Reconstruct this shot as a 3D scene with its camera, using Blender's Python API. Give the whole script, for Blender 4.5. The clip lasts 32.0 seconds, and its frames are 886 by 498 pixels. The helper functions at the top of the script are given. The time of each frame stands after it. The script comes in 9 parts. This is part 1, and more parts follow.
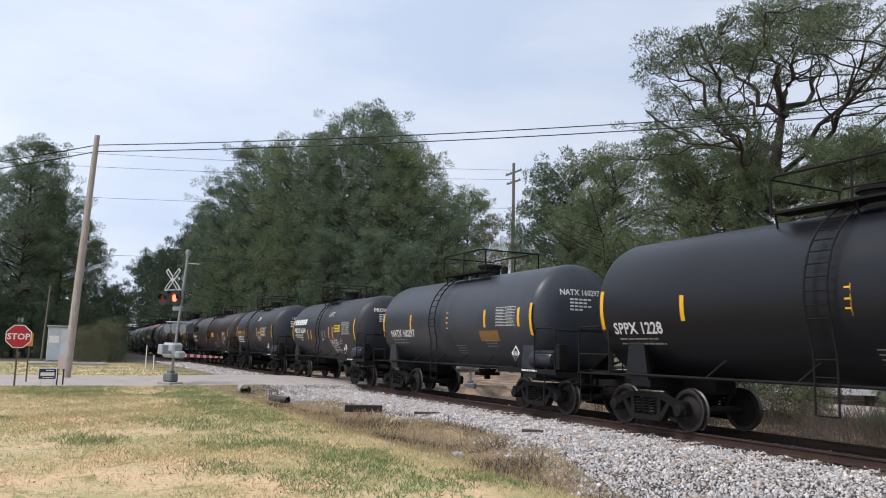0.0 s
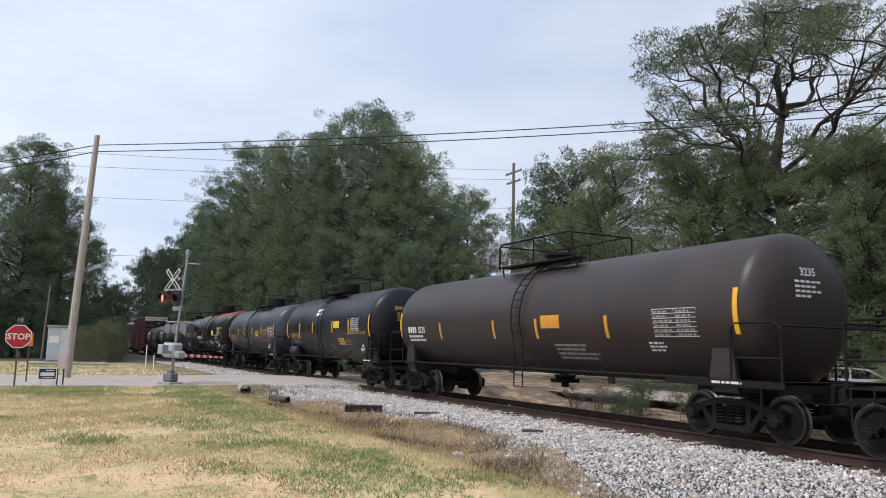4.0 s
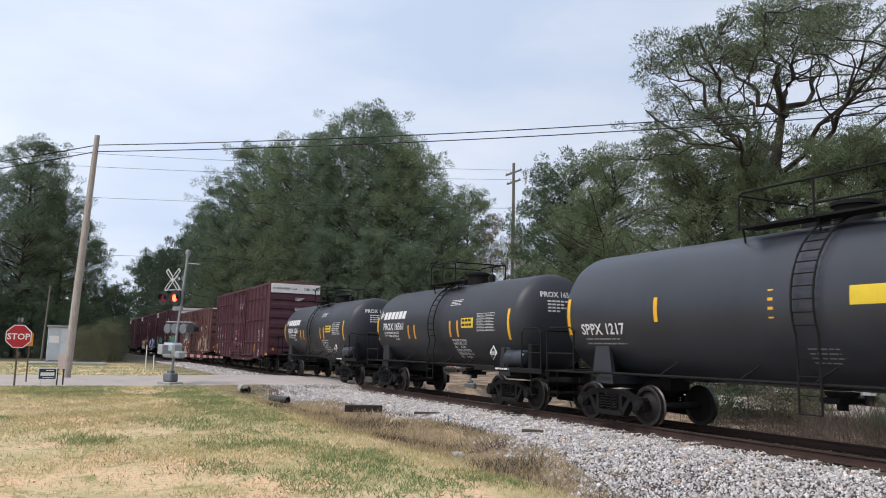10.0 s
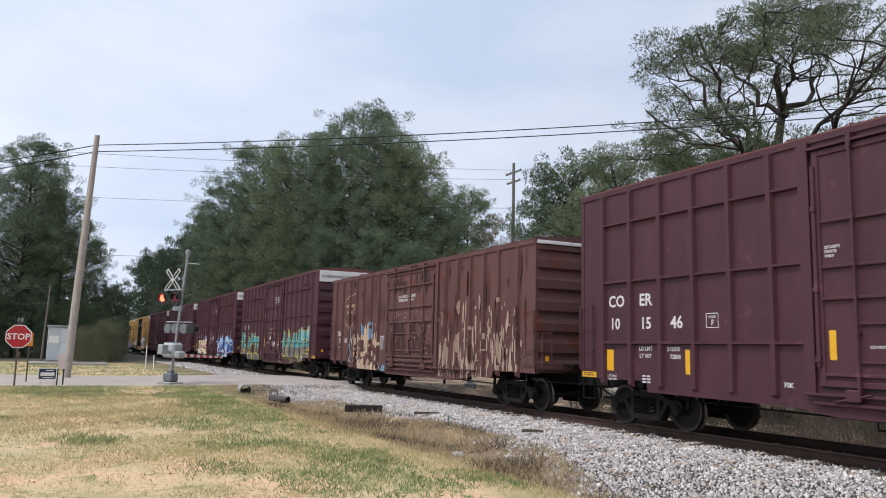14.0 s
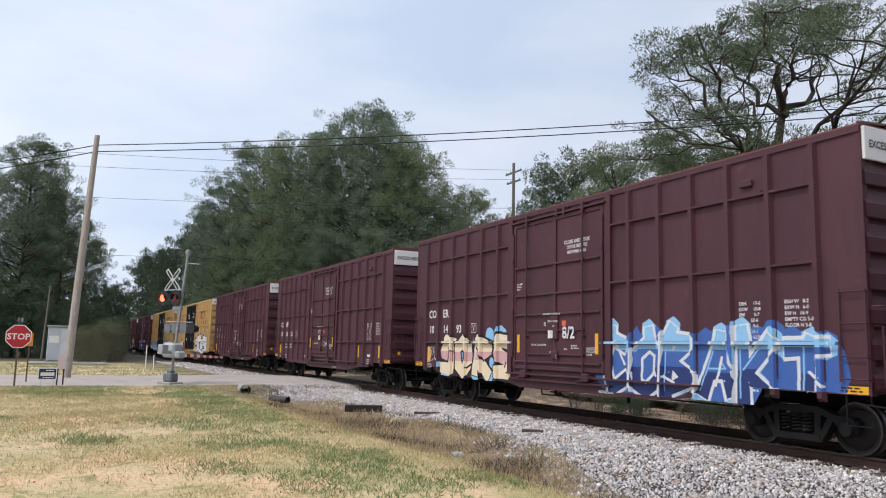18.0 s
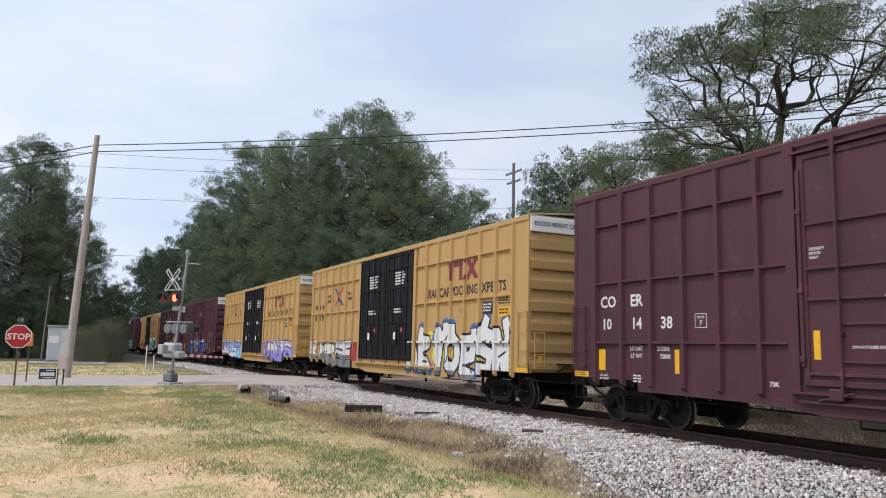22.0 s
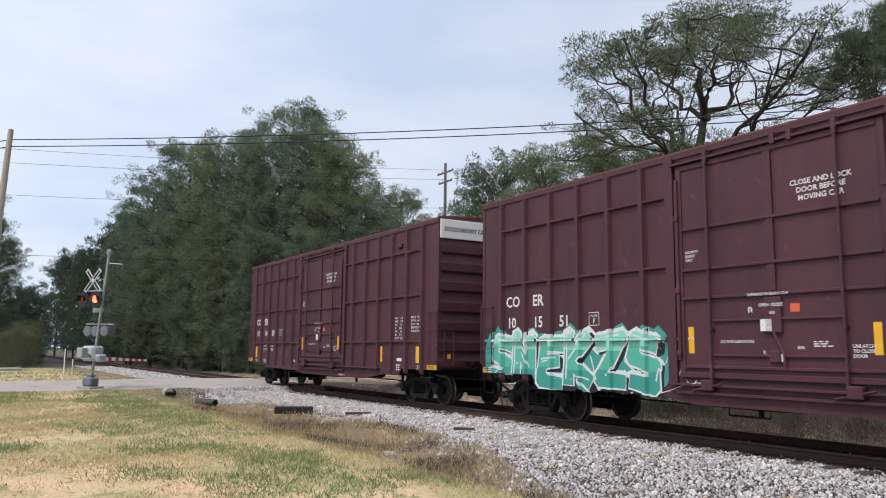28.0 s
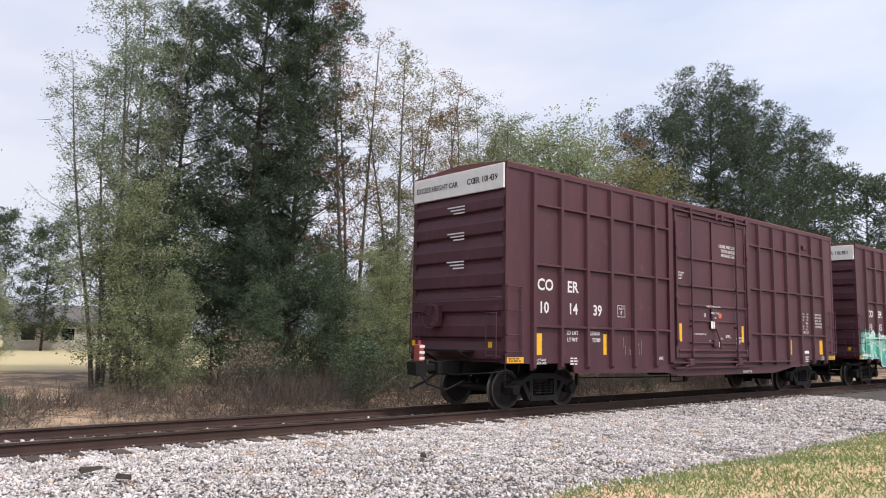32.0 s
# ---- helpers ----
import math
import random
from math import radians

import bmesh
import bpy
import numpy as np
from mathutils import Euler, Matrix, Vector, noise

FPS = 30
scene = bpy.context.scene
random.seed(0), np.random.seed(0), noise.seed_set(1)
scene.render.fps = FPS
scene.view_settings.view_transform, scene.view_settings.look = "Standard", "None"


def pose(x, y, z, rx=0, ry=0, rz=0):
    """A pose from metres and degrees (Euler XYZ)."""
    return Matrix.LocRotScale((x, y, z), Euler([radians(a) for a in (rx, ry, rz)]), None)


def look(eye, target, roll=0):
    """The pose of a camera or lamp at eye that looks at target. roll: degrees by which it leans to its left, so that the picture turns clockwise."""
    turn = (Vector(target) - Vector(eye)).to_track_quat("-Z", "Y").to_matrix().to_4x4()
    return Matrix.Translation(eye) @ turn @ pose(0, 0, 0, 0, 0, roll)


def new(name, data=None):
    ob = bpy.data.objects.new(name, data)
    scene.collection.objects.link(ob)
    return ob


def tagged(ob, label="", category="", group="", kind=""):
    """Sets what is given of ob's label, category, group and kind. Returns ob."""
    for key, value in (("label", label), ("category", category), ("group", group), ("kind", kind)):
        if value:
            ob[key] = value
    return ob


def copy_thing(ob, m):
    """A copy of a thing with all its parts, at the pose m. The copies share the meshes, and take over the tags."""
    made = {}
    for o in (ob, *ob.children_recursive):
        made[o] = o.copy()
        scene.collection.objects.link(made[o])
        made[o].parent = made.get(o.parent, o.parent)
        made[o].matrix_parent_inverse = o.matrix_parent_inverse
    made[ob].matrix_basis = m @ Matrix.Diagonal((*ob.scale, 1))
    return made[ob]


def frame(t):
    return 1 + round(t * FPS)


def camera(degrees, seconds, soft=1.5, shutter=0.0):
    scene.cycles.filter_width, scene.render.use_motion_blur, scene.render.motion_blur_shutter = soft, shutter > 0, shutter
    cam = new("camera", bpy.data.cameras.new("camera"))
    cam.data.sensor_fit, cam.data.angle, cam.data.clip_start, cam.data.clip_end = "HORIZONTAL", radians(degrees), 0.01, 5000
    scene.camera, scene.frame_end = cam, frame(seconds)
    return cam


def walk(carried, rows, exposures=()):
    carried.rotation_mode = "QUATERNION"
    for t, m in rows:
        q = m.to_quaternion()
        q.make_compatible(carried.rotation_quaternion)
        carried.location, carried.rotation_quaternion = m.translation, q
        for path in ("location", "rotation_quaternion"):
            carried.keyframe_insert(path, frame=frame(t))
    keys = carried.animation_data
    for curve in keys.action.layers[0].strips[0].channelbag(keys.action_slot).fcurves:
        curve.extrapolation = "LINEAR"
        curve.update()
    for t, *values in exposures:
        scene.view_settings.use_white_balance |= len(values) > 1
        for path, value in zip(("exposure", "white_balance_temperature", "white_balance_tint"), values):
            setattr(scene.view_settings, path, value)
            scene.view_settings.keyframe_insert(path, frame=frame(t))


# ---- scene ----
import itertools


# ---- camera and its way ----
def aim(x, y, z, yaw, pitch, roll):
    """A camera pose: yaw in degrees from +y towards +x."""
    a, b = radians(yaw), radians(pitch)
    eye = Vector((x, y, z))
    way = Vector((math.sin(a) * math.cos(b), math.cos(a) * math.cos(b), math.sin(b)))
    return look(eye, eye + way, roll)


cam = camera(60.23, 32.0, 1.0, 0.06)
STAND = aim(0, 0, 1.51, -63.32, 7.55, 1.34)
walk(cam, [
    (0.0, STAND), (12.0, STAND), (25.6, STAND),
    (26.7, aim(-0.004, 0.003, 1.50, -63.05, 7.59, 1.03)),
    (27.5, aim(-0.010, 0.008, 1.491, -61.45, 7.63, 0.72)),
    (28.0, aim(-0.047, 0.028, 1.483, -58.17, 7.65, 0.63)),
    (28.5, aim(-0.090, 0.043, 1.496, -52.66, 7.62, 0.61)),
    (29.0, aim(-0.098, 0.063, 1.504, -44.43, 7.58, 0.62)),
    (29.5, aim(-0.090, 0.031, 1.493, -33.47, 7.52, 0.61)),
    (30.0, aim(-0.106, 0.026, 1.490, -20.01, 7.38, 0.72)),
    (30.5, aim(-0.130, 0.011, 1.506, -4.75, 7.08, 0.60)),
    (31.0, aim(-0.131, 0.004, 1.473, 11.27, 7.04, 0.52)),
    (31.5, aim(-0.120, 0.057, 1.467, 27.14, 6.87, 0.75)),
    (32.0, aim(-0.107, 0.088, 1.475, 41.37, 6.65, 1.04)),
], exposures=[(0, 0.0, 6250, 10), (28.8, 0.0, 6250, 10), (29.5, 0.05, 6250, 11), (30.0, 0.24, 6250, 12), (30.5, 0.42, 6250, 13), (31.0, 0.54, 6300, 14), (31.5, 0.45, 6450, 14), (32.0, 0.34, 6600, 14)])

# ---- light: an overcast sky, thin cloud before the sun ----
SUN_AZ, SUN_EL = 170, 56
BRIGHT_AZ = 195      # the side on which the cloud is thinnest
world = bpy.data.worlds.new("overcast_sky")
scene.world = world
world.use_nodes = True
wn, wl = world.node_tree.nodes, world.node_tree.links
wn.clear()
w_out = wn.new("ShaderNodeOutputWorld")
w_bg = wn.new("ShaderNodeBackground")
w_sky = wn.new("ShaderNodeTexSky")
w_sky.sky_type, w_sky.sun_disc = "NISHITA", False
w_sky.sun_elevation, w_sky.sun_rotation = radians(SUN_EL), radians(SUN_AZ)
w_sky.air_density, w_sky.dust_density, w_sky.ozone_density = 1.0, 3.0, 1.0
w_scale = wn.new("ShaderNodeVectorMath")
w_scale.operation = "SCALE"
w_scale.inputs["Scale"].default_value = 0.075
w_tc = wn.new("ShaderNodeTexCoord")
w_map = wn.new("ShaderNodeMapping")
w_map.inputs["Scale"].default_value = (1.0, 1.0, 3.2)
w_noise = wn.new("ShaderNodeTexNoise")
w_noise.inputs["Scale"].default_value = 1.7
w_noise.inputs["Detail"].default_value = 5
w_noise.inputs["Roughness"].default_value = 0.52
w_ramp = wn.new("ShaderNodeValToRGB")
w_ramp.color_ramp.elements[0].position, w_ramp.color_ramp.elements[0].color = 0.36, (0.60, 0.69, 0.85, 1)
w_ramp.color_ramp.elements[1].position, w_ramp.color_ramp.elements[1].color = 0.60, (0.80, 0.84, 0.93, 1)
w_mix = wn.new("ShaderNodeMix")
w_mix.data_type = "RGBA"
w_mix.inputs["Factor"].default_value = 0.86
wl.new(w_tc.outputs["Generated"], w_map.inputs["Vector"])
wl.new(w_map.outputs[0], w_noise.inputs["Vector"])
wl.new(w_noise.outputs["Fac"], w_ramp.inputs["Fac"])
wl.new(w_sky.outputs[0], w_scale.inputs[0])
wl.new(w_scale.outputs[0], w_mix.inputs["A"])
wl.new(w_ramp.outputs["Color"], w_mix.inputs["B"])
# the cloud is brighter on one side of the sky
w_dot = wn.new("ShaderNodeVectorMath")
w_dot.operation = "DOT_PRODUCT"
w_dot.inputs[1].default_value = (math.sin(radians(BRIGHT_AZ)), math.cos(radians(BRIGHT_AZ)), 0.25)
w_side = wn.new("ShaderNodeMapRange")
w_side.inputs["From Min"].default_value, w_side.inputs["From Max"].default_value = -1.0, 1.0
w_side.inputs["To Min"].default_value, w_side.inputs["To Max"].default_value = 0.73, 1.16
w_lit = wn.new("ShaderNodeVectorMath")
w_lit.operation = "SCALE"
wl.new(w_tc.outputs["Generated"], w_dot.inputs[0])
wl.new(w_dot.outputs["Value"], w_side.inputs["Value"])
wl.new(w_side.outputs[0], w_lit.inputs["Scale"])
wl.new(w_mix.outputs["Result"], w_lit.inputs[0])
wl.new(w_lit.outputs[0], w_bg.inputs["Color"])
w_bg.inputs["Strength"].default_value = 1.2
wl.new(w_bg.outputs[0], w_out.inputs["Surface"])
sun = new("sun", bpy.data.lights.new("sun", "SUN"))
sun.data.energy, sun.data.angle, sun.data.color = 2.3, radians(12), (1.0, 0.96, 0.90)
sun_az = radians(SUN_AZ)
sun_way = Vector((math.sin(sun_az) * math.cos(radians(SUN_EL)), math.cos(sun_az) * math.cos(radians(SUN_EL)), math.sin(radians(SUN_EL))))
sun.matrix_world = look(sun_way * 50, (0, 0, 0))


# ---- materials ----
def hexcol(s):
    """Linear colour from an sRGB hex string."""
    out = []
    for i in (0, 2, 4):
        c = int(s[i:i + 2], 16) / 255
        out.append(c / 12.92 if c <= 0.04045 else ((c + 0.055) / 1.055) ** 2.4)
    return (*out, 1.0)


def tone(c, k):
    return tuple(min(1.0, v * k) for v in c[:3]) + (1.0,)


MATS = {}


def surf(name, colour, second=None, size=0.6, fine=18.0, rough=0.6, metal=0.0, bump=0.15, spread=0.35, third=None, third_at=0.62,
         third_size=1.3, stretch=(1, 1, 1), random=0.0, gloss=0.5, island=False, bump_scale=60.0):
    """A surface with variation at two sizes, an optional third colour in patches, and fine relief."""
    if name in MATS:
        return MATS[name]
    m = bpy.data.materials.new(name)
    m.use_nodes = True
    n, l = m.node_tree.nodes, m.node_tree.links
    b = n["Principled BSDF"]
    b.inputs["Roughness"].default_value, b.inputs["Metallic"].default_value = rough, metal
    b.inputs["Specular IOR Level"].default_value = gloss
    colour = colour if len(colour) == 4 else (*colour, 1)
    second = second or tone(colour, 0.72)
    second = second if len(second) == 4 else (*second, 1)
    tc, mp = n.new("ShaderNodeTexCoord"), n.new("ShaderNodeMapping")
    mp.inputs["Scale"].default_value = stretch
    l.new(tc.outputs["Object"], mp.inputs["Vector"])
    big, small = n.new("ShaderNodeTexNoise"), n.new("ShaderNodeTexNoise")
    big.inputs["Scale"].default_value, big.inputs["Detail"].default_value = 1 / size, 4
    small.inputs["Scale"].default_value, small.inputs["Detail"].default_value = fine, 3
    for t in (big, small):
        l.new(mp.outputs[0], t.inputs["Vector"])
    add = n.new("ShaderNodeMath")
    add.operation = "MULTIPLY_ADD"
    l.new(small.outputs["Fac"], add.inputs[0])
    add.inputs[1].default_value = 0.45
    l.new(big.outputs["Fac"], add.inputs[2])
    rng = n.new("ShaderNodeMapRange")
    rng.inputs["From Min"].default_value, rng.inputs["From Max"].default_value = 0.72 - spread, 0.72 + spread
    l.new(add.outputs[0], rng.inputs["Value"])
    mix = n.new("ShaderNodeMix")
    mix.data_type = "RGBA"
    mix.inputs["A"].default_value, mix.inputs["B"].default_value = colour, second
    l.new(rng.outputs[0], mix.inputs["Factor"])
    last = mix.outputs["Result"]
    if third:
        third = third if len(third) == 4 else (*third, 1)
        pt = n.new("ShaderNodeTexNoise")
        pt.inputs["Scale"].default_value, pt.inputs["Detail"].default_value, pt.inputs["Roughness"].default_value = 1 / third_size, 6, 0.62
        l.new(tc.outputs["Object"], pt.inputs["Vector"])
        pr = n.new("ShaderNodeMapRange")
        pr.inputs["From Min"].default_value, pr.inputs["From Max"].default_value = third_at - 0.04, third_at + 0.05
        l.new(pt.outputs["Fac"], pr.inputs["Value"])
        m2 = n.new("ShaderNodeMix")
        m2.data_type = "RGBA"
        l.new(pr.outputs[0], m2.inputs["Factor"])
        l.new(last, m2.inputs["A"])
        m2.inputs["B"].default_value = third
        last = m2.outputs["Result"]
    if random or island:
        if island:
            src = n.new("ShaderNodeNewGeometry").outputs["Random Per Island"]
        else:
            src = n.new("ShaderNodeObjectInfo").outputs["Random"]
        rr = n.new("ShaderNodeMapRange")
        rr.inputs["To Min"].default_value, rr.inputs["To Max"].default_value = 1 - (random or 0.3), 1 + (random or 0.3)
        l.new(src, rr.inputs["Value"])
        hv = n.new("ShaderNodeHueSaturation")
        l.new(rr.outputs[0], hv.inputs["Value"])
        l.new(last, hv.inputs["Color"])
        last = hv.outputs["Color"]
    l.new(last, b.inputs["Base Color"])
    if bump:
        bp, bn = n.new("ShaderNodeBump"), n.new("ShaderNodeTexNoise")
        bn.inputs["Scale"].default_value, bn.inputs["Detail"].default_value = bump_scale, 3
        bp.inputs["Strength"].default_value, bp.inputs["Distance"].default_value = bump, 0.01
        l.new(mp.outputs[0], bn.inputs["Vector"])
        l.new(bn.outputs["Fac"], bp.inputs["Height"])
        l.new(bp.outputs[0], b.inputs["Normal"])
    MATS[name] = m
    return m


def plain(name, colour, rough=0.5, metal=0.0, emit=0.0):
    """A small painted or moulded piece."""
    if name in MATS:
        return MATS[name]
    if not emit:
        return surf(name, colour, tone(colour, 0.86), size=0.15, fine=30, rough=rough, metal=metal, bump=0.05)
    m = bpy.data.materials.new(name)
    m.use_nodes = True
    b = m.node_tree.nodes["Principled BSDF"]
    b.inputs["Base Color"].default_value, b.inputs["Roughness"].default_value = colour, rough
    b.inputs["Emission Color"].default_value, b.inputs["Emission Strength"].default_value = colour, emit
    MATS[name] = m
    return m


def leafy(name, colour, second, rough=0.6, through_light=0.25):
    """Leaves and needles: thin, some light comes through."""
    m = surf(name, colour, second, size=2.5, fine=3.0, rough=rough, bump=0, spread=0.3, island=True, random=0.26, gloss=0.2)
    n, l = m.node_tree.nodes, m.node_tree.links
    b = n["Principled BSDF"]
    out = n["Material Output"]
    tr, mx = n.new("ShaderNodeBsdfTranslucent"), n.new("ShaderNodeMixShader")
    src = b.inputs["Base Color"].links[0].from_socket
    l.new(src, tr.inputs["Color"])
    mx.inputs[0].default_value = through_light
    l.new(b.outputs[0], mx.inputs[1])
    l.new(tr.outputs[0], mx.inputs[2])
    l.new(mx.outputs[0], out.inputs["Surface"])
    return m


WHITE, BLACK = hexcol("e4e2de"), hexcol("141416")
YELLOW = hexcol("eab01e")
M_WHITE = plain("white_paint", WHITE, 0.55)
M_YELLOW = plain("yellow_reflective_paint", YELLOW, 0.4)
M_LETTER = plain("white_lettering", hexcol("dcdad8"), 0.6)
M_AMBER = plain("amber_lettering", hexcol("b8904a"), 0.6)
M_DARKTXT = plain("dark_lettering", hexcol("2a2426"), 0.6)
M_BROWN = surf("boxcar_brown_paint", hexcol("562f38"), hexcol("391e26"), size=1.1, fine=7, rough=0.58, bump=0.1, spread=0.42, third=hexcol("5d3640"), third_at=0.66, third_size=0.5, stretch=(1, 1, 0.25), gloss=0.42)
M_BROWN_ROOF = surf("boxcar_roof_paint", hexcol("5a3236"), hexcol("76493f"), size=0.9, fine=9, rough=0.6, bump=0.1)
M_RUSTBOX = surf("rusty_boxcar_paint", hexcol("5a3d3c"), hexcol("684c49"), size=0.8, fine=6, rough=0.7, bump=0.2, gloss=0.2, third=hexcol("6a3c2e"), third_at=0.62,
                 third_size=0.6, stretch=(1, 1, 0.2))
M_YBOX = surf("yellow_boxcar_paint", hexcol("bc9a66"), hexcol("aa8857"), size=1.2, fine=8, rough=0.6, gloss=0.2, bump=0.08, stretch=(1, 1, 0.2), third=hexcol("8f6a40"),
              third_at=0.68, third_size=0.7)
M_YBOXD = surf("black_door_paint", hexcol("131317"), hexcol("1d1d21"), size=0.7, fine=9, rough=0.55, gloss=0.2, bump=0.1)
M_TANK = surf("black_tank_paint", hexcol("333439"), hexcol("26272b"), size=1.8, fine=5, rough=0.48, gloss=0.42, bump=0.04, stretch=(1, 1, 0.4))
M_TANKBLACK = surf("deep_black_tank_paint", hexcol("191a20"), hexcol("121317"), size=1.8, fine=5, rough=0.38, gloss=0.32, bump=0.04, stretch=(1, 1, 0.4))
M_TANKGREY = surf("faded_grey_tank_paint", hexcol("3d4048"), hexcol("2b2e33"), size=1.2, fine=5, rough=0.40, gloss=0.42, bump=0.04, stretch=(1, 1, 0.3))
M_TANKPALE = surf("pale_grey_tank_paint", hexcol("36383f"), hexcol("2a2c31"), size=1.2, fine=5, rough=0.38, bump=0.04, stretch=(1, 1, 0.3))
M_TANKBROWN = surf("faded_brown_tank_paint", hexcol("3b302f"), hexcol("292322"), size=1.4, fine=5, rough=0.44, gloss=0.4, bump=0.05, stretch=(1, 1, 0.3))
M_STEEL = surf("dark_running_gear", hexcol("151415"), hexcol("211e1d"), size=0.3, fine=25, rough=0.8, gloss=0.22, metal=0.0, bump=0.2)
M_WHEEL = surf("worn_wheel_steel", hexcol("332d2c"), hexcol("221e1d"), size=0.25, fine=20, rough=0.65, gloss=0.3, metal=0.1, bump=0.1)
M_TREAD = surf("polished_tread_steel", hexcol("6a6662"), hexcol("47423f"), size=0.2, fine=30, rough=0.42, metal=0.9, bump=0.05)
M_RAIL = surf("rusty_rail_steel", hexcol("503a31"), hexcol("33251f"), size=0.5, fine=14, rough=0.8, metal=0.2, bump=0.2)
M_RAILTOP = surf("bright_rail_head", hexcol("8d8680"), hexcol("6c645e"), size=0.8, fine=20, rough=0.32, metal=0.9, bump=0.05)
M_TIE = surf("creosoted_timber", hexcol("3d332d"), hexcol("5a4d43"), size=0.3, fine=14, rough=0.9, bump=0.5, stretch=(4, 1, 1), random=0.3)
M_STONE = surf("granite_ballast", hexcol("e2dbd7"), hexcol("8a827e"), size=0.25, fine=30, rough=0.85, bump=0.3, third=hexcol("b39c86"), third_at=0.60, third_size=0.3, island=True, random=0.4)
# darker than the stones: the shade in their gaps is put into its colour
M_BEDSHADE = surf("gap_shaded_ballast_bed", hexcol("5c5754"), hexcol("2c2927"), size=0.12, fine=30, rough=0.95, bump=1.0, spread=0.25, third=hexcol("7a6a5a"), third_at=0.62,
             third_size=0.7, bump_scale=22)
M_ASPHALT = surf("worn_asphalt", hexcol("b2a69d"), hexcol("9a8f88"), size=1.6, fine=40, rough=0.9, bump=0.3, third=hexcol("5f5c5b"), third_at=0.66, third_size=0.8)
M_CONC = surf("weathered_concrete", hexcol("a8a49c"), hexcol("86827b"), size=0.3, fine=25, rough=0.9, bump=0.2)
M_GALV = surf("galvanised_steel", hexcol("a3a6a8"), hexcol("84888b"), size=0.2, fine=18, rough=0.45, metal=0.6, bump=0.05)
M_POLE = surf("weathered_pole_wood", hexcol("bdb3a8"), hexcol("857b71"), size=0.10, fine=30, rough=0.9, bump=0.6, spread=0.26, stretch=(5, 5, 0.22))
M_POLEPALE = surf("bleached_pole_wood", hexcol("d2cdc1"), hexcol("ada699"), size=0.12, fine=24, rough=0.9, bump=0.4, stretch=(5, 5, 0.25))
M_POLEFAR = surf("dark_grey_pole_wood", hexcol("77716b"), hexcol("56514c"), size=0.12, fine=24, rough=0.9, bump=0.4, stretch=(5, 5, 0.25))
M_WIRE = plain("black_cable", hexcol("18181a"), 0.6)
M_RED = plain("red_sign_face", hexcol("b3202c"), 0.45)
M_BARK = surf("pine_bark", hexcol("4a4039"), hexcol("2f2925"), size=0.2, fine=10, rough=0.95, bump=0.8, stretch=(3, 3, 0.6))
M_BARKGREY = surf("grey_bark", hexcol("6b645c"), hexcol("4a453f"), size=0.25, fine=12, rough=0.95, bump=0.5, stretch=(3, 3, 0.6))
M_PINE = leafy("pine_needles", hexcol("566652"), hexcol("7a866c"), 0.6, 0.32)
M_PINE2 = leafy("olive_pine_needles", hexcol("606e50"), hexcol("7e8866"), 0.6, 0.35)
M_LEAF = leafy("autumn_green_leaves", hexcol("84946a"), hexcol("a0a078"), 0.6, 0.42)
M_PINEOPEN = leafy("dark_open_needles", hexcol("46543f"), hexcol("5f6b50"), 0.6, 0.3)
M_PINEOLD = leafy("sparse_olive_needles", hexcol("525d48"), hexcol("6e775a"), 0.6, 0.3)
M_PINEFAR = leafy("far_dark_needles", hexcol("3c4a3a"), hexcol("535f4a"), 0.6, 0.25)
M_BRUSHGREEN = leafy("brownish_green_leaves", hexcol("5a6047"), hexcol("716f54"))
M_CREEPER = leafy("creeper_leaves", hexcol("7c8a68"), hexcol("989c76"), 0.6, 0.42)
M_LEAFPALE = leafy("pale_green_leaves", hexcol("687860"), hexcol("80876a"))
M_LEAFY = leafy("pale_yellow_leaves", hexcol("868259"), hexcol("757a54"), 0.6, 0.35)
M_LEAFRED = leafy("russet_leaves", hexcol("7a5a44"), hexcol("8a6c4c"))
M_BRUSHLEAF = leafy("dull_brown_brush_leaves", hexcol("6e6456"), hexcol("837764"))
M_SHRUB = leafy("dark_shrub_leaves", hexcol("43533f"), hexcol("5e6c50"))

TRACK_Y = 12.34       # centre line of the track


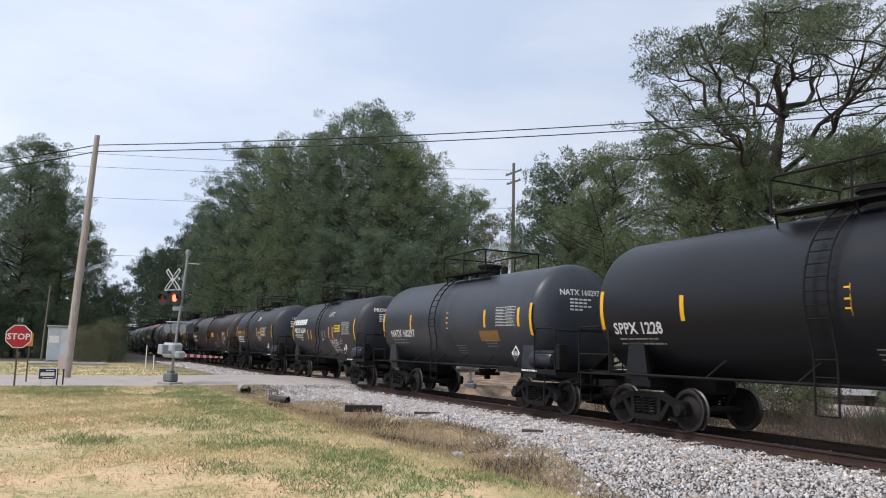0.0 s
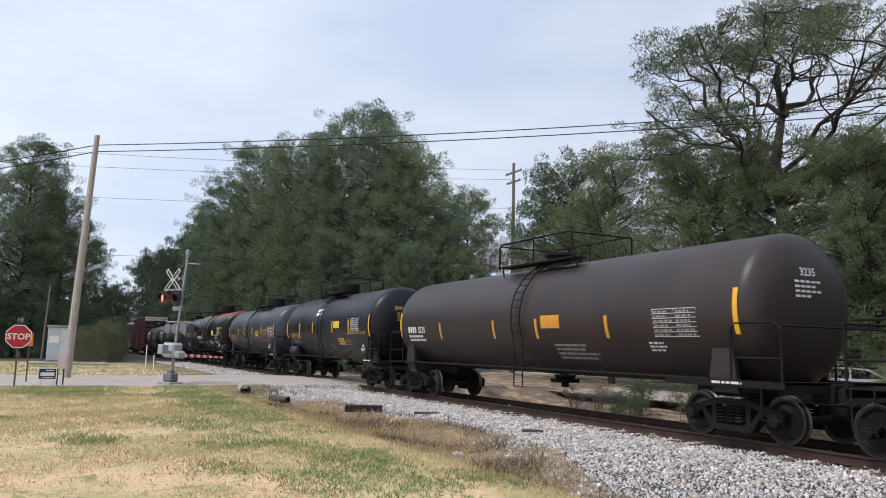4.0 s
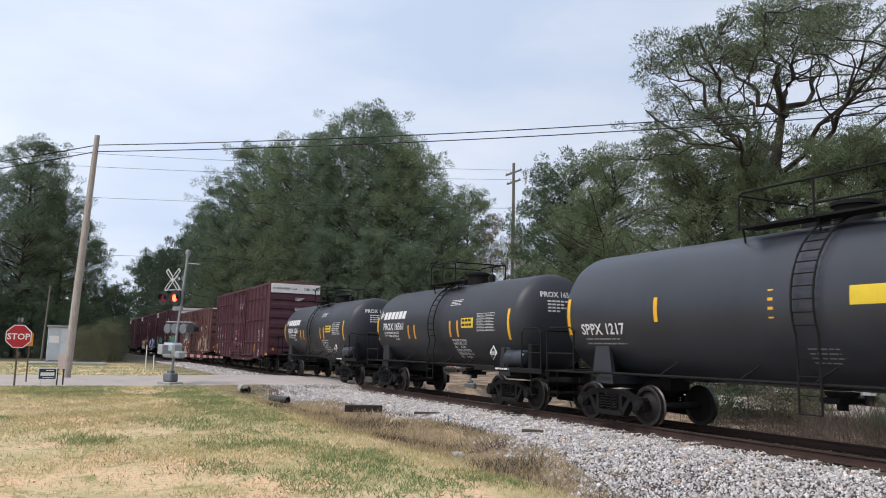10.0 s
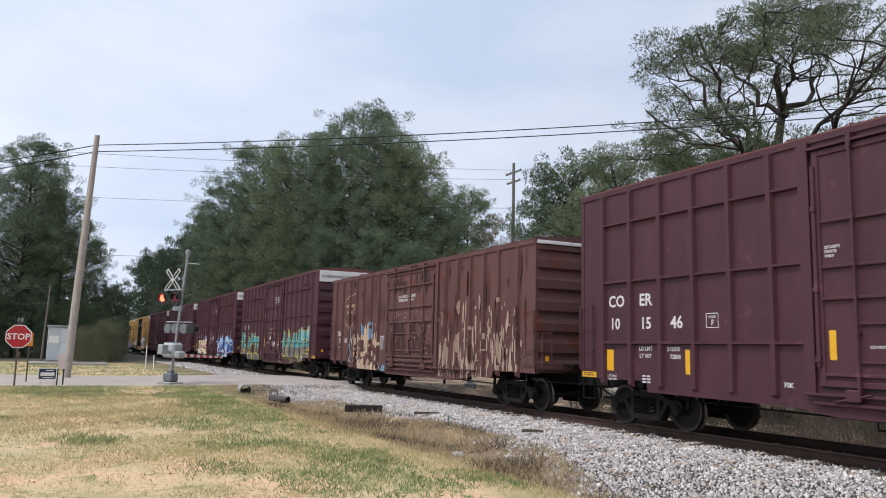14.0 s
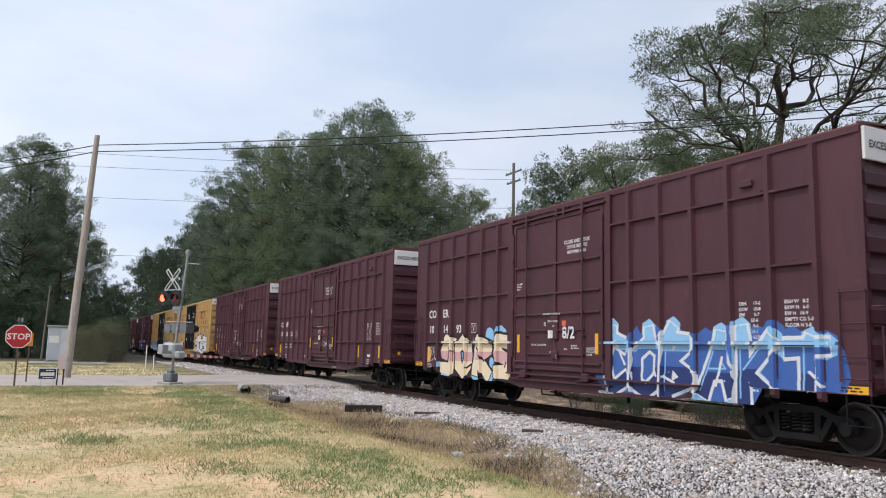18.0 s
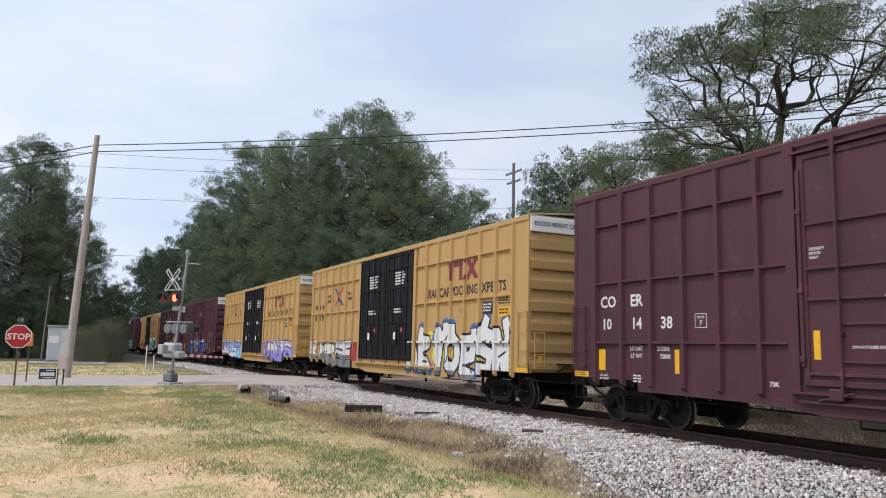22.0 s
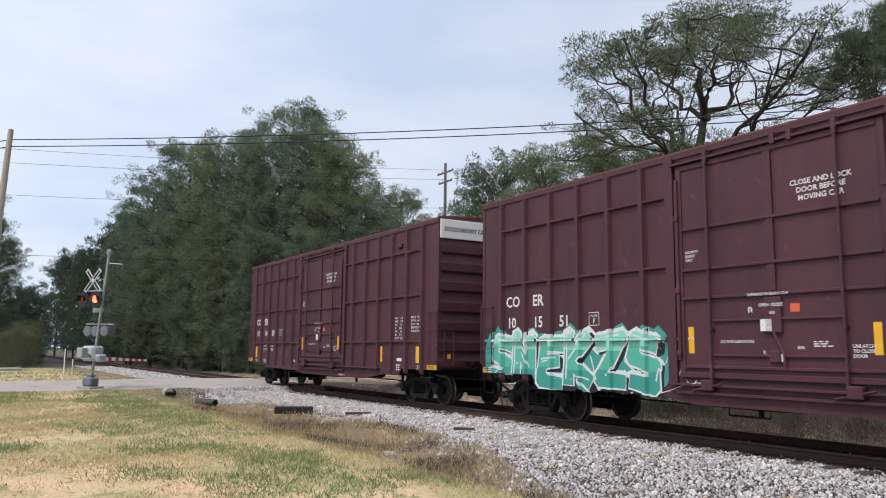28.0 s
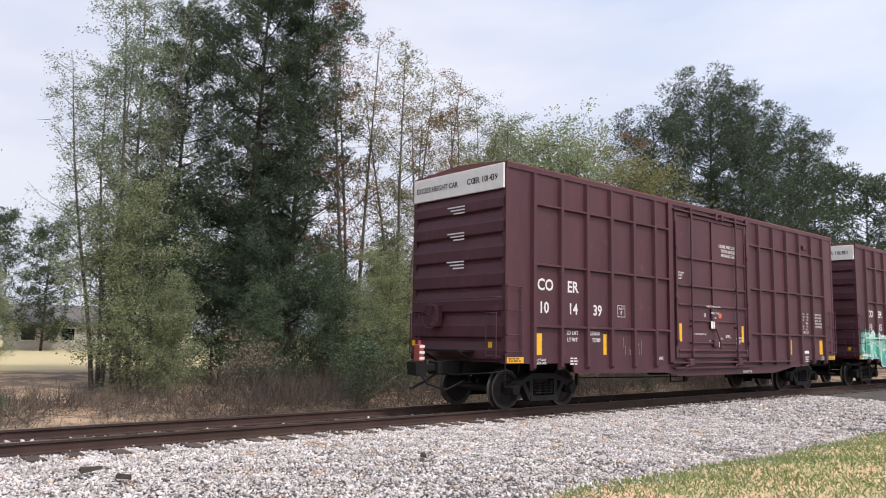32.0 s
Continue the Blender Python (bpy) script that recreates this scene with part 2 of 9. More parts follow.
# ---- mesh tools ----
class Geo:
    """Collects vertices and faces of one part."""

    def __init__(self):
        self.v, self.f = [], []

    def add(self, verts, faces):
        k = len(self.v)
        self.v += [tuple(p) for p in verts]
        self.f += [tuple(i + k for i in f) for f in faces]
        return self

    def box(self, x0, x1, y0, y1, z0, z1, c=0.0):
        if c <= 0:
            return self.add([(x, y, z) for x in (x0, x1) for y in (y0, y1) for z in (z0, z1)],
                            [(0, 1, 3, 2), (4, 6, 7, 5), (0, 4, 5, 1), (2, 3, 7, 6), (0, 2, 6, 4), (1, 5, 7, 3)])
        bm = bmesh.new()
        bmesh.ops.create_cube(bm, size=1)
        for p in bm.verts:
            p.co = Vector(((x0 + x1) / 2 + p.co.x * (x1 - x0), (y0 + y1) / 2 + p.co.y * (y1 - y0), (z0 + z1) / 2 + p.co.z * (z1 - z0)))
        bmesh.ops.bevel(bm, geom=list(bm.edges), offset=c, segments=1, affect="EDGES")
        bm.verts.index_update()
        self.add([p.co[:] for p in bm.verts], [[p.index for p in f.verts] for f in bm.faces])
        bm.free()
        return self

    def tube(self, pts, radii, n=8, caps=True):
        pts = [Vector(p) for p in pts]
        if not hasattr(radii, "__len__"):
            radii = [radii] * len(pts)
        verts, faces = [], []
        for i, p in enumerate(pts):
            d = (pts[min(i + 1, len(pts) - 1)] - pts[max(i - 1, 0)]).normalized()
            a = d.cross(Vector((0, 0, 1)) if abs(d.z) < 0.9 else Vector((1, 0, 0))).normalized()
            b = d.cross(a)
            for j in range(n):
                t = 2 * math.pi * j / n
                verts.append(p + radii[i] * (math.cos(t) * a + math.sin(t) * b))
        for i in range(len(pts) - 1):
            for j in range(n):
                k = (j + 1) % n
                faces.append((i * n + j, i * n + k, (i + 1) * n + k, (i + 1) * n + j))
        if caps:
            faces += [tuple(range(n))[::-1], tuple(range((len(pts) - 1) * n, len(pts) * n))]
        return self.add(verts, faces)

    def lathe(self, profile, axis="y", n=24, at=(0, 0, 0), caps=True):
        """profile: (radius, place along the axis)."""
        verts, faces = [], []
        for r, s in profile:
            for j in range(n):
                t = 2 * math.pi * j / n
                c, d = r * math.cos(t), r * math.sin(t)
                p = {"x": (s, c, d), "y": (c, s, d), "z": (c, d, s)}[axis]
                verts.append((p[0] + at[0], p[1] + at[1], p[2] + at[2]))
        for i in range(len(profile) - 1):
            for j in range(n):
                k = (j + 1) % n
                faces.append((i * n + j, i * n + k, (i + 1) * n + k, (i + 1) * n + j))
        if caps:
            faces += [tuple(range(n)), tuple(range((len(profile) - 1) * n, len(profile) * n))[::-1]]
        return self.add(verts, faces)

    def prism(self, poly, y0, y1):
        """A polygon of (x, z) given thickness along y."""
        n = len(poly)
        verts = [(x, y0, z) for x, z in poly] + [(x, y1, z) for x, z in poly]
        faces = [tuple(range(n)), tuple(range(n, 2 * n))[::-1]] + [(i, i + n, (i + 1) % n + n, (i + 1) % n) for i in range(n)]
        return self.add(verts, faces)

    def mesh(self, name, material, smooth=0.0):
        me = bpy.data.meshes.new(name)
        me.from_pydata(self.v, [], self.f)
        if smooth:
            bm = bmesh.new()
            bm.from_mesh(me)
            bmesh.ops.recalc_face_normals(bm, faces=bm.faces)
            bm.to_mesh(me)
            bm.free()
            me.shade_smooth()
            me.set_sharp_from_angle(angle=radians(smooth))
        me.materials.append(material)
        return me


def part(name, geo, material, parent=None, label="", at=(0, 0, 0), smooth=0.0):
    """One mesh object under a thing or under a part. geo: a Geo, or a mesh to share."""
    me = geo.mesh(name, material, smooth) if isinstance(geo, Geo) else geo
    ob = new(name, me)
    ob.location = at
    if parent:
        ob.parent = parent
    if label:
        ob["label"] = label
    return ob


def thing(name, label, category, group="", at=(0, 0, 0), rz=0.0, kind=""):
    ob = new(name)
    ob.empty_display_size = 0.2
    ob.matrix_basis = pose(*at, 0, 0, rz)
    return tagged(ob, label, category, group, kind)


def array_mesh(name, verts, faces, material, smooth=False):
    """A mesh from arrays: verts (n, 3), faces (m, 3 or 4)."""
    me = bpy.data.meshes.new(name)
    k = faces.shape[1]
    me.vertices.add(len(verts))
    me.vertices.foreach_set("co", np.ascontiguousarray(verts, dtype=np.float32).ravel())
    me.loops.add(faces.size)
    me.loops.foreach_set("vertex_index", np.ascontiguousarray(faces, dtype=np.int32).ravel())
    me.polygons.add(len(faces))
    me.polygons.foreach_set("loop_start", np.arange(0, faces.size, k, dtype=np.int32))
    me.polygons.foreach_set("loop_total", np.full(len(faces), k, dtype=np.int32))
    me.update(calc_edges=True)
    me.validate()
    me.materials.append(material)
    if smooth:
        me.shade_smooth()
    return me


TEXTS = {}


def letters(text, height):
    """The outline of a text as a flat mesh of points and faces: x to the right, z up, the first letter's foot at the origin."""
    if text not in TEXTS:
        cu = bpy.data.curves.new("text", "FONT")
        cu.body, cu.resolution_u = text, 2
        cu.offset = 0.022
        ob = new("text", cu)
        me = bpy.data.meshes.new_from_object(ob.evaluated_get(bpy.context.evaluated_depsgraph_get()))
        TEXTS[text] = ([tuple(p.co) for p in me.vertices], [tuple(f.vertices) for f in me.polygons])
        bpy.data.objects.remove(ob)
        bpy.data.curves.remove(cu)
        bpy.data.meshes.remove(me)
    v, f = TEXTS[text]
    k = height / 0.72
    return [(x * k, y * k) for x, y, z in v], f


def text_width(text, height):
    v, f = letters(text, height)
    return max(x for x, z in v)


TEXT_LIST = ["CO", "ER", "10", "14", "15", "39", "51", "20", "19", "38", "26", "93", "32", "46", "LD LMT", "LT WT", "213300", "72700", "213100", "72900", "213200",
             "72800", "PLATE", "F", "C", "70K", "CLOSE AND LOCK", "DOOR BEFORE", "MOVING CAR", "EXH      17-0", "EXW     10-8", "EW        9-7", "IL        50-6",
             "IW        9-6", "IH       13-1", "CU.FT.  6276", "EXH W   8-2", "EXW H   6-0", "EW H   16-9", "EMPTY CG 5-0", "FLOOR H 3-8", "LIFT AND", "JACK HERE",
             "RELEASE ROD", "OPEN", "CLOSE", "DO NOT LUBE DOORS", "SEAL", "UNLATCH", "TO CLOSE", "DOOR", "SECURITY", "DEVICE", "ONLY", "EXCESS HEIGHT CAR",
             "RAILCARPOOLINGEXPERTS", "next", "load", "any", "road", "SNC", "21", "01", "8", "60K", "SPPX 1228", "SPPX 1188", "SPPX 1053", "SPPX 1217", "NATX 160297",
             "PROX 16284", "PROX 16561", "PROX 16261", "125151", "3235", "208170", "SODIUM HYDROXIDE SOLUTION", "SR-8754 FRA AIP", "LD LMT 217500 LB", "LT WT   68500 LB",
             "LD LMT 218200 LB  98950 KG", "LT WT   67800 LB  30750 KG", "INTERIOR", "COATING", "1824", "STOP", "CLOSE AND LOCK DOORS", "BEFORE MOVING CAR", "EXTERIOR", "10.29",
             "LT WT 57200    30300KG", "99200KG"]
for t in TEXT_LIST:
    letters(t, 1)


# ---- ground, track bed, road ----
def bell(v, c, w):
    return np.exp(-((v - c) / w) ** 2)


def smooth(v, a, b):
    t = np.clip((v - a) / (b - a), 0, 1)
    return t * t * (3 - 2 * t)


def waves(x, y):
    return 0.03 * np.sin(x * 0.9 + 1.3 * np.sin(y * 0.5)) * np.cos(y * 0.8 + 0.7) + 0.02 * np.sin(x * 2.3 + y * 1.7)


ROAD_A, ROAD_B = -40.3, -31.2


def toe(x):
    return np.interp(x, [-60, -31.0, -29.0, -27.5, -26.3, -25, -22.5, -20, -16, -13, -11, -9, 0, 20, 60], [8.4, 8.6, 8.0, 7.4, 7.3, 8.2, 8.9, 9.2, 9.1, 8.5, 7.7, 7.0, 6.0, 5.9, 6.5])


def height(x, y):
    """The lie of the land, rail heads at 0."""
    x, y = np.asarray(x, float), np.asarray(y, float)
    z = -0.14 + 0 * x
    z = z - 0.34 * bell(y, 7.3, 1.5) * smooth(x, -30, -25)
    z = z - 0.42 * smooth(y, 8.2, 10.0) * (1 - smooth(y, 24, 32))
    z = z - 0.30 * bell(y, 17.3, 1.8)
    z = z - 0.40 * smooth(y - toe(x), 0.2, 1.3) * (1 - smooth(y, 15.0, 16.2))
    z = z + waves(x, y)
    on_road = smooth(x, ROAD_A - 2.5, ROAD_A - 0.2) * (1 - smooth(x, ROAD_B + 0.4, ROAD_B + 3.0))
    z = z * (1 - on_road) + on_road * (-0.085 + 0.06 * smooth(y, 2, 9))
    far = smooth(np.hypot(x, y), 150, 600)
    return z * (1 - far) - 0.3 * far


def sheet(name, xs, ys, fz, material):
    X, Y = np.meshgrid(xs, ys, indexing="ij")
    v = np.stack([X, Y, fz(X, Y)], -1).reshape(-1, 3)
    n, m = len(xs), len(ys)
    i = (np.arange(n - 1)[:, None] * m + np.arange(m - 1)[None, :]).ravel()
    return array_mesh(name, v, np.stack([i, i + m, i + m + 1, i + 1], -1), material, True)


def ground_material():
    """Dry autumn lawn: straw, green tufts and bare sandy earth in patches; leaf litter on the far side."""
    m = surf("autumn_lawn", hexcol("c8b68a"), hexcol("a99c6e"), size=1.1, fine=9, rough=0.95, bump=0.8, spread=0.3, bump_scale=25)
    n, l = m.node_tree.nodes, m.node_tree.links
    b = n["Principled BSDF"]
    base = b.inputs["Base Color"].links[0].from_socket
    tc = n.new("ShaderNodeTexCoord")

    def spots(scale, lo, hi, detail=5, shift=0.0):
        t, r, mp = n.new("ShaderNodeTexNoise"), n.new("ShaderNodeMapRange"), n.new("ShaderNodeMapping")
        mp.inputs["Location"].default_value = (shift, shift, 0)
        t.inputs["Scale"].default_value, t.inputs["Detail"].default_value, t.inputs["Roughness"].default_value = scale, detail, 0.65
        r.inputs["From Min"].default_value, r.inputs["From Max"].default_value = lo, hi
        l.new(tc.outputs["Object"], mp.inputs["Vector"])
        l.new(mp.outputs[0], t.inputs["Vector"])
        l.new(t.outputs["Fac"], r.inputs["Value"])
        return r.outputs[0]

    def over(under, colour, fac):
        x = n.new("ShaderNodeMix")
        x.data_type = "RGBA"
        x.inputs["B"].default_value = colour
        l.new(fac, x.inputs["Factor"])
        l.new(under, x.inputs["A"])
        return x.outputs["Result"]

    c = over(base, hexcol("9a9560"), spots(0.33, 0.50, 0.66))
    c = over(c, hexcol("dcb591"), spots(0.40, 0.45, 0.58, 6, 7.3))
    c = over(c, hexcol("8d8a55"), spots(2.6, 0.56, 0.64, 4, 3.1))
    c = over(c, hexcol("cbb48c"), spots(5.5, 0.54, 0.62, 4, 1.1))
    sep = n.new("ShaderNodeSeparateXYZ")
    l.new(tc.outputs["Object"], sep.inputs[0])

    def band(lo, hi):
        r = n.new("ShaderNodeMapRange")
        r.inputs["From Min"].default_value, r.inputs["From Max"].default_value = lo, hi
        l.new(sep.outputs["Y"], r.inputs["Value"])
        return r.outputs[0]

    def mul(a, d):
        x = n.new("ShaderNodeMath")
        x.operation = "MULTIPLY"
        l.new(a, x.inputs[0])
        l.new(d, x.inputs[1])
        return x.outputs[0]

    c = over(c, hexcol("84705c"), mul(band(5.6, 6.6), spots(0.9, 0.30, 0.52, 5, 2.0)))
    c = over(c, hexcol("66584c"), mul(band(13.5, 15.0), spots(1.4, 0.15, 0.45, 5, 4.0)))
    c = over(c, hexcol("a98f76"), mul(band(14.5, 15.5), spots(0.8, 0.47, 0.58, 5, 8.0)))
    c = over(c, hexcol("b9ab84"), band(33, 36))
    # grain of the bare earth and its small stones
    c = over(c, hexcol("a98f6e"), mul(spots(14.0, 0.50, 0.66, 3, 9.0), band(30, -5)))
    c = over(c, hexcol("7e6a52"), mul(spots(38.0, 0.60, 0.70, 2, 5.0), band(30, -5)))
    # leaf mould under the woods beyond the road
    deep = n.new("ShaderNodeMapRange")
    deep.inputs["From Min"].default_value, deep.inputs["From Max"].default_value = -64, -72
    l.new(sep.outputs["X"], deep.inputs["Value"])
    c = over(c, hexcol("4f4c38"), deep.outputs[0])
    # darker soil round the culvert, broken up in patches
    far = n.new("ShaderNodeVectorMath")
    far.operation = "DISTANCE"
    far.inputs[1].default_value = (-29.2, 7.6, -0.2)
    l.new(tc.outputs["Object"], far.inputs[0])
    near = n.new("ShaderNodeMapRange")
    near.inputs["From Min"].default_value, near.inputs["From Max"].default_value = 3.4, 1.6
    l.new(far.outputs["Value"], near.inputs["Value"])
    c = over(c, hexcol("4a3e36"), mul(near.outputs[0], spots(1.6, 0.25, 0.5, 4, 6.0)))
    l.new(c, b.inputs["Base Color"])
    return m


M_GROUND = ground_material()
gx = np.concatenate([[-2500, -1200, -600, -300, -200, -150, -120, -100], np.arange(-90, -50, 2.0), np.arange(-50, 30, 0.4), np.arange(30, 90, 2.0), [100, 130, 180, 300, 600, 1200, 2500]])
gy = np.concatenate([[-2500, -1000, -400, -150, -80, -50, -30, -20], np.arange(-15, 24, 0.35), np.arange(24, 60, 2.0), [65, 80, 110, 160, 300, 700, 2500]])
tagged(new("ground", sheet("ground", gx, gy, height, M_GROUND)), "dry autumn lawn with straw, green tufts and bare earth", "ground", kind="structure")


def bed_height(x, y):
    """The ballast: a flat top under the ties and shoulders that run out to the toe."""
    t0 = toe(x)
    z0 = height(x, t0) - 0.03
    near = z0 + (-0.20 - z0) * smooth((y - t0) / (10.5 - t0), -0.15, 1.05)
    z1 = height(x, 16.4 + 0 * x) - 0.03
    far = -0.20 + (z1 + 0.20) * smooth((y - 14.2) / 2.2, 0, 1)
    lumps = 0.012 * np.sin(7 * x + 3 * y) * np.sin(5 * y - 2 * x)
    return np.where(y < 12.3, near, far) + lumps


def bed_sheet(name, x0, x1, step):
    xs = np.arange(x0, x1 + step / 2, step)
    us = np.concatenate([np.linspace(-0.02, 1.0, 22)])
    X = np.repeat(xs[:, None], 22, 1)
    t0 = toe(xs)[:, None]
    Y = t0 + us[None, :] * (16.5 - t0)
    v = np.stack([X, Y, bed_height(X, Y)], -1).reshape(-1, 3)
    n, m = X.shape
    i = (np.arange(n - 1)[:, None] * m + np.arange(m - 1)[None, :]).ravel()
    return array_mesh(name, v, np.stack([i, i + m, i + m + 1, i + 1], -1), M_BEDSHADE, True)


# sheets under the loose stones, their dark colour standing for shade in the gaps
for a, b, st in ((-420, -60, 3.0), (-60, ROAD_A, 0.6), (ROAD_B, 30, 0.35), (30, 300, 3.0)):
    tagged(new("track_bed", bed_sheet("track_bed", a, b, st)), "granite track bed, darkened for the shade between its stones", "track bed", kind="structure")


def scatter_stones(name, n, x0, x1, y_of, size, label, seed):
    """Angular crushed stones, each a lopsided octahedron."""
    rs = np.random.RandomState(seed)
    x = rs.uniform(x0, x1, n)
    y = y_of(rs, x)
    z = np.maximum(bed_height(x, y), height(x, y))
    r = rs.uniform(*size, n) * (0.6 + 0.8 * rs.rand(n) ** 3)
    base = np.array([(1, 0, 0), (-1, 0, 0), (0, 1, 0), (0, -1, 0), (0, 0, 1), (0, 0, -1)], float)
    v = base[None] * r[:, None, None] * rs.uniform(0.55, 1.2, (n, 6, 1)) + rs.uniform(-0.35, 0.35, (n, 6, 3)) * r[:, None, None]
    a, b = rs.uniform(0, 6.28, n), rs.uniform(-0.9, 0.9, n)
    ca, sa, cb, sb = np.cos(a), np.sin(a), np.cos(b), np.sin(b)
    X, Y, Z = v[..., 0], v[..., 1], v[..., 2]
    Y, Z = Y * cb[:, None] - Z * sb[:, None], Y * sb[:, None] + Z * cb[:, None]
    X, Y = X * ca[:, None] - Y * sa[:, None], X * sa[:, None] + Y * ca[:, None]
    v = np.stack([X + x[:, None], Y + y[:, None], Z + (z + 0.3 * r)[:, None]], -1).reshape(-1, 3)
    f = np.array([(0, 2, 4), (2, 1, 4), (1, 3, 4), (3, 0, 4), (2, 0, 5), (1, 2, 5), (3, 1, 5), (0, 3, 5)])
    faces = (f[None] + 6 * np.arange(n)[:, None, None]).reshape(-1, 3)
    tagged(new(name, array_mesh(name, v, faces, M_STONE)), label, "ballast", kind="stuff")


shoulder = lambda rs, x: toe(x) - 0.9 * rs.rand(len(x)) ** 3 + (11.75 - toe(x)) * rs.rand(len(x)) ** 0.85
scatter_stones("ballast_stones", 66000, ROAD_B + 0.3, -3, shoulder, (0.021, 0.038), "loose grey granite ballast stones", 5)
scatter_stones("ballast_stones", 105000, -3, 16, shoulder, (0.015, 0.029), "loose pale granite ballast stones", 8)
scatter_stones("ballast_stones", 16000, 16, 26, shoulder, (0.021, 0.038), "loose pale granite ballast stones", 9)
scatter_stones("ballast_stones", 14000, ROAD_B + 0.3, 26, lambda rs, x: rs.uniform(11.4, 15.6, len(x)), (0.022, 0.042), "grey granite ballast between the rails", 6)
scatter_stones("ballast_stones", 5000, -75, ROAD_A - 0.5, lambda rs, x: rs.uniform(8.4, 11.6, len(x)), (0.04, 0.08), "grey granite ballast beyond the road", 7)

# rails and ties
track = thing("railway_track", "single railway track with rusty rails on dark timber ties", "railway track", kind="structure")
RAIL_PROFILE = [(-0.075, -0.17), (0.075, -0.17), (0.075, -0.158), (0.012, -0.14), (0.010, -0.05), (0.036, -0.035), (0.036, -0.004), (-0.036, -0.004), (-0.036, -0.035), (-0.010, -0.05),
                (-0.012, -0.14), (-0.075, -0.158)]
for s in (-1, 1):
    g = Geo()
    y0 = TRACK_Y + s * 0.755
    n = len(RAIL_PROFILE)
    g.add([(x, y0 + a, b) for x in (-420, 300) for a, b in RAIL_PROFILE], [(i, (i + 1) % n, n + (i + 1) % n, n + i) for i in range(n)])
    rail = part("rail", g, M_RAIL, track, "rusty steel rail")
    part("rail_head", Geo().box(-420, 300, y0 - 0.030, y0 + 0.030, -0.006, 0.0), M_RAILTOP, rail, "bright worn running surface")
tie_mesh = Geo().box(-0.115, 0.115, -1.3, 1.3, -0.33, -0.165, 0.012).mesh("tie", M_TIE)
for i in range(-112, 62):
    x = i * 0.535
    if ROAD_A < x < ROAD_B:
        continue
    t = part("tie", tie_mesh, M_TIE, track, "", (x + 0.02 * math.sin(i * 7.1), TRACK_Y + 0.03 * math.sin(i * 3.3), 0.004 * math.sin(i * 5.7)))
    t.rotation_euler = (0, 0, 0.012 * math.sin(i * 2.9))
plate_mesh = Geo().box(-0.09, 0.09, -0.17, 0.17, -0.166, -0.155).mesh("tie_plate", M_RAIL)
for i in range(-56, 50):
    x = i * 0.535
    if ROAD_A < x < ROAD_B:
        continue
    part("tie_plate", plate_mesh, M_RAIL, track, "", (x, TRACK_Y - 0.755, 0))

# the road over the crossing
road_x = np.concatenate([np.linspace(ROAD_A, ROAD_B, 12)])
def road_strip(name, y0, y1, fx=lambda y: 0.0):
    ys = np.linspace(y0, y1, max(2, int(abs(y1 - y0) / 0.8)))
    edge = lambda y: (ROAD_A - 2.2 * max(0.0, (2 - y)) / 10 * (1 if y > -40 else 4.2) , ROAD_B + 0.0 * y)
    v, f = [], []
    for y in ys:
        a, b = edge(y)
        up = -0.005 if y > 9 else -0.075 + 0.07 * float(smooth(y, 2, 9))
        v.append((a - 0.8, y, up - 0.35))
        for k in range(9):
            x = a + (b - a) * k / 8 + (0.12 * math.sin(y * 1.7) + 0.07 * math.sin(y * 4.1) if k in (0, 8) else 0)
            v.append((x, y, up + 0.05 * math.sin(math.pi * k / 8)))
        v.append((b + 0.8, y, up - 0.35))
    for i in range(len(ys) - 1):
        for k in range(10):
            f.append((i * 11 + k, (i + 1) * 11 + k, (i + 1) * 11 + k + 1, i * 11 + k + 1))
    return Geo().add(v, f).mesh(name, M_ASPHALT)


tagged(new("road", road_strip("road", -120, 11.45)), "worn grey asphalt road up to the level crossing", "road", kind="structure")
tagged(new("road", Geo().box(ROAD_A, ROAD_B, 11.72, 12.96, -0.2, -0.012).mesh("road", M_ASPHALT)), "asphalt between the rails at the crossing", "road", kind="structure")
far_road = Geo()
for y0, y1, z0, z1 in ((13.22, 15.2, -0.012, -0.06), (15.2, 40, -0.06, -0.12), (40, 140, -0.12, -0.1)):
    far_road.add([(ROAD_A, y0, z0), (ROAD_B, y0, z0), (ROAD_B, y1, z1), (ROAD_A, y1, z1), (ROAD_A, y0, -0.6), (ROAD_B, y0, -0.6), (ROAD_B, y1, -0.6), (ROAD_A, y1, -0.6)],
                 [(0, 1, 2, 3), (0, 4, 5, 1), (1, 5, 6, 2), (0, 3, 7, 4)])
tagged(new("road", far_road.mesh("road", M_ASPHALT)), "grey asphalt road beyond the track", "road", kind="structure")
side_road = Geo()
for i in range(10):
    x0, x1 = -31.2 + i * 1.6, -31.2 + (i + 1) * 1.6
    k0, k1 = 20.4 + 0.12 * i, 20.4 + 0.12 * (i + 1)
    side_road.add([(x0, k0, -0.22), (x1, k1, -0.22), (x1, k1 + 4.6, -0.12), (x0, k0 + 4.6, -0.12)], [(0, 1, 2, 3)])
tagged(new("side_road", side_road.mesh("side_road", M_ASPHALT)), "narrow pale lane on the far side of the track", "road", kind="structure")


# ---- the train: shared running gear ----

SIDE = 1.474          # half width over the side sheets
RIB = 1.56           # half width over the posts
WHEEL_R = 0.42
TANK_DROP = 0.07      # the stencils' heights on tanks are written for an axis this much higher


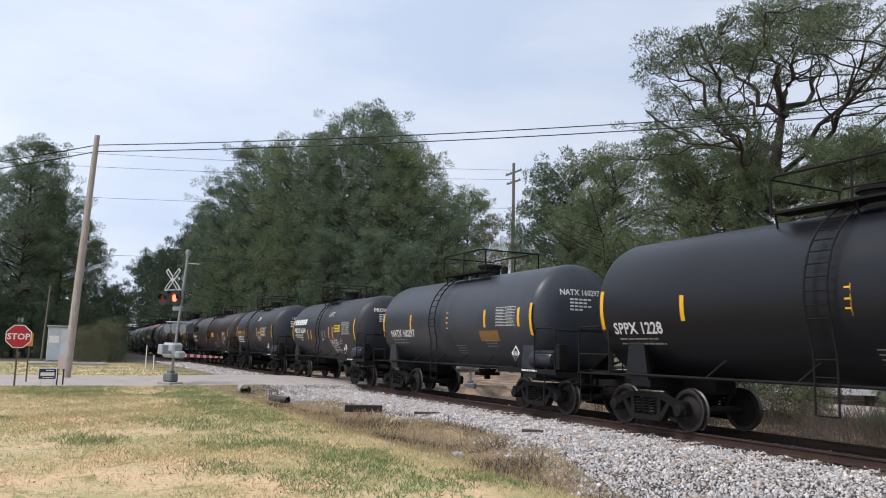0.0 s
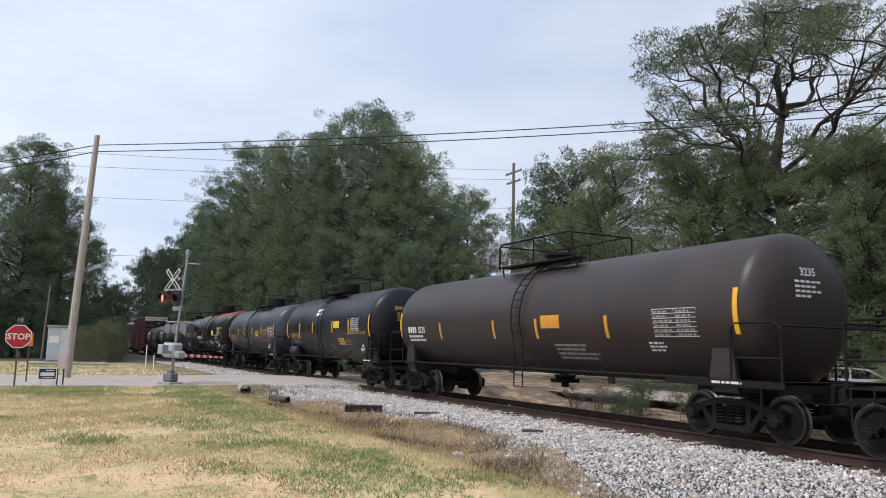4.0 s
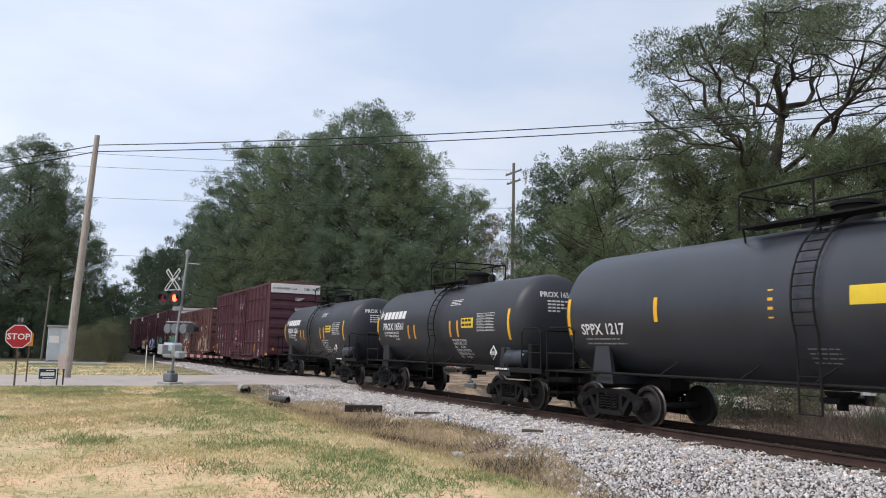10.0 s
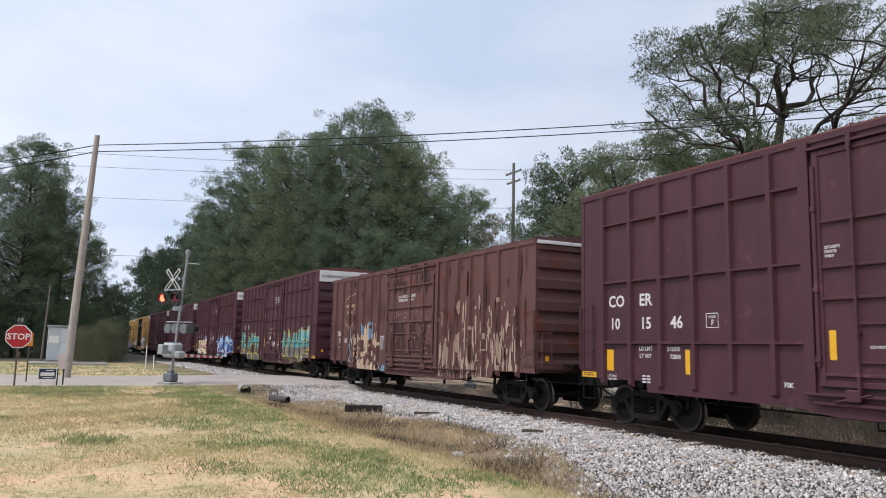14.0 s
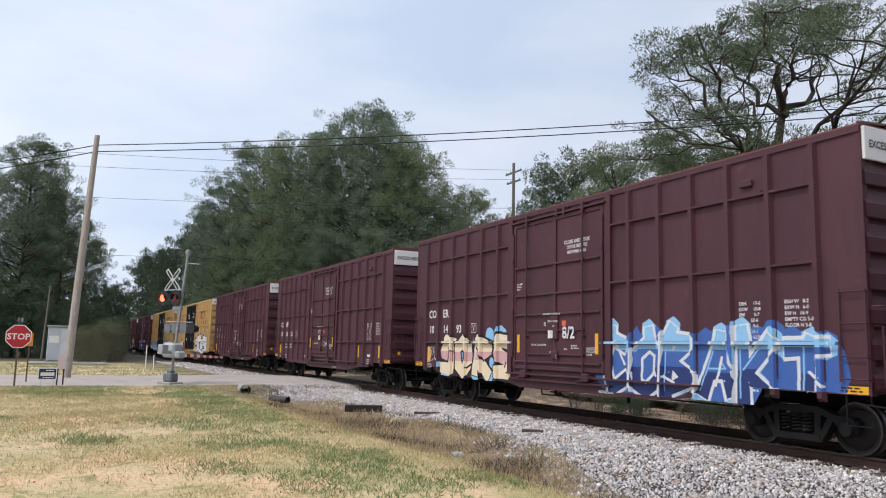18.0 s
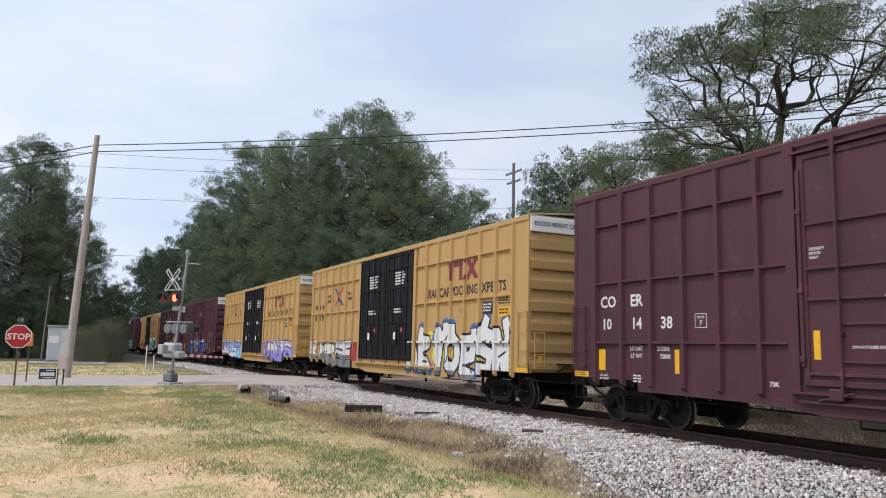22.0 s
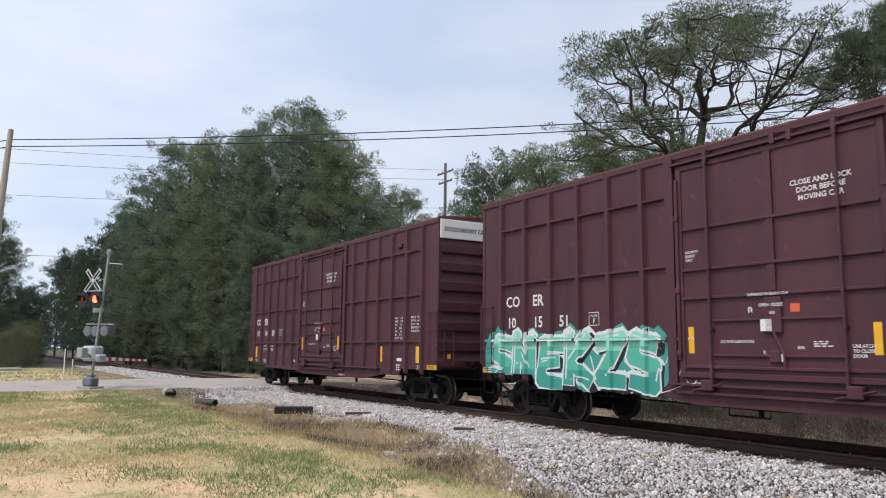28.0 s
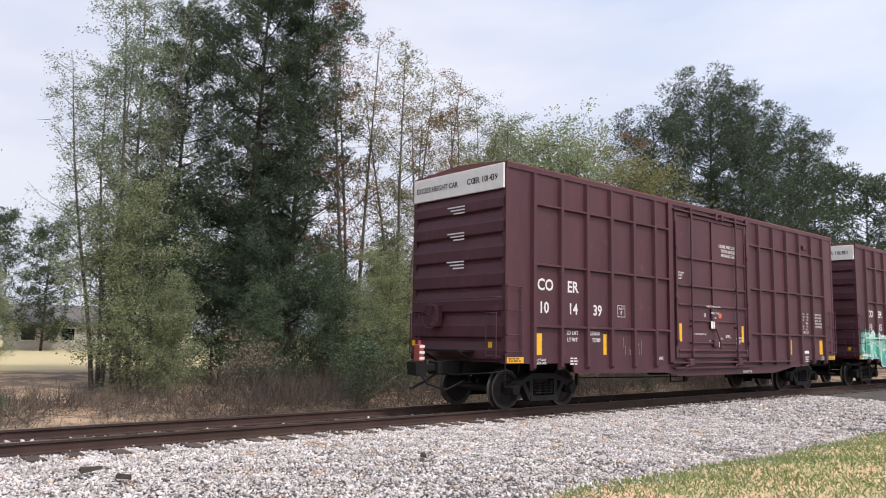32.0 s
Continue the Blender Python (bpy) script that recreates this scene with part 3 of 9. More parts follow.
def two_mesh(name, pairs, smooth=40):
    """One mesh out of several Geos, each with its own material."""
    g = Geo()
    spans = []
    for geo, m in pairs:
        k = len(g.f)
        g.add(geo.v, geo.f)
        spans.append((k, len(g.f), m))
    me = g.mesh(name, spans[0][2], smooth)
    for i, (a, b, m) in enumerate(spans[1:], 1):
        me.materials.append(m)
        for p in me.polygons[a:b]:
            p.material_index = i
    return me


def wheelset_mesh():
    dark, tread = Geo(), Geo()
    for s in (-1, 1):
        y = s * 0.755
        out = s * 0.07
        dark.lathe([(0.05, y - out), (0.36, y - out * 0.9), (0.402, y + out * 0.9), (0.345, y + out * 0.92), (0.33, y + out * 0.3), (0.30, y - out * 0.1), (0.17, y + out * 0.7), (0.12, y + out), (0.05, y + out * 1.02)], "y", 28)
        tread.lathe([(0.418, y + out * 0.96), (0.392, y + out * 0.99)], "y", 28, (0, 0, 0), False)
        tread.lathe([(0.355, y - out * 0.95), (0.445, y - out * 0.95), (0.452, y - out * 0.7), (0.42, y - out * 0.35), (0.418, y + out * 0.95), (0.402, y + out * 1.0)], "y", 28, (0, 0, 0), False)
        for j in range(3):
            a = 2 * math.pi * j / 3
            dark.lathe([(0.018, y + out), (0.018, y + out + s * 0.21)], "y", 6, (0.05 * math.cos(a), 0, 0.05 * math.sin(a)))
    dark.lathe([(0.085, -0.7), (0.08, 0.7)], "y", 12)
    dark.lathe([(0.09, -1.03), (0.10, -1.0), (0.10, -0.9), (0.07, -0.88)], "y", 12)
    dark.lathe([(0.07, 0.88), (0.10, 0.9), (0.10, 1.0), (0.09, 1.03)], "y", 12)
    return two_mesh("wheelset", [(dark, M_WHEEL), (tread, M_TREAD)])


def side_frame_mesh(wb):
    g = Geo()
    h = wb / 2
    for y in (0,):
        a, b = -0.09, 0.09
        top = [(-h - 0.16, 0.50), (-h - 0.10, 0.60), (-h + 0.22, 0.62), (-0.42, 0.74), (0.42, 0.74), (h - 0.22, 0.62), (h + 0.10, 0.60), (h + 0.16, 0.50), (h + 0.12, 0.42),
               (h - 0.16, 0.44), (h - 0.24, 0.52), (0.40, 0.63), (-0.40, 0.63), (-h + 0.24, 0.52), (-h + 0.16, 0.44), (-h - 0.12, 0.42)]
        g.prism(top, a, b)
        low = [(-h + 0.22, 0.56), (-h + 0.34, 0.57), (-0.40, 0.27), (0.40, 0.27), (h - 0.34, 0.57), (h - 0.22, 0.56), (0.46, 0.17), (-0.46, 0.17)]
        g.prism(low[:3] + [(-0.46, 0.17)], a, b)
        g.prism([low[4], low[5], low[6], low[3]], a, b)
        g.prism([(-0.46, 0.17), (-0.42, 0.28), (0.42, 0.28), (0.46, 0.17)], a - 0.02, b + 0.02)
        for s in (-1, 1):
            g.prism([(s * 0.44, 0.24), (s * 0.34, 0.24), (s * 0.34, 0.70), (s * 0.46, 0.70)], a, b)
            g.lathe([(0.03, -0.16), (0.11, -0.15), (0.125, -0.12), (0.125, 0.1)], "y", 14, (s * h, 0, 0.42))
            g.prism([(s * (h - 0.15), 0.34), (s * (h + 0.15), 0.34), (s * (h + 0.17), 0.55), (s * (h - 0.17), 0.55)], -0.06, 0.08)
    return g.mesh("side_frame", M_STEEL, 40)


def spring_mesh():
    g = Geo()
    for x, y in ((-0.2, -0.06), (0.0, -0.06), (0.2, -0.06), (-0.2, 0.08), (0.2, 0.08)):
        pts = [(x + 0.075 * math.cos(a), y + 0.075 * math.sin(a), 0.29 + 0.3 * a / (2 * math.pi * 5)) for a in [i * math.pi / 4 for i in range(41)]]
        g.tube(pts, 0.017, 5)
    return g.mesh("spring_nest", M_STEEL, 60)


ME_WHEELSET, ME_SPRING = wheelset_mesh(), spring_mesh()
ME_FRAMES = {}
WHEELSETS = []        # (wheelset, thing, place along the thing)


def truck(car, x, wb=1.85):
    """A two-axle truck under a car, built of bolster, side frames, springs and wheelsets."""
    if wb not in ME_FRAMES:
        ME_FRAMES[wb] = side_frame_mesh(wb)
    g = Geo()
    g.box(-0.2, 0.2, -1.0, 1.0, 0.56, 0.72, 0.02)
    g.lathe([(0.22, 0.72), (0.22, 0.80)], "z", 16)
    for s in (-1, 1):
        g.box(s * 0.42 - 0.03, s * 0.42 + 0.03, -0.72, 0.72, 0.40, 0.46)
        for y in (-0.755, 0.755):
            g.box(s * 0.45 - 0.05, s * 0.45 + 0.05, y - 0.06, y + 0.06, 0.34, 0.56)
    t = part("truck", g, M_STEEL, car, "dark cast-steel two-axle truck", (x, 0, 0))
    for s in (-1, 1):
        part("side_frame", ME_FRAMES[wb], M_STEEL, t, "", (0, s * 0.99, 0))
        part("spring_nest", ME_SPRING, M_STEEL, t, "", (0, s * 0.99, 0))
        part("wheelset", ME_WHEELSET, M_WHEEL, t, "", (s * wb / 2, 0, WHEEL_R))
    return t


def coupler(car, x, s):
    """Draft gear and knuckle at one end; s: -1 for the rear end, 1 for the leading end."""
    g = Geo()
    g.box(min(x, x + s * 0.62), max(x, x + s * 0.62), -0.17, 0.17, 0.72, 1.0, 0.02)
    g.box(min(x + s * 0.55, x + s * 0.95), max(x + s * 0.55, x + s * 0.95), -0.07, 0.07, 0.78, 0.94, 0.02)
    g.prism([(x + s * 0.90, 0.68), (x + s * 1.17, 0.72), (x + s * 1.2, 0.98), (x + s * 0.92, 1.04)], -0.13, 0.16)
    c = part("coupler", g, M_STEEL, car, "black steel knuckle coupler")
    h = Geo()
    h.tube([(x + s * 0.25, 0.22, 0.78), (x + s * 0.6, 0.3, 0.55), (x + s * 1.0, 0.25, 0.42), (x + s * 1.15, 0.1, 0.45)], 0.028, 6)
    part("brake_hose", h, M_WIRE, c)
    u = Geo()
    u.tube([(x - s * 0.1, -1.5, 0.85), (x + s * 0.3, -1.35, 0.80), (x + s * 0.34, -0.3, 0.72), (x + s * 0.5, -0.1, 0.78)], 0.016, 6)
    part("uncoupling_lever", u, M_STEEL, c)


def write(car, text, x, z, height, material=None, y=None, name="lettering", centre=False, squeeze=1.0, wrap=None, flat=None):
    """Painted letters on the near side. wrap: (radius, height of the axis) of a tank; flat: 'end' for an end wall at x."""
    v, f = letters(text, height)
    g = Geo()
    off = -text_width(text, height) * squeeze / 2 if centre else 0
    if wrap:
        r, cz = wrap
        z -= TANK_DROP
        pts = [(x + off + a * squeeze, -math.sqrt(max(0.01, (r + 0.006) ** 2 - (z + b - cz) ** 2)), z + b) for a, b in v]
    elif flat == "right_end":
        pts = [(x, y + a * squeeze, z + b) for a, b in v]
    elif flat == "left_end":
        pts = [(x, y - a * squeeze, z + b) for a, b in v]
    else:
        yy = -(SIDE + 0.006) if y is None else y
        pts = [(x + off + a * squeeze, yy, z + b) for a, b in v]
    g.add(pts, f)
    return part(name, g, material or M_LETTER, car)


def bars(car, x, z, w, h, rows, material=None, y=None, seed=1, wrap=None, name="small_print", gap=0.45):
    """Lines too small to read, as plain bars."""
    rnd = random.Random(seed)
    g = Geo()
    z -= TANK_DROP if wrap else 0
    step = h / rows
    for i in range(rows):
        z1 = z - i * step
        z0 = z1 - step * (1 - gap)
        a = x
        end = x + w * rnd.uniform(0.7, 1.0)
        while a < end:
            b = min(end, a + rnd.uniform(0.10, 0.30) * max(0.4, w))
            if wrap:
                r, cz = wrap
                ys = [-math.sqrt(max(0.01, (r + 0.006) ** 2 - (q - cz) ** 2)) for q in (z0, z1)]
            else:
                ys = [-(SIDE + 0.006) if y is None else y] * 2
            g.add([(a, ys[0], z0), (b, ys[0], z0), (b, ys[1], z1), (a, ys[1], z1)], [(0, 1, 2, 3)])
            a = b + 0.03
    return tagged(part(name, g, material or M_LETTER, car), kind="stuff")


def patch(car, name, x0, x1, z0, z1, material, y=None, label="", wrap=None, rows=1):
    """A flat painted field, thin plate, or one bent round a tank."""
    g = Geo()
    if wrap:
        r, cz = wrap
        z0, z1 = z0 - TANK_DROP, z1 - TANK_DROP
        n = 8
        pts = []
        for i in range(n + 1):
            z = z0 + (z1 - z0) * i / n
            yy = -math.sqrt(max(0.01, (r + 0.004) ** 2 - (z - cz) ** 2))
            pts += [(x0, yy, z), (x1, yy, z)]
        g.add(pts, [(2 * i, 2 * i + 1, 2 * i + 3, 2 * i + 2) for i in range(n)])
    else:
        yy = -(SIDE + 0.004) if y is None else y
        g.add([(x0, yy, z0), (x1, yy, z0), (x1, yy, z1), (x0, yy, z1)], [(0, 1, 2, 3)])
    return part(name, g, material, car, label)


def rungs(car, name, x0, x1, y, zs, material, post=True, r=0.012, z_low=None, out=-0.07):
    g = Geo()
    for z in zs:
        g.tube([(x0, y, z), (x0, y + out, z), (x1, y + out, z), (x1, y, z)], r, 6)
    if post:
        for x in (x0, x1):
            g.box(x - 0.02, x + 0.02, y + out, y + out + 0.012, (z_low or min(zs)) - 0.05, max(zs) + 0.05)
    return part(name, g, material, car)


# ---- boxcars ----
def end_wall(car, x, s, low, high, material, white_from):
    """A corrugated end: broad horizontal ribs, and a white band above."""
    g = Geo()
    edges = [low, 1.42, 1.97, 2.48, 3.06, 3.60, 4.12, white_from]
    edges = [e for e in edges if e <= white_from]
    prof = []
    for a, b in zip(edges[:-1], edges[1:]):
        prof += [(-0.015, a), (-0.015, a + 0.10 * (b - a)), (0.055, a + 0.15 * (b - a)), (0.065, a + 0.18 * (b - a)), (0.06, a + 0.58 * (b - a)), (0.05, a + 0.64 * (b - a)), (0.005, b - 0.01)]
    n = len(prof)
    verts = [(x + s * (d - 0.04), y, z) for y in (-SIDE + 0.03, SIDE - 0.03) for d, z in prof]
    g.add(verts, [(i, i + 1, n + i + 1, n + i) for i in range(n - 1)])
    e = part("end_wall", g, material, car, "corrugated steel end wall")
    w = Geo()
    w.box(min(x, x + s * 0.05), max(x, x + s * 0.05), -SIDE + 0.02, SIDE - 0.02, white_from, high, 0.01)
    part("end_band", w, M_WHITE, e, "white painted band along the top of the end")
    bz = Geo()
    bz.box(min(x, x + s * 0.48), max(x, x + s * 0.48), -0.62, 0.62, 1.20, 1.235)
    for y in (-0.6, 0.6):
        bz.tube([(x, y, 0.98), (x + s * 0.44, y, 1.20)], 0.02, 6)
    part("end_platform", bz, M_STEEL, e, "dark steel crossover platform")
    for y in (-1.22, 1.22):
        h = Geo()
        for dy in (-0.15, 0.15):
            h.tube([(x, y + dy, 2.02), (x + s * 0.14, y + dy, 2.02), (x + s * 0.14, y + dy, 1.12), (x, y + dy, 1.12)], 0.013, 6)
        for z in (1.14, 1.45, 1.75, 2.0):
            h.tube([(x + s * 0.14, y - 0.15, z), (x + s * 0.14, y + 0.15, z)], 0.011, 6)
        part("end_ladder", h, material, e)
        patch_y = Geo()
        patch_y.box(min(x + s * 0.15, x + s * 0.16), max(x + s * 0.15, x + s * 0.16), y - 0.05, y + 0.05, 1.30, 1.42)
        part("end_reflector", patch_y, M_YELLOW, e)
    r = Geo()
    r.tube([(x + s * 0.02, -1.4, 2.32), (x + s * 0.12, -1.36, 2.32), (x + s * 0.12, 1.36, 2.32), (x + s * 0.02, 1.4, 2.32)], 0.012, 6)
    part("end_grab_rail", r, material, e)
    return e


def brake_wheel(end, x, s, material):
    g = Geo()
    g.tube([(x + s * 0.2, 0.62 + 0.27 * math.cos(a), 1.95 + 0.27 * math.sin(a)) for a in [i * math.pi / 8 for i in range(17)]], 0.016, 6)
    for j in range(4):
        a = j * math.pi / 2 + 0.4
        g.tube([(x + s * 0.19, 0.62, 1.95), (x + s * 0.2, 0.62 + 0.27 * math.cos(a), 1.95 + 0.27 * math.sin(a))], 0.012, 5)
    g.box(min(x, x + s * 0.17), max(x, x + s * 0.17), 0.42, 0.8, 1.72, 2.2, 0.02)
    part("brake_wheel", g, material, end, "hand brake wheel and housing")


def boxcar(name, label, L, H, ribs, posts, belts, material, roof, white_from, trucks, group="freight cars of the train", door=None, roof_label="steel roof"):
    """A boxcar standing with its rear body corner at x = 0. ribs: places of the posts; posts: door posts; belts: heights of the girths."""
    car = thing(name, label, "boxcar", group)
    b = Geo()
    b.box(0.06, L - 0.06, -SIDE, SIDE, 1.12, H - 0.14)
    part("body", b, material, car)
    s = Geo()
    a0, a1 = trucks
    sill = [(0.0, 0.98), (a0 + 0.5, 0.98), (a0 + 0.55, 0.76), (0.36 * L, 0.72), (0.40 * L, 0.62), (0.72 * L, 0.62), (0.80 * L, 0.78), (a1 - 0.5, 0.80), (a1 - 0.45, 0.98), (L, 0.98),
            (L, 1.16), (0.0, 1.16)]
    for y0, y1 in ((-SIDE - 0.012, -SIDE + 0.03), (SIDE - 0.03, SIDE + 0.012)):
        s.prism(sill, y0, y1)
    part("side_sill", s, material, car, "riveted side sill plate")
    c = Geo()
    c.box(0.1, L - 0.1, -0.18, 0.18, 0.70, 1.12)
    for x in [0.12 * L, 0.3 * L, 0.42 * L, 0.58 * L, 0.7 * L, 0.88 * L]:
        c.box(x - 0.06, x + 0.06, -SIDE + 0.05, SIDE - 0.05, 0.85, 1.12)
    part("centre_sill", c, M_STEEL, car)
    n = 14
    rf = Geo()
    x0, x1 = 0.006, L / n - 0.006
    verts = [(x, y, z) for x in (x0, x1) for y, z in ((-SIDE - 0.04, H - 0.05), (-SIDE - 0.04, H - 0.02), (0, H + 0.10), (SIDE + 0.04, H - 0.02), (SIDE + 0.04, H - 0.05))]
    rf.add(verts, [(0, 1, 6, 5), (1, 2, 7, 6), (2, 3, 8, 7), (3, 4, 9, 8), (0, 5, 9, 4), (0, 4, 3, 2, 1), (5, 6, 7, 8, 9)])
    rf.add([(x, y, z) for x in (x1 - 0.03, x1) for y, z in ((-SIDE - 0.03, H - 0.015), (-SIDE - 0.03, H + 0.02), (0, H + 0.14), (SIDE + 0.03, H + 0.02), (SIDE + 0.03, H - 0.015))],
           [(0, 1, 6, 5), (1, 2, 7, 6), (2, 3, 8, 7), (3, 4, 9, 8), (0, 4, 3, 2, 1), (5, 6, 7, 8, 9)])
    me_roof = rf.mesh("roof_panel", roof)
    for i in range(n):
        part("roof_panel", me_roof, roof, car, roof_label if i == 0 else "", (L * i / n, 0, 0))
    tc = Geo()
    for y in (-1, 1):
        tc.box(0, L, min(y * SIDE, y * (SIDE + 0.035)), max(y * SIDE, y * (SIDE + 0.035)), H - 0.15, H - 0.05)
    part("top_chord", tc, material, car)
    rib = Geo().add([(-0.075, 0, 0.84), (0.075, 0, 0.84), (0.045, -0.085, 0.90), (-0.045, -0.085, 0.90), (-0.075, 0, H - 0.14), (0.075, 0, H - 0.14),
                     (0.045, -0.085, H - 0.17), (-0.045, -0.085, H - 0.17)], [(0, 1, 2, 3), (4, 7, 6, 5), (0, 3, 7, 4), (3, 2, 6, 7), (2, 1, 5, 6)])
    me_rib = rib.mesh("side_post", material)
    for x in ribs:
        part("side_post", me_rib, material, car, "", (x, -SIDE, 0))
        q = part("side_post", me_rib, material, car, "", (L - x, SIDE, 0))
        q.rotation_euler = (0, 0, math.pi)
    pg = Geo().box(-0.10, 0.10, -0.07, 0.0, 0.95, H - 0.12)
    me_post = pg.mesh("door_post", material)
    for x in posts:
        part("door_post", me_post, material, car, "", (x, -SIDE, 0))
        q = part("door_post", me_post, material, car, "", (L - x, SIDE, 0))
        q.rotation_euler = (0, 0, math.pi)
    for z in belts:
        for xa, xb in ((ribs[0] - 0.06, posts[0] - 0.10), (posts[1] + 0.10, ribs[-1] + 0.06)):
            g = Geo()
            g.add([(xa, 0, z - 0.045), (xb, 0, z - 0.045), (xa, -0.078, z - 0.020), (xb, -0.078, z - 0.020), (xa, -0.078, z + 0.018), (xb, -0.078, z + 0.018), (xa, 0, z + 0.034), (xb, 0, z + 0.034)],
                  [(0, 1, 3, 2), (2, 3, 5, 4), (4, 5, 7, 6), (0, 2, 4, 6), (1, 7, 5, 3)])
            me = g.mesh("side_girth", material)
            part("side_girth", me, material, car, "", (0, -SIDE, 0))
            q = part("side_girth", me, material, car, "", (L, SIDE, 0))
            q.rotation_euler = (0, 0, math.pi)
    for x0, x1 in ((0, 0.10), (L - 0.10, L)):
        for y in (-1, 1):
            corner = Geo().box(x0, x1, min(y * (SIDE - 0.1), y * (SIDE + 0.012)), max(y * (SIDE - 0.1), y * (SIDE + 0.012)), 0.98, H - 0.06)
            part("corner_post", corner, material, car)
    for x, s_ in ((0.0, -1), (L, 1)):
        e = end_wall(car, x, s_, 1.0, H - 0.06, material, white_from)
        if s_ < 0:
            brake_wheel(e, x, s_, material)
    for x0, x1 in ((0.02, 0.46), (L - 0.46, L - 0.02)):
        rungs(car, "side_ladder", x0, x1, -SIDE, (1.22, 1.56, 2.06, 2.55), material)
        g = Geo()
        g.tube([(x0 + 0.02, -SIDE + 0.02, 1.0), (x0 + 0.02, -SIDE + 0.02, 0.52), (x1 - 0.02, -SIDE + 0.02, 0.52), (x1 - 0.02, -SIDE + 0.02, 1.0)], 0.016, 6)
        part("sill_step", g, M_STEEL, car)
    br = Geo()
    br.tube([(a0 + 1.3, -0.9, 0.62), (0.45 * L, -0.7, 0.55), (0.6 * L, -0.7, 0.60), (a1 - 1.3, -0.9, 0.60)], 0.018, 6)
    br.tube([(0.42 * L, -1.0, 0.72), (0.42 * L, -1.0, 0.45), (0.47 * L, -1.0, 0.45), (0.47 * L, -1.0, 0.72)], 0.02, 6)
    for x in (a0 + 1.2, 0.46 * L, 0.63 * L, a1 - 1.1):
        br.box(x - 0.03, x + 0.03, -1.05, -0.99, 0.45, 0.98)
    part("brake_rigging", br, M_STEEL, car)
    rv = Geo().lathe([(0.05, 0.50 * L), (0.2, 0.505 * L), (0.2, 0.56 * L), (0.05, 0.565 * L)], "x", 14, (0, 0.5, 0.72))
    part("air_reservoir", rv, M_STEEL, car)
    for x in trucks:
        truck(car, x)
    coupler(car, 0.0, -1)
    coupler(car, L, 1)
    return car


def plug_door(car, x0, x1, z0, z1, material, rods=True):
    """A sliding plug door with frame, girths, locking rods and gear."""
    y = -SIDE
    g = Geo().box(x0, x1, y - 0.045, y, z0, z1, 0.015)
    d = part("door", g, material, car, "closed plug door with locking rods")
    for a, b, c, e in ((x0, x0 + 0.11, z0, z1), (x1 - 0.11, x1, z0, z1), (x0 + 0.112, x1 - 0.112, z0, z0 + 0.10), (x0 + 0.112, x1 - 0.112, z1 - 0.10, z1)):
        part("door_frame", Geo().box(a, b, y - 0.075, y - 0.044, c, e, 0.012), material, d)
    gk = Geo()
    n_ = 5
    for k, (cx, cz, a0) in enumerate(((x0 + 0.08, z0 + 0.08, 180), (x1 - 0.08, z0 + 0.08, 270), (x1 - 0.08, z1 - 0.08, 0), (x0 + 0.08, z1 - 0.08, 90))):
        for j in range(n_):
            t = radians(a0 + 90 * j / (n_ - 1))
            gk.add([(cx + r_ * math.cos(t), yy, cz + r_ * math.sin(t)) for r_ in (0.075, 0.118) for yy in (y - 0.025, y)], [])
    m_ = 4 * n_
    for j in range(m_):
        p_, q_ = 4 * j, 4 * ((j + 1) % m_)
        gk.f += [(p_, q_, q_ + 2, p_ + 2), (p_ + 2, q_ + 2, q_ + 3, p_ + 3)]
    part("door_gasket", gk, M_WIRE, car, "black rubber gasket round the door")
    mid = (x0 + x1) / 2
    me = Geo().box(mid - 0.07, mid + 0.07, y - 0.085, y - 0.044, 2.5, z1 - 0.102)
    part("door_post", me, material, d)
    for z in (3.68, 2.95, 2.45, 1.27):
        part("door_girth", Geo().box(x0 + 0.112, x1 - 0.112, y - 0.10, y - 0.044, z - 0.028, z + 0.028, 0.012), material, d)
    for z in (2.05, 1.47):
        part("door_girth", Geo().box(x0 + 0.7, x1 - 0.7, y - 0.09, y - 0.044, z - 0.022, z + 0.022, 0.01), material, d)
    for x in (x0 + 0.02, x1 - 0.02):
        hr = Geo().box(x - 0.035, x + 0.035, y - 0.115, y - 0.073, z0 + 0.3, z1 - 0.25, 0.01)
        part("door_stile", hr, material, d)
        for z in (1.5, 2.6, 3.9):
            part("hinge_lug", Geo().box(x - 0.045, x + 0.045, y - 0.135, y - 0.07, z - 0.05, z + 0.05, 0.01), material, d)
    if rods:
        for x in (x0 + 0.70, x1 - 0.70):
            r = Geo().tube([(x, y - 0.125, z0 - 0.08), (x, y - 0.125, z1 + 0.1)], 0.026, 8)
            for z in (z0 + 0.2, 1.9, 2.45, 2.95, 3.68, z1 - 0.06):
                r.box(x - 0.036, x + 0.036, y - 0.15, y - 0.044, z - 0.03, z + 0.03, 0.006)
            part("locking_rod", r, material, d)
    gear = Geo().box(mid - 0.15, mid + 0.15, y - 0.105, y - 0.044, 1.82, 2.4, 0.02).box(mid - 0.08, mid + 0.12, y - 0.12, y - 0.044, 1.36, 1.56, 0.02)
    gear.tube([(mid + 0.02, y - 0.12, 1.85), (mid + 0.2, y - 0.14, 1.5), (mid + 0.22, y - 0.14, 1.3)], 0.018, 6)
    part("lock_gear", gear, material, d)
    part("door_track", Geo().box(x0 - 0.25, x1 + 2.8 if x1 + 2.8 < 14 else x1 + 0.6, y - 0.13, y - 0.014, z0 - 0.14, z0 - 0.10, 0.006), material, car)
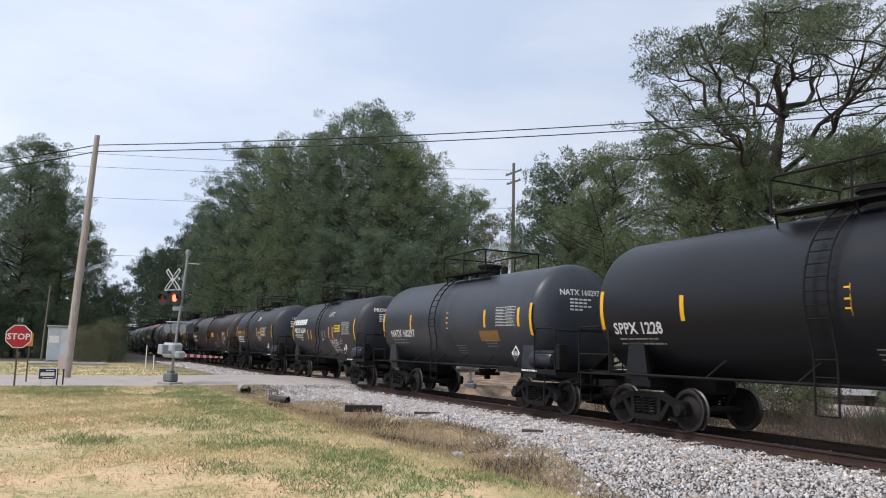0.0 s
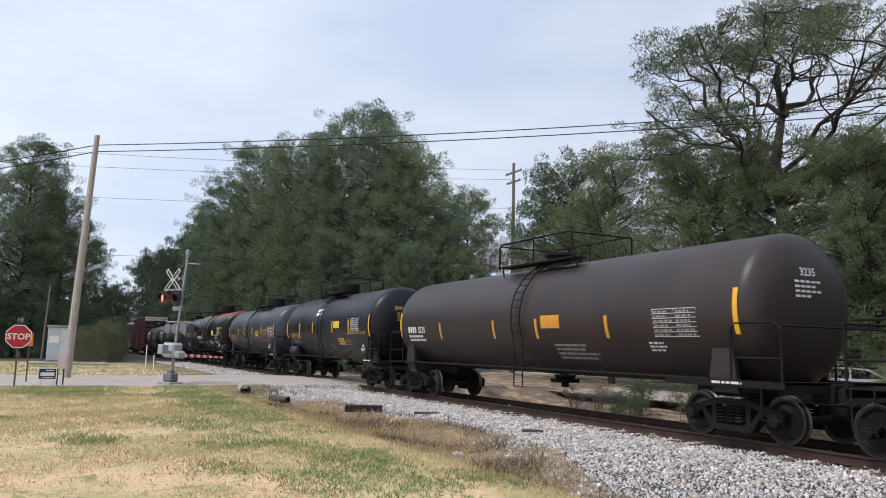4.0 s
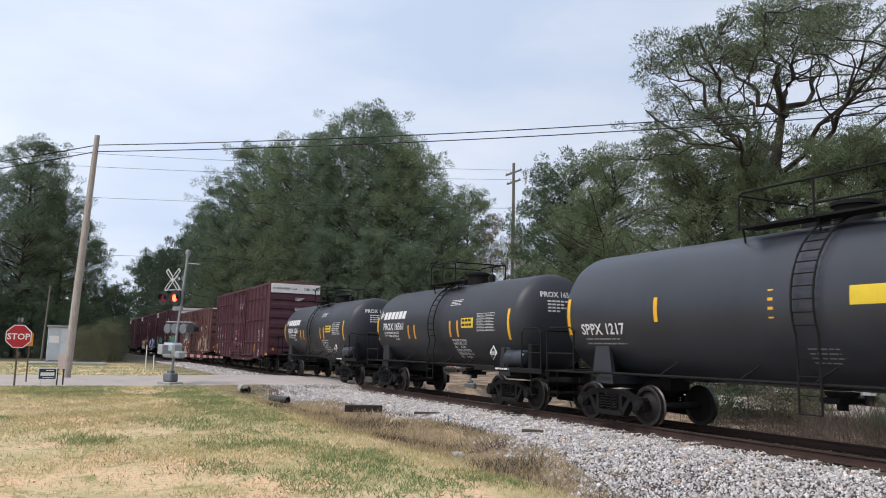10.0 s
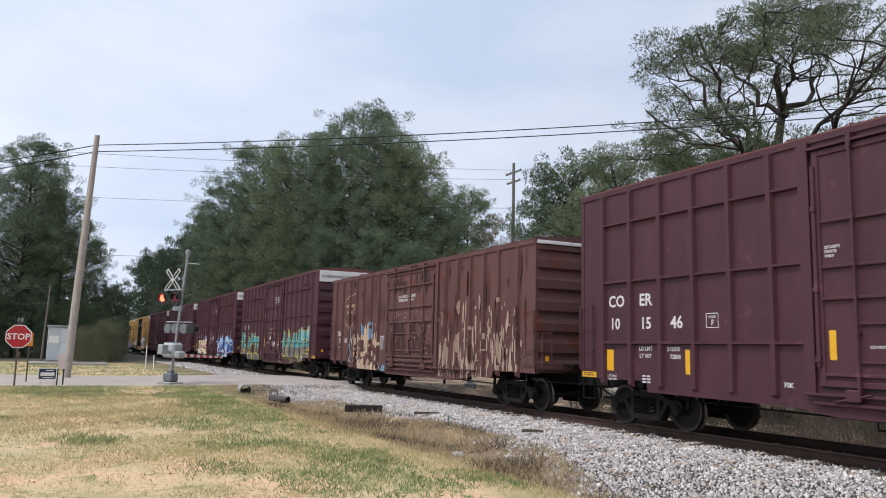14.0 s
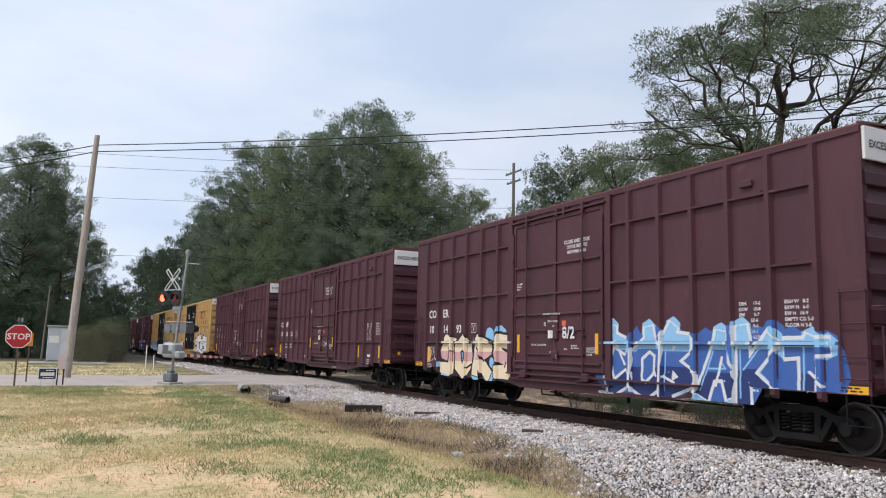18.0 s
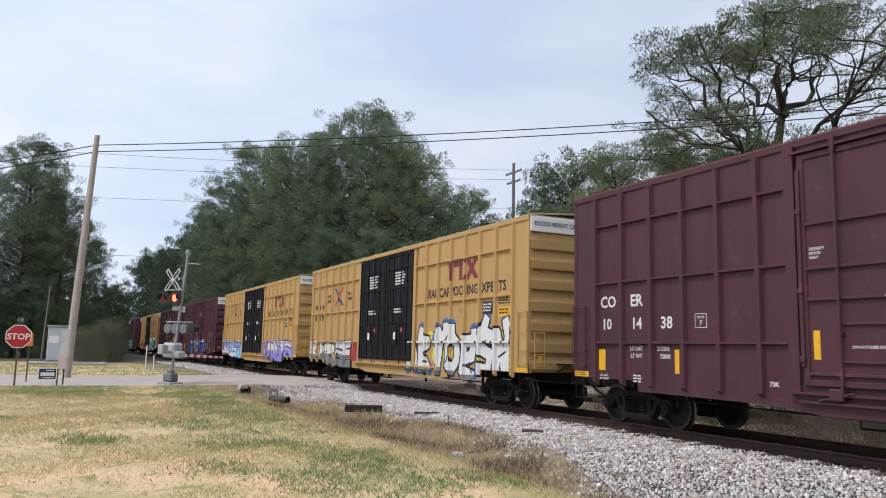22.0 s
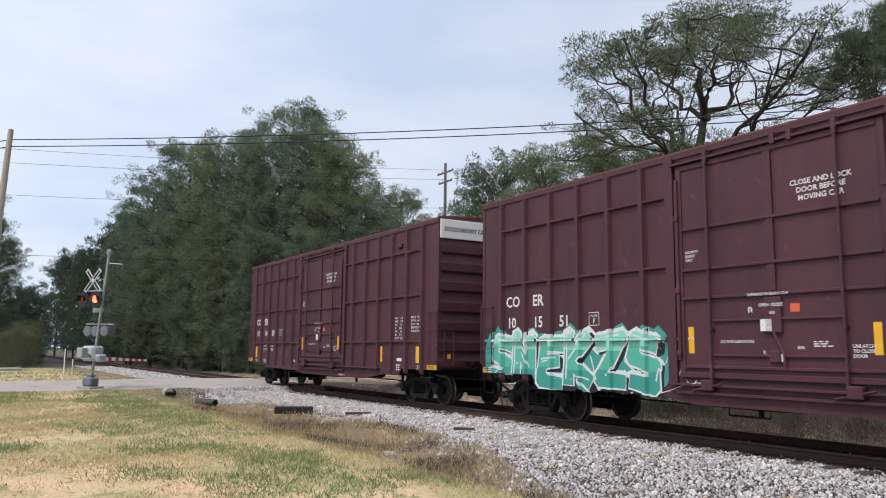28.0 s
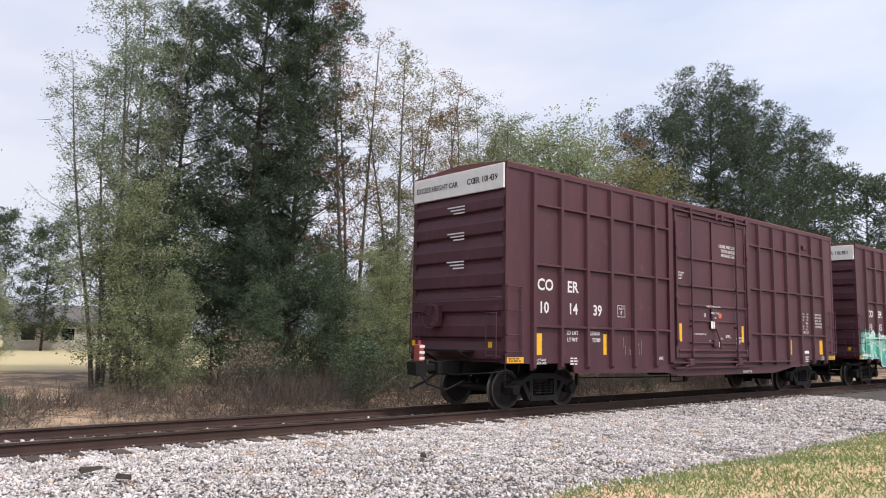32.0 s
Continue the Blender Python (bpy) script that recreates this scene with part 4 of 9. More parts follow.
    part("door_track", Geo().box(x0 - 0.1, x1 + 0.2, y - 0.10, y - 0.014, z0 - 0.28, z0 - 0.23, 0.006), material, car)
    for x in (x0 + 0.6, x1 - 0.6):
        part("door_roller", Geo().box(x - 0.12, x + 0.12, y - 0.16, y - 0.014, z0 - 0.21, z0 - 0.02, 0.02).tube([(x - 0.3, y - 0.13, z0 - 0.22), (x + 0.3, y - 0.13, z0 - 0.08)], 0.02, 6), M_STEEL if material is M_YBOXD else material, car)
    top = Geo().box(x0 - 0.1, x1 + 0.1, y - 0.13, y, z1 + 0.02, z1 + 0.06)
    for x in (x0 + 0.70, mid + 0.15, mid + 0.45, x1 - 0.70):
        top.box(x - 0.04, x + 0.04, y - 0.14, y, z1 - 0.02, z1 + 0.16)
    part("door_header", top, material, car)
    return d


BOX_RIBS = [0.83, 1.72, 2.62, 3.52, 4.42, 5.33, 10.77, 11.68, 12.58, 13.48, 14.38, 15.27]


def brown_boxcar(name, label):
    """The fifty-foot high boxcar, brown, plain lettering that all of its kind share."""
    L = 16.1
    car = boxcar(name, label, L, 5.17, BOX_RIBS, (6.02, 10.08), (4.35, 3.065, 1.76), M_BROWN, M_BROWN_ROOF, 4.58, (1.65, 14.45))
    plug_door(car, 6.2, 9.95, 1.08, 4.86, M_BROWN)
    jk = Geo().box(13.78, 14.05, -SIDE - 0.07, -SIDE, 4.52, 4.66, 0.02).box(13.6, 14.25, -SIDE - 0.06, -SIDE, 4.34, 4.40)
    part("jacking_bracket", jk, M_BROWN, car)
    for x0, x1, z0, z1 in ((0.88, 1.13, 1.15, 1.61), (3.25, 3.37, 1.15, 1.63), (6.38, 6.50, 1.50, 1.96), (9.62, 9.74, 1.50, 1.96), (12.74, 12.86, 1.15, 1.62), (14.90, 15.13, 1.14, 1.62)):
        door_y = -SIDE - 0.05 if 6.2 < x0 < 9.9 else None
        patch(car, "reflector", x0, x1, z0, z1, M_YELLOW, door_y, "yellow reflective stripe")
    for x in (0.05, 15.55):
        p = patch(car, "height_plate", x, x + 0.5, 0.995, 1.115, M_YELLOW, -SIDE - 0.018, "yellow plate with black lines")
        bars(p, x + 0.05, 1.095, 0.42, 0.09, 2, M_DARKTXT, -SIDE - 0.022, 3)
    write(car, "CLOSE AND LOCK", 8.95, 4.110, 0.085, y=-SIDE - 0.052, centre=True)
    write(car, "DOOR BEFORE", 8.95, 3.985, 0.085, y=-SIDE - 0.052, centre=True)
    write(car, "MOVING CAR", 8.95, 3.860, 0.085, y=-SIDE - 0.052, centre=True)
    for i, t in enumerate(("EXH      17-0", "EXW     10-8", "EW        9-7", "IL        50-6", "IW        9-6", "IH       13-1", "CU.FT.  6276")):
        write(car, t, 13.66, 2.42 - i * 0.098, 0.062)
    for i, t in enumerate(("EXH W   8-2", "EXW H   6-0", "EW H   16-9", "EMPTY CG 5-0", "FLOOR H 3-8")):
        write(car, t, 14.62, 2.42 - i * 0.098, 0.062)
    write(car, "PLATE", 3.86, 2.22, 0.045)
    write(car, "F", 3.92, 2.09, 0.10)
    fr = Geo()
    for a, b, c, d in ((3.80, 4.10, 2.30, 2.313), (3.80, 4.10, 2.04, 2.053), (3.80, 3.813, 2.04, 2.313), (4.087, 4.10, 2.04, 2.313)):
        fr.add([(a, -SIDE - 0.006, c), (b, -SIDE - 0.006, c), (b, -SIDE - 0.006, d), (a, -SIDE - 0.006, d)], [(0, 1, 2, 3)])
    part("plate_frame", fr, M_LETTER, car)
    write(car, "70K", 5.48, 1.03, 0.085, y=-SIDE - 0.02)
    write(car, "LIFT AND", 0.95, 1.03, 0.05, y=-SIDE - 0.02)
    write(car, "JACK HERE", 0.95, 0.965, 0.045, y=-SIDE - 0.02)
    write(car, "LIFT AND", 15.0, 1.05, 0.05, y=-SIDE - 0.02)
    write(car, "JACK HERE", 15.0, 0.985, 0.05, y=-SIDE - 0.02)
    write(car, "RELEASE ROD", 9.7, 0.66, 0.06, y=-SIDE - 0.02)
    write(car, "DO NOT LUBE DOORS", 7.05, 1.68, 0.045, y=-SIDE - 0.052)
    write(car, "SEAL", 8.45, 1.58, 0.045, y=-SIDE - 0.052)
    for i, t in enumerate(("UNLATCH", "TO CLOSE", "DOOR")):
        write(car, t, 9.31, 1.60 - i * 0.07, 0.05, y=-SIDE - 0.052)
    for i, t in enumerate(("SECURITY", "DEVICE", "ONLY")):
        write(car, t, 6.36, 3.25 - i * 0.07, 0.045, y=-SIDE - 0.052)
    write(car, "OPENING W 12-0 H 12-4", 8.0, 2.425, 0.048, y=-SIDE - 0.106, centre=True)
    bars(car, 8.72, 1.70, 0.32, 0.10, 3, y=-SIDE - 0.052, seed=4)
    write(car, "R", 7.86, 1.50, 0.055, y=-SIDE - 0.052)
    write(car, "ASD", 8.03, 2.13, 0.04, y=-SIDE - 0.112)
    write(car, "OPEN  CLOSE", 8.06, 2.25, 0.05, y=-SIDE - 0.112, centre=True)
    patch(car, "white_mark", 8.22, 8.25, 1.38, 1.50, M_LETTER, -SIDE - 0.125)
    write(car, "n", 7.60, 2.17, 0.13, y=-SIDE - 0.052)
    bars(car, 2.05, 1.10, 0.28, 0.18, 3, y=-SIDE - 0.02, seed=5)
    bars(car, 13.78, 1.10, 0.28, 0.2, 3, y=-SIDE - 0.02, seed=6)
    patch(car, "white_label", 13.78, 14.08, 1.19, 1.28, M_WHITE)
    patch(car, "orange_label", 8.36, 8.52, 2.15, 2.28, plain("orange_label", hexcol("d8643a")), -SIDE - 0.05, "orange warning label")
    patch(car, "white_label", 7.86, 8.06, 1.86, 2.05, M_WHITE, -SIDE - 0.105, "white placard with small marks")
    for i, z in enumerate((4.30, 3.72, 3.10)):
        g = Geo()
        for j in range(3):
            g.add([(16.1 + 0.105, -0.05, z - j * 0.07), (16.1 + 0.105, 0.5 - 0.1 * j, z - j * 0.07), (16.1 + 0.105, 0.5 - 0.1 * j, z + 0.03 - j * 0.07), (16.1 + 0.105, -0.05, z + 0.03 - j * 0.07)], [(0, 1, 2, 3)])
            g.add([(-0.105, -0.35, z - j * 0.07), (-0.105, 0.2 - 0.1 * j, z - j * 0.07), (-0.105, 0.2 - 0.1 * j, z + 0.03 - j * 0.07), (-0.105, -0.35, z + 0.03 - j * 0.07)], [(0, 1, 2, 3)])
        part("small_print", g, M_LETTER, car)
    write(car, "EXCESS HEIGHT CAR", 16.155, 4.78, 0.12, M_DARKTXT, -1.35, flat="right_end", squeeze=0.9)
    write(car, "EXCESS HEIGHT CAR", -0.055, 4.78, 0.12, M_DARKTXT, 1.35, flat="left_end", squeeze=0.9)
    return car


def number(car, b, c, load, light):
    """The reporting mark, number and weights of one brown boxcar."""
    write(car, "CO", 0.97, 2.53, 0.25)
    write(car, "ER", 1.96, 2.53, 0.25)
    write(car, "10", 1.02, 2.05, 0.24)
    write(car, b, 1.99, 2.05, 0.24)
    write(car, c, 2.87, 2.05, 0.24)
    write(car, "LD LMT", 1.94, 1.60, 0.085)
    write(car, load, 2.76, 1.60, 0.085)
    write(car, "LT WT", 1.96, 1.45, 0.085)
    write(car, light, 2.84, 1.45, 0.085)
    for x, y, side in ((16.155, 0.45, "right_end"), (-0.055, -0.35, "left_end")):
        s = 1 if side == "right_end" else -1
        write(car, "CO", x, 4.78, 0.13, M_DARKTXT, y, flat=side)
        write(car, "ER", x, 4.78, 0.13, M_DARKTXT, y + s * 0.2, flat=side)
        write(car, "10", x, 4.78, 0.13, M_DARKTXT, y + s * 0.45, flat=side)
        write(car, b, x, 4.78, 0.13, M_DARKTXT, y + s * 0.6, flat=side)
        write(car, c, x, 4.78, 0.13, M_DARKTXT, y + s * 0.76, flat=side)


# ---- sprayed paint ----
GLYPHS = {
    "A": [[(0, 0), (0.45, 1), (0.9, 0)], [(0.2, 0.38), (0.75, 0.38)]], "B": [[(0, 0), (0, 1), (0.7, 0.85), (0.1, 0.52), (0.8, 0.25), (0, 0)]],
    "C": [[(0.85, 0.85), (0.3, 1), (0, 0.5), (0.3, 0), (0.9, 0.15)]], "E": [[(0.85, 1), (0.05, 0.95), (0, 0.05), (0.9, 0)], [(0.05, 0.5), (0.7, 0.55)]],
    "K": [[(0, 0), (0.05, 1)], [(0.85, 1), (0.1, 0.48), (0.9, 0)]], "L": [[(0.1, 1), (0, 0.05), (0.85, 0)]], "N": [[(0, 0), (0.1, 1), (0.75, 0), (0.85, 1)]],
    "O": [[(0.45, 1), (0, 0.7), (0.05, 0.2), (0.45, 0), (0.9, 0.3), (0.85, 0.8), (0.45, 1)]], "R": [[(0, 0), (0.05, 1), (0.8, 0.78), (0.1, 0.5), (0.9, 0)]],
    "S": [[(0.85, 0.9), (0.2, 1), (0.05, 0.62), (0.8, 0.42), (0.75, 0.05), (0, 0.1)]], "T": [[(0, 0.95), (0.95, 1)], [(0.5, 0.95), (0.42, 0)]],
    "1": [[(0.05, 0.70), (0.5, 1), (0.5, 0.06), (0.9, 0)]], "Z": [[(0, 0.95), (0.9, 1), (0.05, 0.05), (0.95, 0)]], "M": [[(0, 0), (0.12, 1), (0.45, 0.3), (0.8, 1), (0.95, 0)]],
}


def cut(poly, axis, lo, hi):
    """A convex polygon of (x, z) cut to lo..hi along one axis."""
    for bound, keep in ((lo, 1), (hi, -1)):
        out = []
        for i, p in enumerate(poly):
            q = poly[(i + 1) % len(poly)]
            a, b = (p[axis] - bound) * keep, (q[axis] - bound) * keep
            if a >= 0:
                out.append(p)
            if (a >= 0) != (b >= 0):
                t = a / (a - b)
                out.append((p[0] + t * (q[0] - p[0]), p[1] + t * (q[1] - p[1])))
        poly = out
        if len(poly) < 3:
            return []
    return poly


class Spray:
    """Layers of sprayed paint that lie on a boxcar's sheets, posts, girths and sill."""

    def __init__(self, car, ribs, belts=(4.35, 3.065, 1.76), door=None, label="sprayed graffiti", depth_door=0.05):
        self.car, self.label, self.n, self.up, self.coats = car, label, 0, 0.004, {}
        self.sill = (2.0, 16.8) if ribs and max(ribs) > 16 else ((1.65, 14.4) if ribs else (-9, 99))
        xs = [(x - 0.045, x + 0.045, 0.087, 0.087) for x in ribs] + [(x - 0.072, x - 0.045, 0.0, 0.087) for x in ribs] + [(x + 0.045, x + 0.072, 0.087, 0.0) for x in ribs]
        self.xs, at = [], -1.0
        for a, b, d, e in sorted(xs + ([(door[0], door[1], depth_door, depth_door)] if door else [])):
            if a > at:
                self.xs.append((at, a, 0.0, 0.0))
            self.xs.append((a, b, d, e))
            at = b
        self.xs.append((at, 40.0, 0.0, 0.0))
        self.zs, at = [(0.3, 1.16, 0.014)], 1.16
        for z in sorted(belts):
            self.zs += [(at, z - 0.03, 0.0), (z - 0.03, z + 0.024, 0.080)]
            at = z + 0.024
        self.zs.append((at, 6.0, 0.0))

    def lay(self, g, polys, rise):
        for poly in polys:
            self.up += rise
            poly = around(poly)
            for a, b, d, d2 in self.xs:
                pa = cut(poly, 0, a, b)
                if not pa:
                    continue
                mid = (max(a, min(p[0] for p in pa)) + min(b, max(p[0] for p in pa))) / 2
                low = 1.0 if mid < self.sill[0] + 0.55 or mid > self.sill[1] - 0.45 else 0.70
                for c, e, h in self.zs:
                    pb = cut(pa, 1, max(c, low), e) if e > low else []
                    if len(pb) >= 3:
                        g.add([(x, -SIDE - max(d + (d2 - d) * (x - a) / (b - a), h) - self.up, z) for x, z in pb], [tuple(range(len(pb)))])

    def put(self, name, g, material):
        self.n += 1
        if g.f:
            tagged(part(name, g, material, self.car, self.label if self.n == 1 else ""), kind="stuff")

    def layer(self, polys, material, name="spray_paint"):
        """One coat, a part of its own."""
        g = Geo()
        self.up += 0.0006
        self.lay(g, polys, 0.00006)
        self.put(name, g, material)

    def spread(self, polys, material):
        """Adds to the coat of one paint; finish() makes the parts."""
        self.lay(self.coats.setdefault(material.name, (Geo(), material))[0], polys, 0.00003)

    def finish(self):
        for g, material in self.coats.values():
            self.put("spray_paint", g, material)


def around(poly):
    """The corners of a convex polygon in order."""
    cx, cz = sum(p[0] for p in poly) / len(poly), sum(p[1] for p in poly) / len(poly)
    return sorted(poly, key=lambda p: math.atan2(p[1] - cz, p[0] - cx))


def taper(pts, w):
    """A thick line whose pieces swell and shrink like strokes of a wide cap."""
    out = []
    for k, ((x0, z0), (x1, z1)) in enumerate(zip(pts[:-1], pts[1:])):
        d = math.hypot(x1 - x0, z1 - z0) or 1e-6
        nx, nz = -(z1 - z0) / d / 2, (x1 - x0) / d / 2
        a, b = (0.86 * w, 1.14 * w) if k % 2 else (1.12 * w, 0.90 * w)
        ex, ez = (x1 - x0) / d * w * 0.22, (z1 - z0) / d * w * 0.22
        out.append([(x0 - ex + nx * a, z0 - ez + nz * a), (x1 + ex + nx * b, z1 + ez + nz * b), (x1 + ex - nx * b, z1 + ez - nz * b), (x0 - ex - nx * a, z0 - ez - nz * a)])
    for x, z in pts[1:-1]:
        out.append([(x + w * 0.55 * math.cos(math.pi * i / 4 + 0.4), z + w * 0.55 * math.sin(math.pi * i / 4 + 0.4)) for i in range(8)])
    return out


def thick(pts, w, square=True):
    """A thick line as convex pieces."""
    out = []
    for (x0, z0), (x1, z1) in zip(pts[:-1], pts[1:]):
        d = math.hypot(x1 - x0, z1 - z0) or 1e-6
        nx, nz = -(z1 - z0) / d * w / 2, (x1 - x0) / d * w / 2
        out.append([(x0 + nx, z0 + nz), (x1 + nx, z1 + nz), (x1 - nx, z1 - nz), (x0 - nx, z0 - nz)])
    for x, z in pts:
        r = w * 0.56
        k = 6
        out.append([(x + r * math.cos(2 * math.pi * i / k + 0.4), z + r * math.sin(2 * math.pi * i / k + 0.4)) for i in range(k)])
    return out


def blob(rnd, x, z, rx, rz, k=11):
    return [(x + rx * rnd.uniform(0.86, 1.08) * math.cos(2 * math.pi * i / k), z + rz * rnd.uniform(0.86, 1.08) * math.sin(2 * math.pi * i / k)) for i in range(k)]


def paint(name, s):
    return plain(name, hexcol(s), 0.5)


def graffiti(car, word, x0, x1, z0, z1, seed, ribs, door=None, belts=(4.35, 3.065, 1.76), weight=0.36, cloud=None, halo=None, line=None, fills=(), glint=None, bubbles=None, spikes=0.0, shade=None, lean=0.12,
             label="sprayed graffiti"):
    """A piece of wild lettering. cloud: paint behind; halo: a rim round the whole; line: the outline of each letter; fills: (share of the height, paint) from the top down;
    glint: highlights; bubbles: spots behind; spikes: how far the tips shoot up; shade: a dark drop at the lower right."""
    rnd = random.Random(seed)
    sp = Spray(car, ribs, belts, door, label)
    n, h = len(word), z1 - z0
    w = (x1 - x0) / n
    fat = min(w, h * 0.8) * weight * 0.68
    line = (line[0], line[1] * 1.5) if line else None
    if cloud:
        sp.spread([blob(rnd, x0 + (i + 0.5) * (x1 - x0) / (n * 3), z0 + h * rnd.uniform(0.40, 0.56), w * 0.42, h * rnd.uniform(0.40, 0.56), 13) for i in range(n * 3)], cloud)
    if bubbles:
        sp.spread([blob(rnd, x0 + rnd.uniform(0.0, 1.0) * (x1 - x0), z0 + h * rnd.uniform(0.35, 0.98), fat * rnd.uniform(0.35, 0.8), fat * rnd.uniform(0.35, 0.8), 12) for i in range(n * 4)], bubbles)
    words = []
    for i, ch in enumerate(word):
        ax, tip = x0 + i * w, rnd.uniform(-lean, lean * 1.6)
        dz, kz = rnd.uniform(-0.05, 0.05) * h, rnd.uniform(0.80, 0.96)
        strokes = []
        for k, path in enumerate(GLYPHS[ch]):
            pts = [(ax + fat * 0.5 + (px * 1.02 + tip * pz) * (w - fat * 0.72), z0 + fat * 0.4 + dz + (pz * kz + rnd.uniform(-0.04, 0.04)) * (h - fat * 0.8)) for px, pz in path]
            strokes.append(pts)
            if spikes and rnd.random() < 0.8:
                a = max(pts, key=lambda q: q[1])
                strokes.append([a, (a[0] + fat * rnd.uniform(-0.5, 0.6), a[1] + spikes * h * rnd.uniform(0.5, 1.0))])
        words.append(strokes)
    if halo:
        sp.spread([q for st in words for p in st for q in thick(p, fat + halo[1] * 2)], halo[0])
    if shade:
        sp.spread([q for st in words for p in st for q in thick([(x + fat * 0.30, z - fat * 0.26) for x, z in p], fat * 1.08)], shade)
    for st in words:
        if line:
            sp.spread([q for p in st for q in taper(p, fat + line[1] * 2)], line[0])
        body = [q for p in st for q in taper(p, fat)]
        top = z1 + h
        for share, colour in fills:
            low = z1 - share * h + rnd.uniform(-0.04, 0.04) * h
            sp.spread([c for c in (cut(around(q), 1, low, top) for q in body) if c], colour)
            top = low
        if glint:
            for p in st:
                sp.spread([q for q in thick([(x - fat * 0.26, z + fat * 0.24) for x, z in p[:2]], fat * 0.13)], glint)
    if glint:
        sp.spread([q for i in range(n * 2) for q in thick([(x0 + rnd.random() * (x1 - x0), z0 + rnd.uniform(0.1, 0.4) * h)] * 2, fat * rnd.uniform(0.08, 0.2))], glint)
    if line:
        for i in range(n):
            a = (x0 + (i + rnd.random()) * w, z0 + rnd.uniform(0.1, 0.5) * h)
            sp.spread(thick([a, (a[0] + rnd.uniform(-0.4, 0.4) * w, a[1] + rnd.uniform(-0.2, 0.4) * h)], line[1] * 0.9), line[0])
    sp.finish()
    return sp


def tag(car, seed, x, z, w, h, material, ribs, door=None, belts=(4.35, 3.065, 1.76), thick_=0.03):
    """A quick signature: a running line of loops and one long underline."""
    rnd = random.Random(seed)
    line, turns = [], rnd.randint(3, 5)
    for k in range(turns * 10 + 1):
        a, u = k / 10 * 2 * math.pi, k / (turns * 10)
        hi = 0.5 * h * (0.65 + 0.35 * math.sin(u * 9 + seed))
        line.append((x + w * u + 0.55 * w / turns * math.cos(a) * (0.6 + 0.4 * math.sin(u * 7 + seed)), z + h * 0.5 + hi * math.sin(a + 0.5 * math.sin(u * 5))))
    tail = [(x + w * (1.08 - 1.1 * u), z + h * (0.05 * math.sin(u * 6) - 0.12 + 0.2 * (1 - u))) for u in (0, 0.2, 0.4, 0.6, 0.8, 1.0)]
    sp = Spray(car, ribs, belts, door, "quick sprayed signature")
    sp.layer(thick(line, thick_ * 0.8) + thick(tail, thick_ * 0.7), material)


def tank_shape(L, r, n=40):
    """Profile of a barrel with dished heads, (radius, x)."""
    head = 0.5
    prof = []
    for i in range(9):
        a = i / 8 * math.pi / 2
        prof.append((max(0.02, r * math.sin(a) ** 0.72), head - head * math.cos(a)))
    prof[-1] = (r, head)
    body = [(r, L * 0.25), (r * 1.0, L * 0.5 - 0.42), (r * 1.004, L * 0.5 - 0.40), (r * 1.004, L * 0.5 + 0.40), (r, L * 0.5 + 0.42), (r, L * 0.75)]
    tail = [(a, L - b) for a, b in reversed(prof)]
    return prof + body + tail


